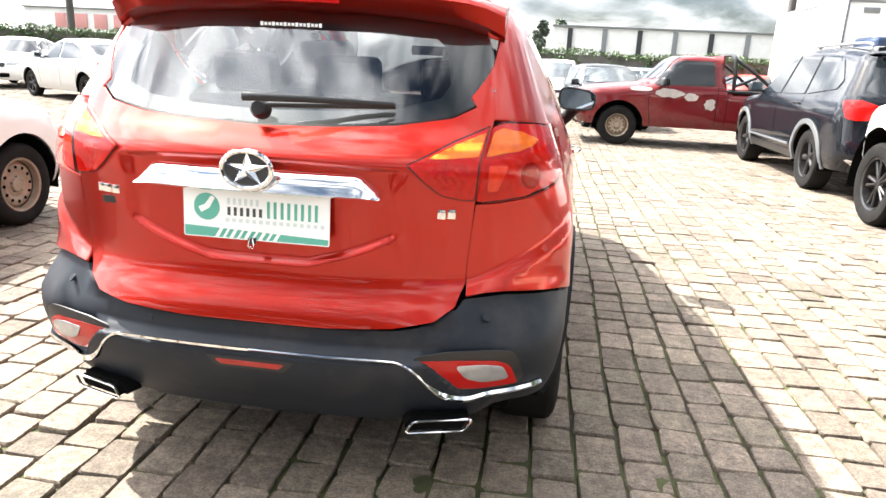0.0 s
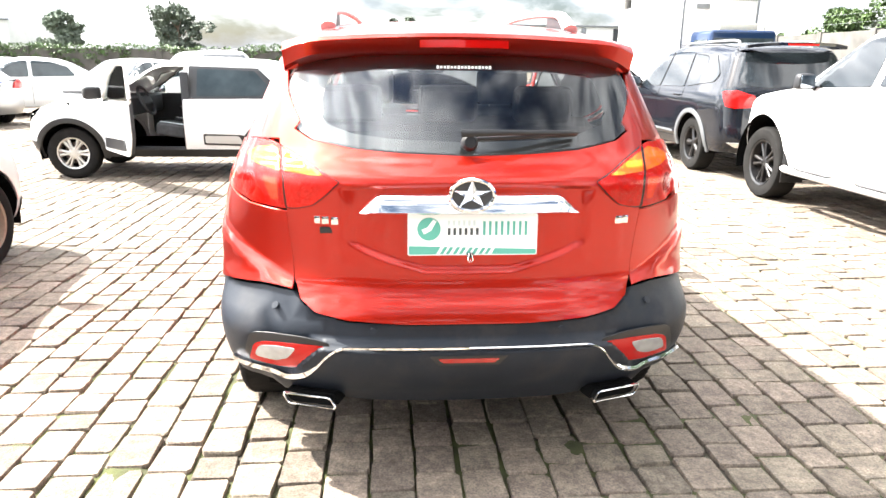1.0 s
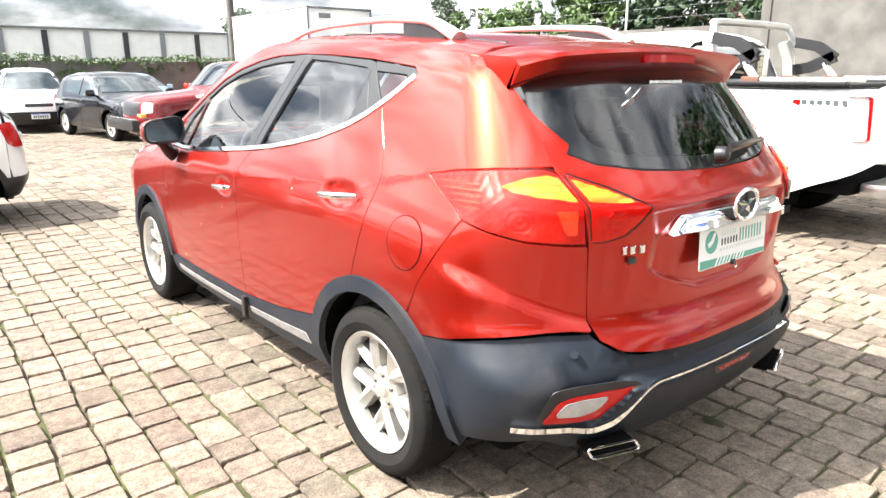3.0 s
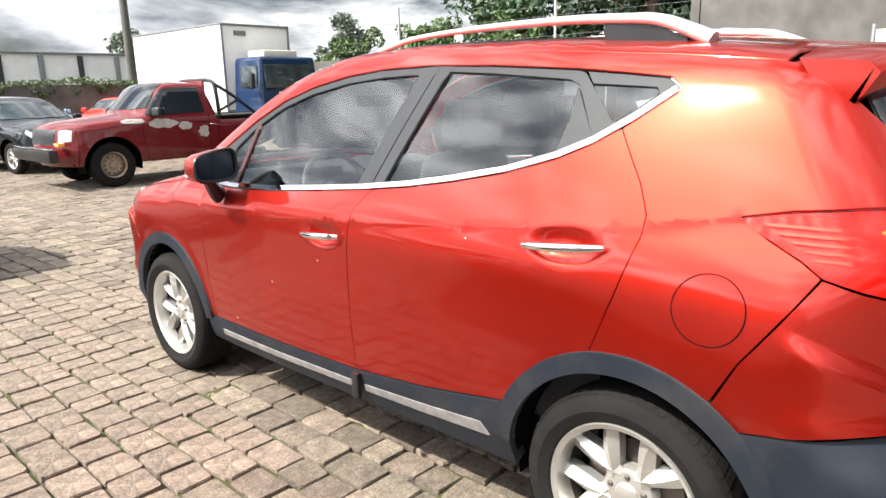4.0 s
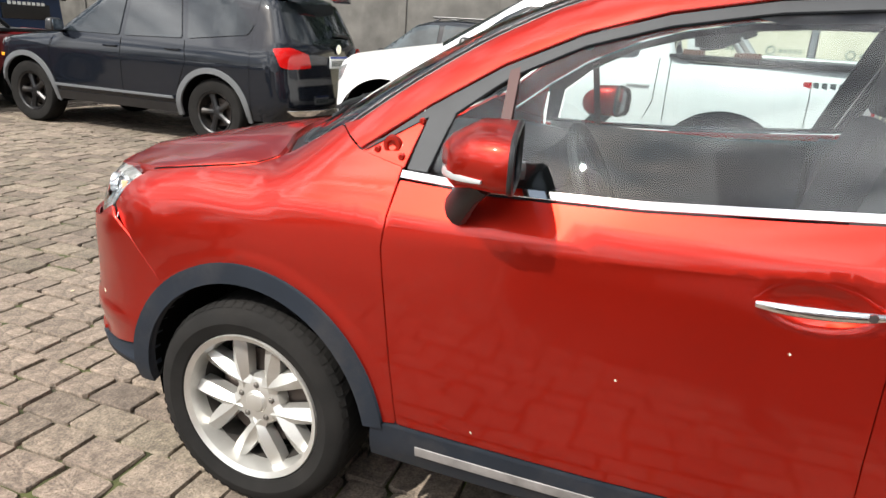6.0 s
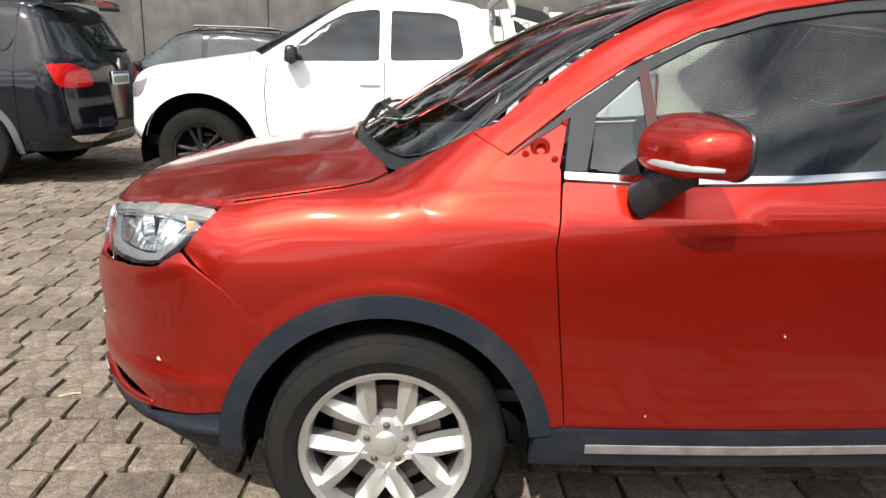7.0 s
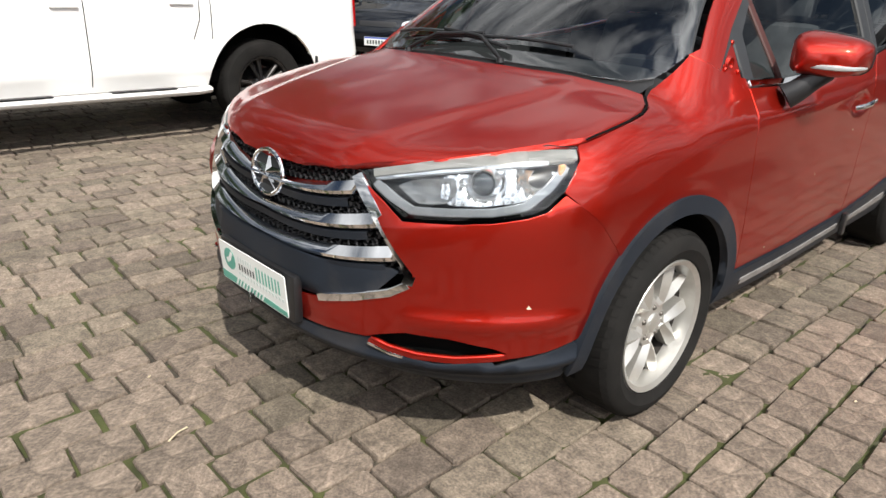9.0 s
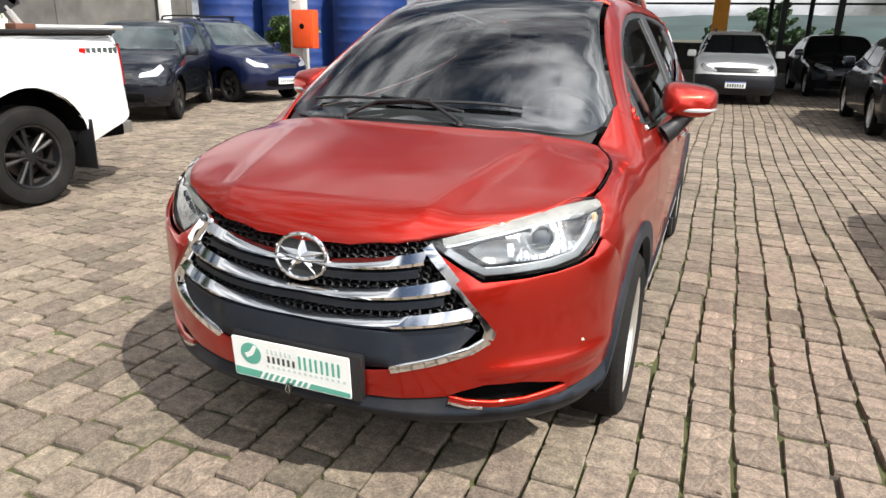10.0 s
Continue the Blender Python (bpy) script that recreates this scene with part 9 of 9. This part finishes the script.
def sign_building():
    """A pale roadside hall with a faded red sign; its word stands as bars with a green flash."""
    b = thing("signed_hall", "pale trading hall with faded red sign and green flash", "building")
    b.location = (-40.5, 62.0, 0)
    box("wall", (0, 0, 2.3), (17.0, 8.0, 4.6), WALLWHITE, b, 0.02)
    box("roof_edge", (0, -4.05, 4.65), (17.2, 0.25, 0.14), GREYSTEEL, b, 0.02)
    for i in range(4):
        box("sign_letter", (-4.6 + i * 2.0, -4.05, 3.5), (1.3, 0.08, 1.3), mat_cache("faded red sign", (0.60, 0.28, 0.26), 0.6), b, 0.02, label="faded red sign bar")
    prism("sign_flash", [(4.6, 3.0), (6.1, 2.6), (6.1, 4.2), (4.0, 4.2)], 0.08, Matrix.Translation((0, -4.1, 0)) @ Matrix.Rotation(radians(90), 4, "X"), mat_cache("green sign flash", (0.02, 0.30, 0.14), 0.5), b)
    return b


sign_building()


# box lorry
def box_lorry():
    m = at(9.55, 18.6, 180)
    t = thing("box_lorry", "white box lorry with dark blue cab", "lorry", m)
    box("cargo_box", (0, -0.75, 2.15), (2.3, 5.8, 2.55), WHITE, t, 0.04, label="white cargo box")
    for z in (0.92, 3.38):
        box("box_edge", (0, 2.16, z), (2.32, 0.05, 0.07), GREYSTEEL, t, 0.01)
    for s in (-1, 1):
        box("box_edge", (s * 1.14, 2.16, 2.15), (0.06, 0.05, 2.5), GREYSTEEL, t, 0.01)
        box("box_edge", (s * 1.155, -0.75, 3.40), (0.04, 5.8, 0.06), GREYSTEEL, t, 0.01)
    box("vent", (0.55, 2.17, 3.15), (0.40, 0.02, 0.14), GREYSTEEL, t, 0.005)
    box("chassis", (0, -0.2, 0.72), (0.9, 6.4, 0.22), DARKSTEEL, t, 0.02)
    bm = bmesh.new()
    add_box(bm, (0, 3.05, 1.55), (2.05, 1.55, 1.75), 0.12, None, 3, (0.92, 0.86))
    cab = part("cab", bm, TRUCKBLUE, t, "dark blue cab", smooth=True)
    box("windscreen", (0, 3.765, 1.88), (1.72, 0.03, 0.66), CLEARISH, cab, 0.02, Matrix.Rotation(radians(8), 3, "X"))
    for s in (-1, 1):
        box("side_window", (s * 0.985, 3.15, 1.88), (0.02, 0.85, 0.58), CLEARISH, cab, 0.02, Matrix.Rotation(radians(-4 * s), 3, "Y"))
        box("cab_mirror", (s * 1.16, 3.62, 1.75), (0.12, 0.10, 0.42), BLACKPL, cab, 0.03)
        box("headlamp", (s * 0.75, 3.80, 0.92), (0.32, 0.06, 0.18), LAMPCLEAR, cab, 0.03)
        for y in (2.9, -2.2):
            wheel(t, s * 0.95, y, 0.42, 0.26, 0.24, "steel", s)
    box("grille", (0, 3.80, 1.25), (1.2, 0.05, 0.32), BLACKPL, cab, 0.02)
    for i in range(8):
        box("cab_print", (-0.42 + 0.12 * i, 3.83, 1.42), (0.08, 0.01, 0.07), PLATEWHITE, cab, 0, label="small pale letter bars")
    box("bumper", (0, 3.80, 0.66), (2.0, 0.16, 0.30), DARKSTEEL, cab, 0.04)
    box("roof_unit", (0, 2.95, 2.52), (1.15, 0.85, 0.20), mat_cache("cream plastic", (0.62, 0.58, 0.48), 0.5, vary=0.08), cab, 0.06, label="cream rooftop cooler")
    return t


box_lorry()


# utility poles and lines
def pole(x, y, h):
    p = thing("utility_pole", "tapered concrete utility pole", "utility pole", group="utility poles")
    p.location = (x, y, 0)
    tube("shaft", [(0, 0, -0.2), (0, 0, h)], ring(0.19, 10), CONC, p, up=(0, 1, 0), scale=lambda q: 1 - 0.4 * q)
    box("cross_arm", (0, 0, h - 0.6), (1.8, 0.10, 0.12), CONC, p, 0.01)
    for k in (-0.8, -0.3, 0.3, 0.8):
        lathe("insulator", [(0.04, 0), (0.05, 0.05), (0.03, 0.09), (0.05, 0.13), (0, 0.16)], CONCLITE, p, 8, Matrix.Translation((k, 0, h - 0.54)))
    return p


pole(10.3, 27.0, 10.5)
pole(-22.0, 27.5, 10.5)
pole(37.0, 26.0, 10.5)
for k in (-0.8, -0.3, 0.3, 0.8):
    for (xa, ya), (xb, yb) in (((-22.0, 27.5), (10.3, 27.0)), ((10.3, 27.0), (37.0, 26.0))):
        pts = [(xa + (xb - xa) * t + k, ya + (yb - ya) * t, 10.1 - 1.1 * 4 * t * (1 - t)) for t in np.linspace(0, 1, 15)]
        w = tube("power_line", pts, ring(0.012, 4), DARKSTEEL, None)
        tagged(w, "black overhead power line", "cable", group="power lines")


# printed banners on the east side: pale sheets with a repeated mark, its name as bars
def banners():
    cream = mat("cream banner cloth", (0.66, 0.61, 0.47), 0.7, vary=0.06, scale=1.5)
    ink = mat("grey green ink", (0.22, 0.26, 0.20), 0.7, vary=0.1)
    for i, y in enumerate(np.arange(0.9, -5.0, -2.45)):
        b = thing("banner", "cream printed banner on a steel frame", "banner", group="banners along the wall")
        b.location = (12.5, float(y), 0)
        box("sheet", (0, -1.2, 1.25), (0.02, 2.30, 2.1), cream, b, 0.004, label="cream sheet with repeated marks")
        for s in (0.0, -2.4):
            box("frame_post", (0.03, s, 1.2), (0.05, 0.05, 2.4), GREYSTEEL, b, 0.006)
        for r in range(4):
            for c in range(2):
                cy = -0.62 - 1.1 * c - (0.3 if r % 2 else 0)
                cz = 0.50 + 0.5 * r
                lathe("print_mark", [(0.055, 0.0), (0.09, 0.002), (0.09, 0.0)], ink, b, 16, Matrix.Translation((-0.012, cy, cz)) @ Matrix.Rotation(radians(-90), 4, "Y"))
                for q in range(5):
                    box("print", (-0.013, cy - 0.17 - 0.085 * q, cz), (0.003, 0.055, 0.09 if q > 1 else 0.07), ink, b, 0)


banners()


# fire hose cabinet on its pillar, blue tanks, shrub
def hose_cabinet():
    p = thing("hose_cabinet", "orange red fire hose cabinet on a concrete pillar", "fire cabinet")
    p.location = (8.1, -10.4, 0)
    red = mat("orange red enamel", (0.62, 0.07, 0.015), 0.4, coat=0.4, vary=0.06)
    box("pillar", (0.30, -0.18, 1.6), (0.32, 0.3, 3.2), CONCLITE, p, 0.02)
    box("cabinet", (-0.05, 0.10, 1.36), (0.55, 0.26, 0.84), red, p, 0.015, label="orange red cabinet")
    box("cabinet_door", (-0.05, 0.238, 1.36), (0.49, 0.015, 0.78), red, p, 0.006)
    lathe("cabinet_port", [(0, 0.006), (0.055, 0.006), (0.065, 0.0)], DARK, p, 20, Matrix.Translation((-0.05, 0.245, 1.42)) @ Matrix.Rotation(radians(-90), 4, "X"))
    box("notice", (0.30, -0.02, 2.05), (0.12, 0.01, 0.16), PLATEWHITE, p, 0.002, label="small notice plate")
    return p


hose_cabinet()
BLUE = mat("blue tank plastic", (0.006, 0.030, 0.150), 0.6, vary=0.10, scale=2, dirt=0.15)
for x, y in ((8.0, -13.4), (10.1, -13.2), (12.1, -13.0)):
    t = thing("water_tank", "large ribbed blue plastic water tank", "water tank", group="blue tanks")
    t.location = (x, y, 0)
    prof = [(0.0, 0.0), (0.95, 0.0)]
    for k in range(9):
        prof += [(0.992, 0.12 + 0.3 * k), (1.0, 0.16 + 0.3 * k), (0.992, 0.20 + 0.3 * k), (0.985, 0.30 + 0.3 * k)]
    prof += [(0.80, 3.0), (0.3, 3.15), (0.0, 3.15)]
    lathe("tank_body", prof, BLUE, t, 40)
tree("leafy_shrub", "bright green shrub beside the blue tanks", 9.1, -11.0, 1.6, 0.75, 0.04, LEAFLITE, 44, False, 0.07, 110, 0.1)


wp = thing("white_post", "white painted post before the concrete wall", "post")
wp.location = (12.6, -10.8, 0)
box("shaft", (0, 0, 1.6), (0.22, 0.22, 3.2), WALLWHITE, wp, 0.01)


# open carport to the south
def carport():
    c = thing("carport", "dark steel carport with deep flat roof", "carport", kind="structure")
    c.location = (0, 0, 0)
    box("roof_deck", (-7.0, -19.5, 3.55), (25.0, 16.0, 0.18), GREYSTEEL, c, 0.02, label="dark steel roof")
    box("fascia", (-7.0, -11.45, 3.45), (25.0, 0.12, 0.50), DARKSTEEL, c, 0.02)
    for k in range(9):
        box("rafter", (-18.5 + 2.9 * k, -19.5, 3.36), (0.10, 15.8, 0.22), DARKSTEEL, c, 0.01)
    for x in (-2.35, -3.75, -9.0, 3.6):
        for y in (-18.6, -26.8):
            box("post", (x, y, 1.75), (0.16, 0.16, 3.5), DARKSTEEL, c, 0.01)
    box("cross_beam", (-4.0, -26.8, 2.6), (16.0, 0.08, 0.08), DARKSTEEL, c, 0.01)
    return c


carport()
cp = thing("painted_column", "orange yellow painted column in the carport", "column", kind="structure")
cp.location = (-0.72, -17.2, 0)
box("column", (0, 0, 1.73), (0.40, 0.40, 3.46), mat("orange yellow paint", (0.85, 0.36, 0.03), 0.5, vary=0.06), cp, 0.02)
low = thing("wall_carport", "rough dark wall at the carport's side", "wall", kind="structure")
box("wall_panel", (4.4, -19.5, 1.75), (5.0, 0.25, 3.5), CONC, low, 0.02)
box("wall_panel", (-12.0, -27.4, 0.55), (30.0, 0.2, 1.1), CONC, low, 0.02)

# far hills and woods all round
HILL = mat("far wooded hills", (0.022, 0.040, 0.040), 0.95, vary=0.35, scale=0.06)
rh = np.random.RandomState(3)
verts, faces = [], []
N = 160
for i in range(N):
    a = 2 * math.pi * i / N
    h = 5.0 + 4.0 * math.sin(a * 3 + 1) + 2.5 * math.sin(a * 7) + rh.uniform(0, 1.2)
    h = 0.7 * h * (0.35 if math.cos(a - math.pi / 2) > 0.2 else 1.0)
    for r, z in ((230, -1), (260, h * 0.7), (300, h * 1.3)):
        verts.append((r * math.cos(a), r * math.sin(a), z))
for i in range(N):
    j = (i + 1) % N
    for k in range(2):
        faces.append((3 * i + k, 3 * j + k, 3 * j + k + 1, 3 * i + k + 1))
tagged(link_mesh("backdrop", verts, faces, HILL, None, False), "low wooded hills on the horizon", "hills", kind="structure")
for x, y, h, cr, sd in ((-2.8, -52, 3.5, 0.95, 51), (-4.3, -53, 3.8, 0.95, 52), (0.0, -60, 2.3, 1.0, 53), (-9, -66, 2.0, 1.2, 54), (-16, -62, 2.2, 1.2, 55), (-6.5, -64, 2.1, 1.1, 56)):
    tree("distant_tree", "distant round tree beyond the carport", x, y, h, cr, 0.12, LEAFDARK, sd, False, 0.13, 90, 0.2)

# bits lying on the stones
STRAW = mat("dry straw", (0.55, 0.47, 0.32), 0.8, vary=0.2, scale=40)
for P in ([(-0.01, 2.54, 0.008), (0.01, 2.505, 0.012), (0.02, 2.47, 0.009)], [(-1.62, 1.93, 0.008), (-1.60, 1.86, 0.011), (-1.55, 1.80, 0.008)], [(-1.9, 2.85, 0.008), (-1.86, 2.93, 0.010)]):
    st = thing("straw", "dry straw stalk lying on the setts", "straw", group="litter on the stones")
    tube("stalk", P, ring(0.0028, 6), STRAW, st)
rl = random.Random(21)
for k in range(26):
    x, y = rl.uniform(-2.6, 0.8), rl.uniform(0.6, 3.6)
    if abs(x) < 0.95 and y < 2.25:
        continue
    w = rl.uniform(0.004, 0.010)
    lf = thing("dry_leaf", "small dry leaf scrap on the setts", "leaf", Matrix.Translation((x, y, 0.006)) @ Matrix.Rotation(rl.uniform(0, 6.28), 4, "Z"), "litter on the stones")
    prism("blade", [(-w * 1.6, 0), (-w * 0.4, w * 0.7), (w * 1.2, w * 0.4), (w * 1.7, -w * 0.2), (w * 0.2, -w * 0.8)], 0.003, Matrix.Rotation(rl.uniform(-0.3, 0.3), 4, "X"), STRAW if k % 3 else mat_cache("brown leaf", (0.10, 0.06, 0.03), 0.8, vary=0.2), lf)

# the setts nearest to the camera's way, each a stone of its own
proto = {}
for k, i in enumerate(near_idx):
    q = allq[i]
    v = k % 24
    wx, wy = q[1] - q[0], q[3] - q[2]
    if v not in proto:
        V = sett_verts_fine(np.array([[-0.5 * COL, 0.5 * COL, -0.5 * LEN, 0.5 * LEN]]), np.random.RandomState(900 + v))[0]
        me = bpy.data.meshes.new("stone")
        me.from_pydata([tuple(p) for p in V], [], FINE_Q + FINE_T)
        me.shade_flat()
        me.materials.append(SETT)
        proto[v] = me
    ob = new("stone", proto[v])
    ob.parent = pave
    ob.location = ((q[0] + q[1]) / 2, (q[2] + q[3]) / 2, 0)
    ob.scale = (wx / COL, wy / LEN, 1)
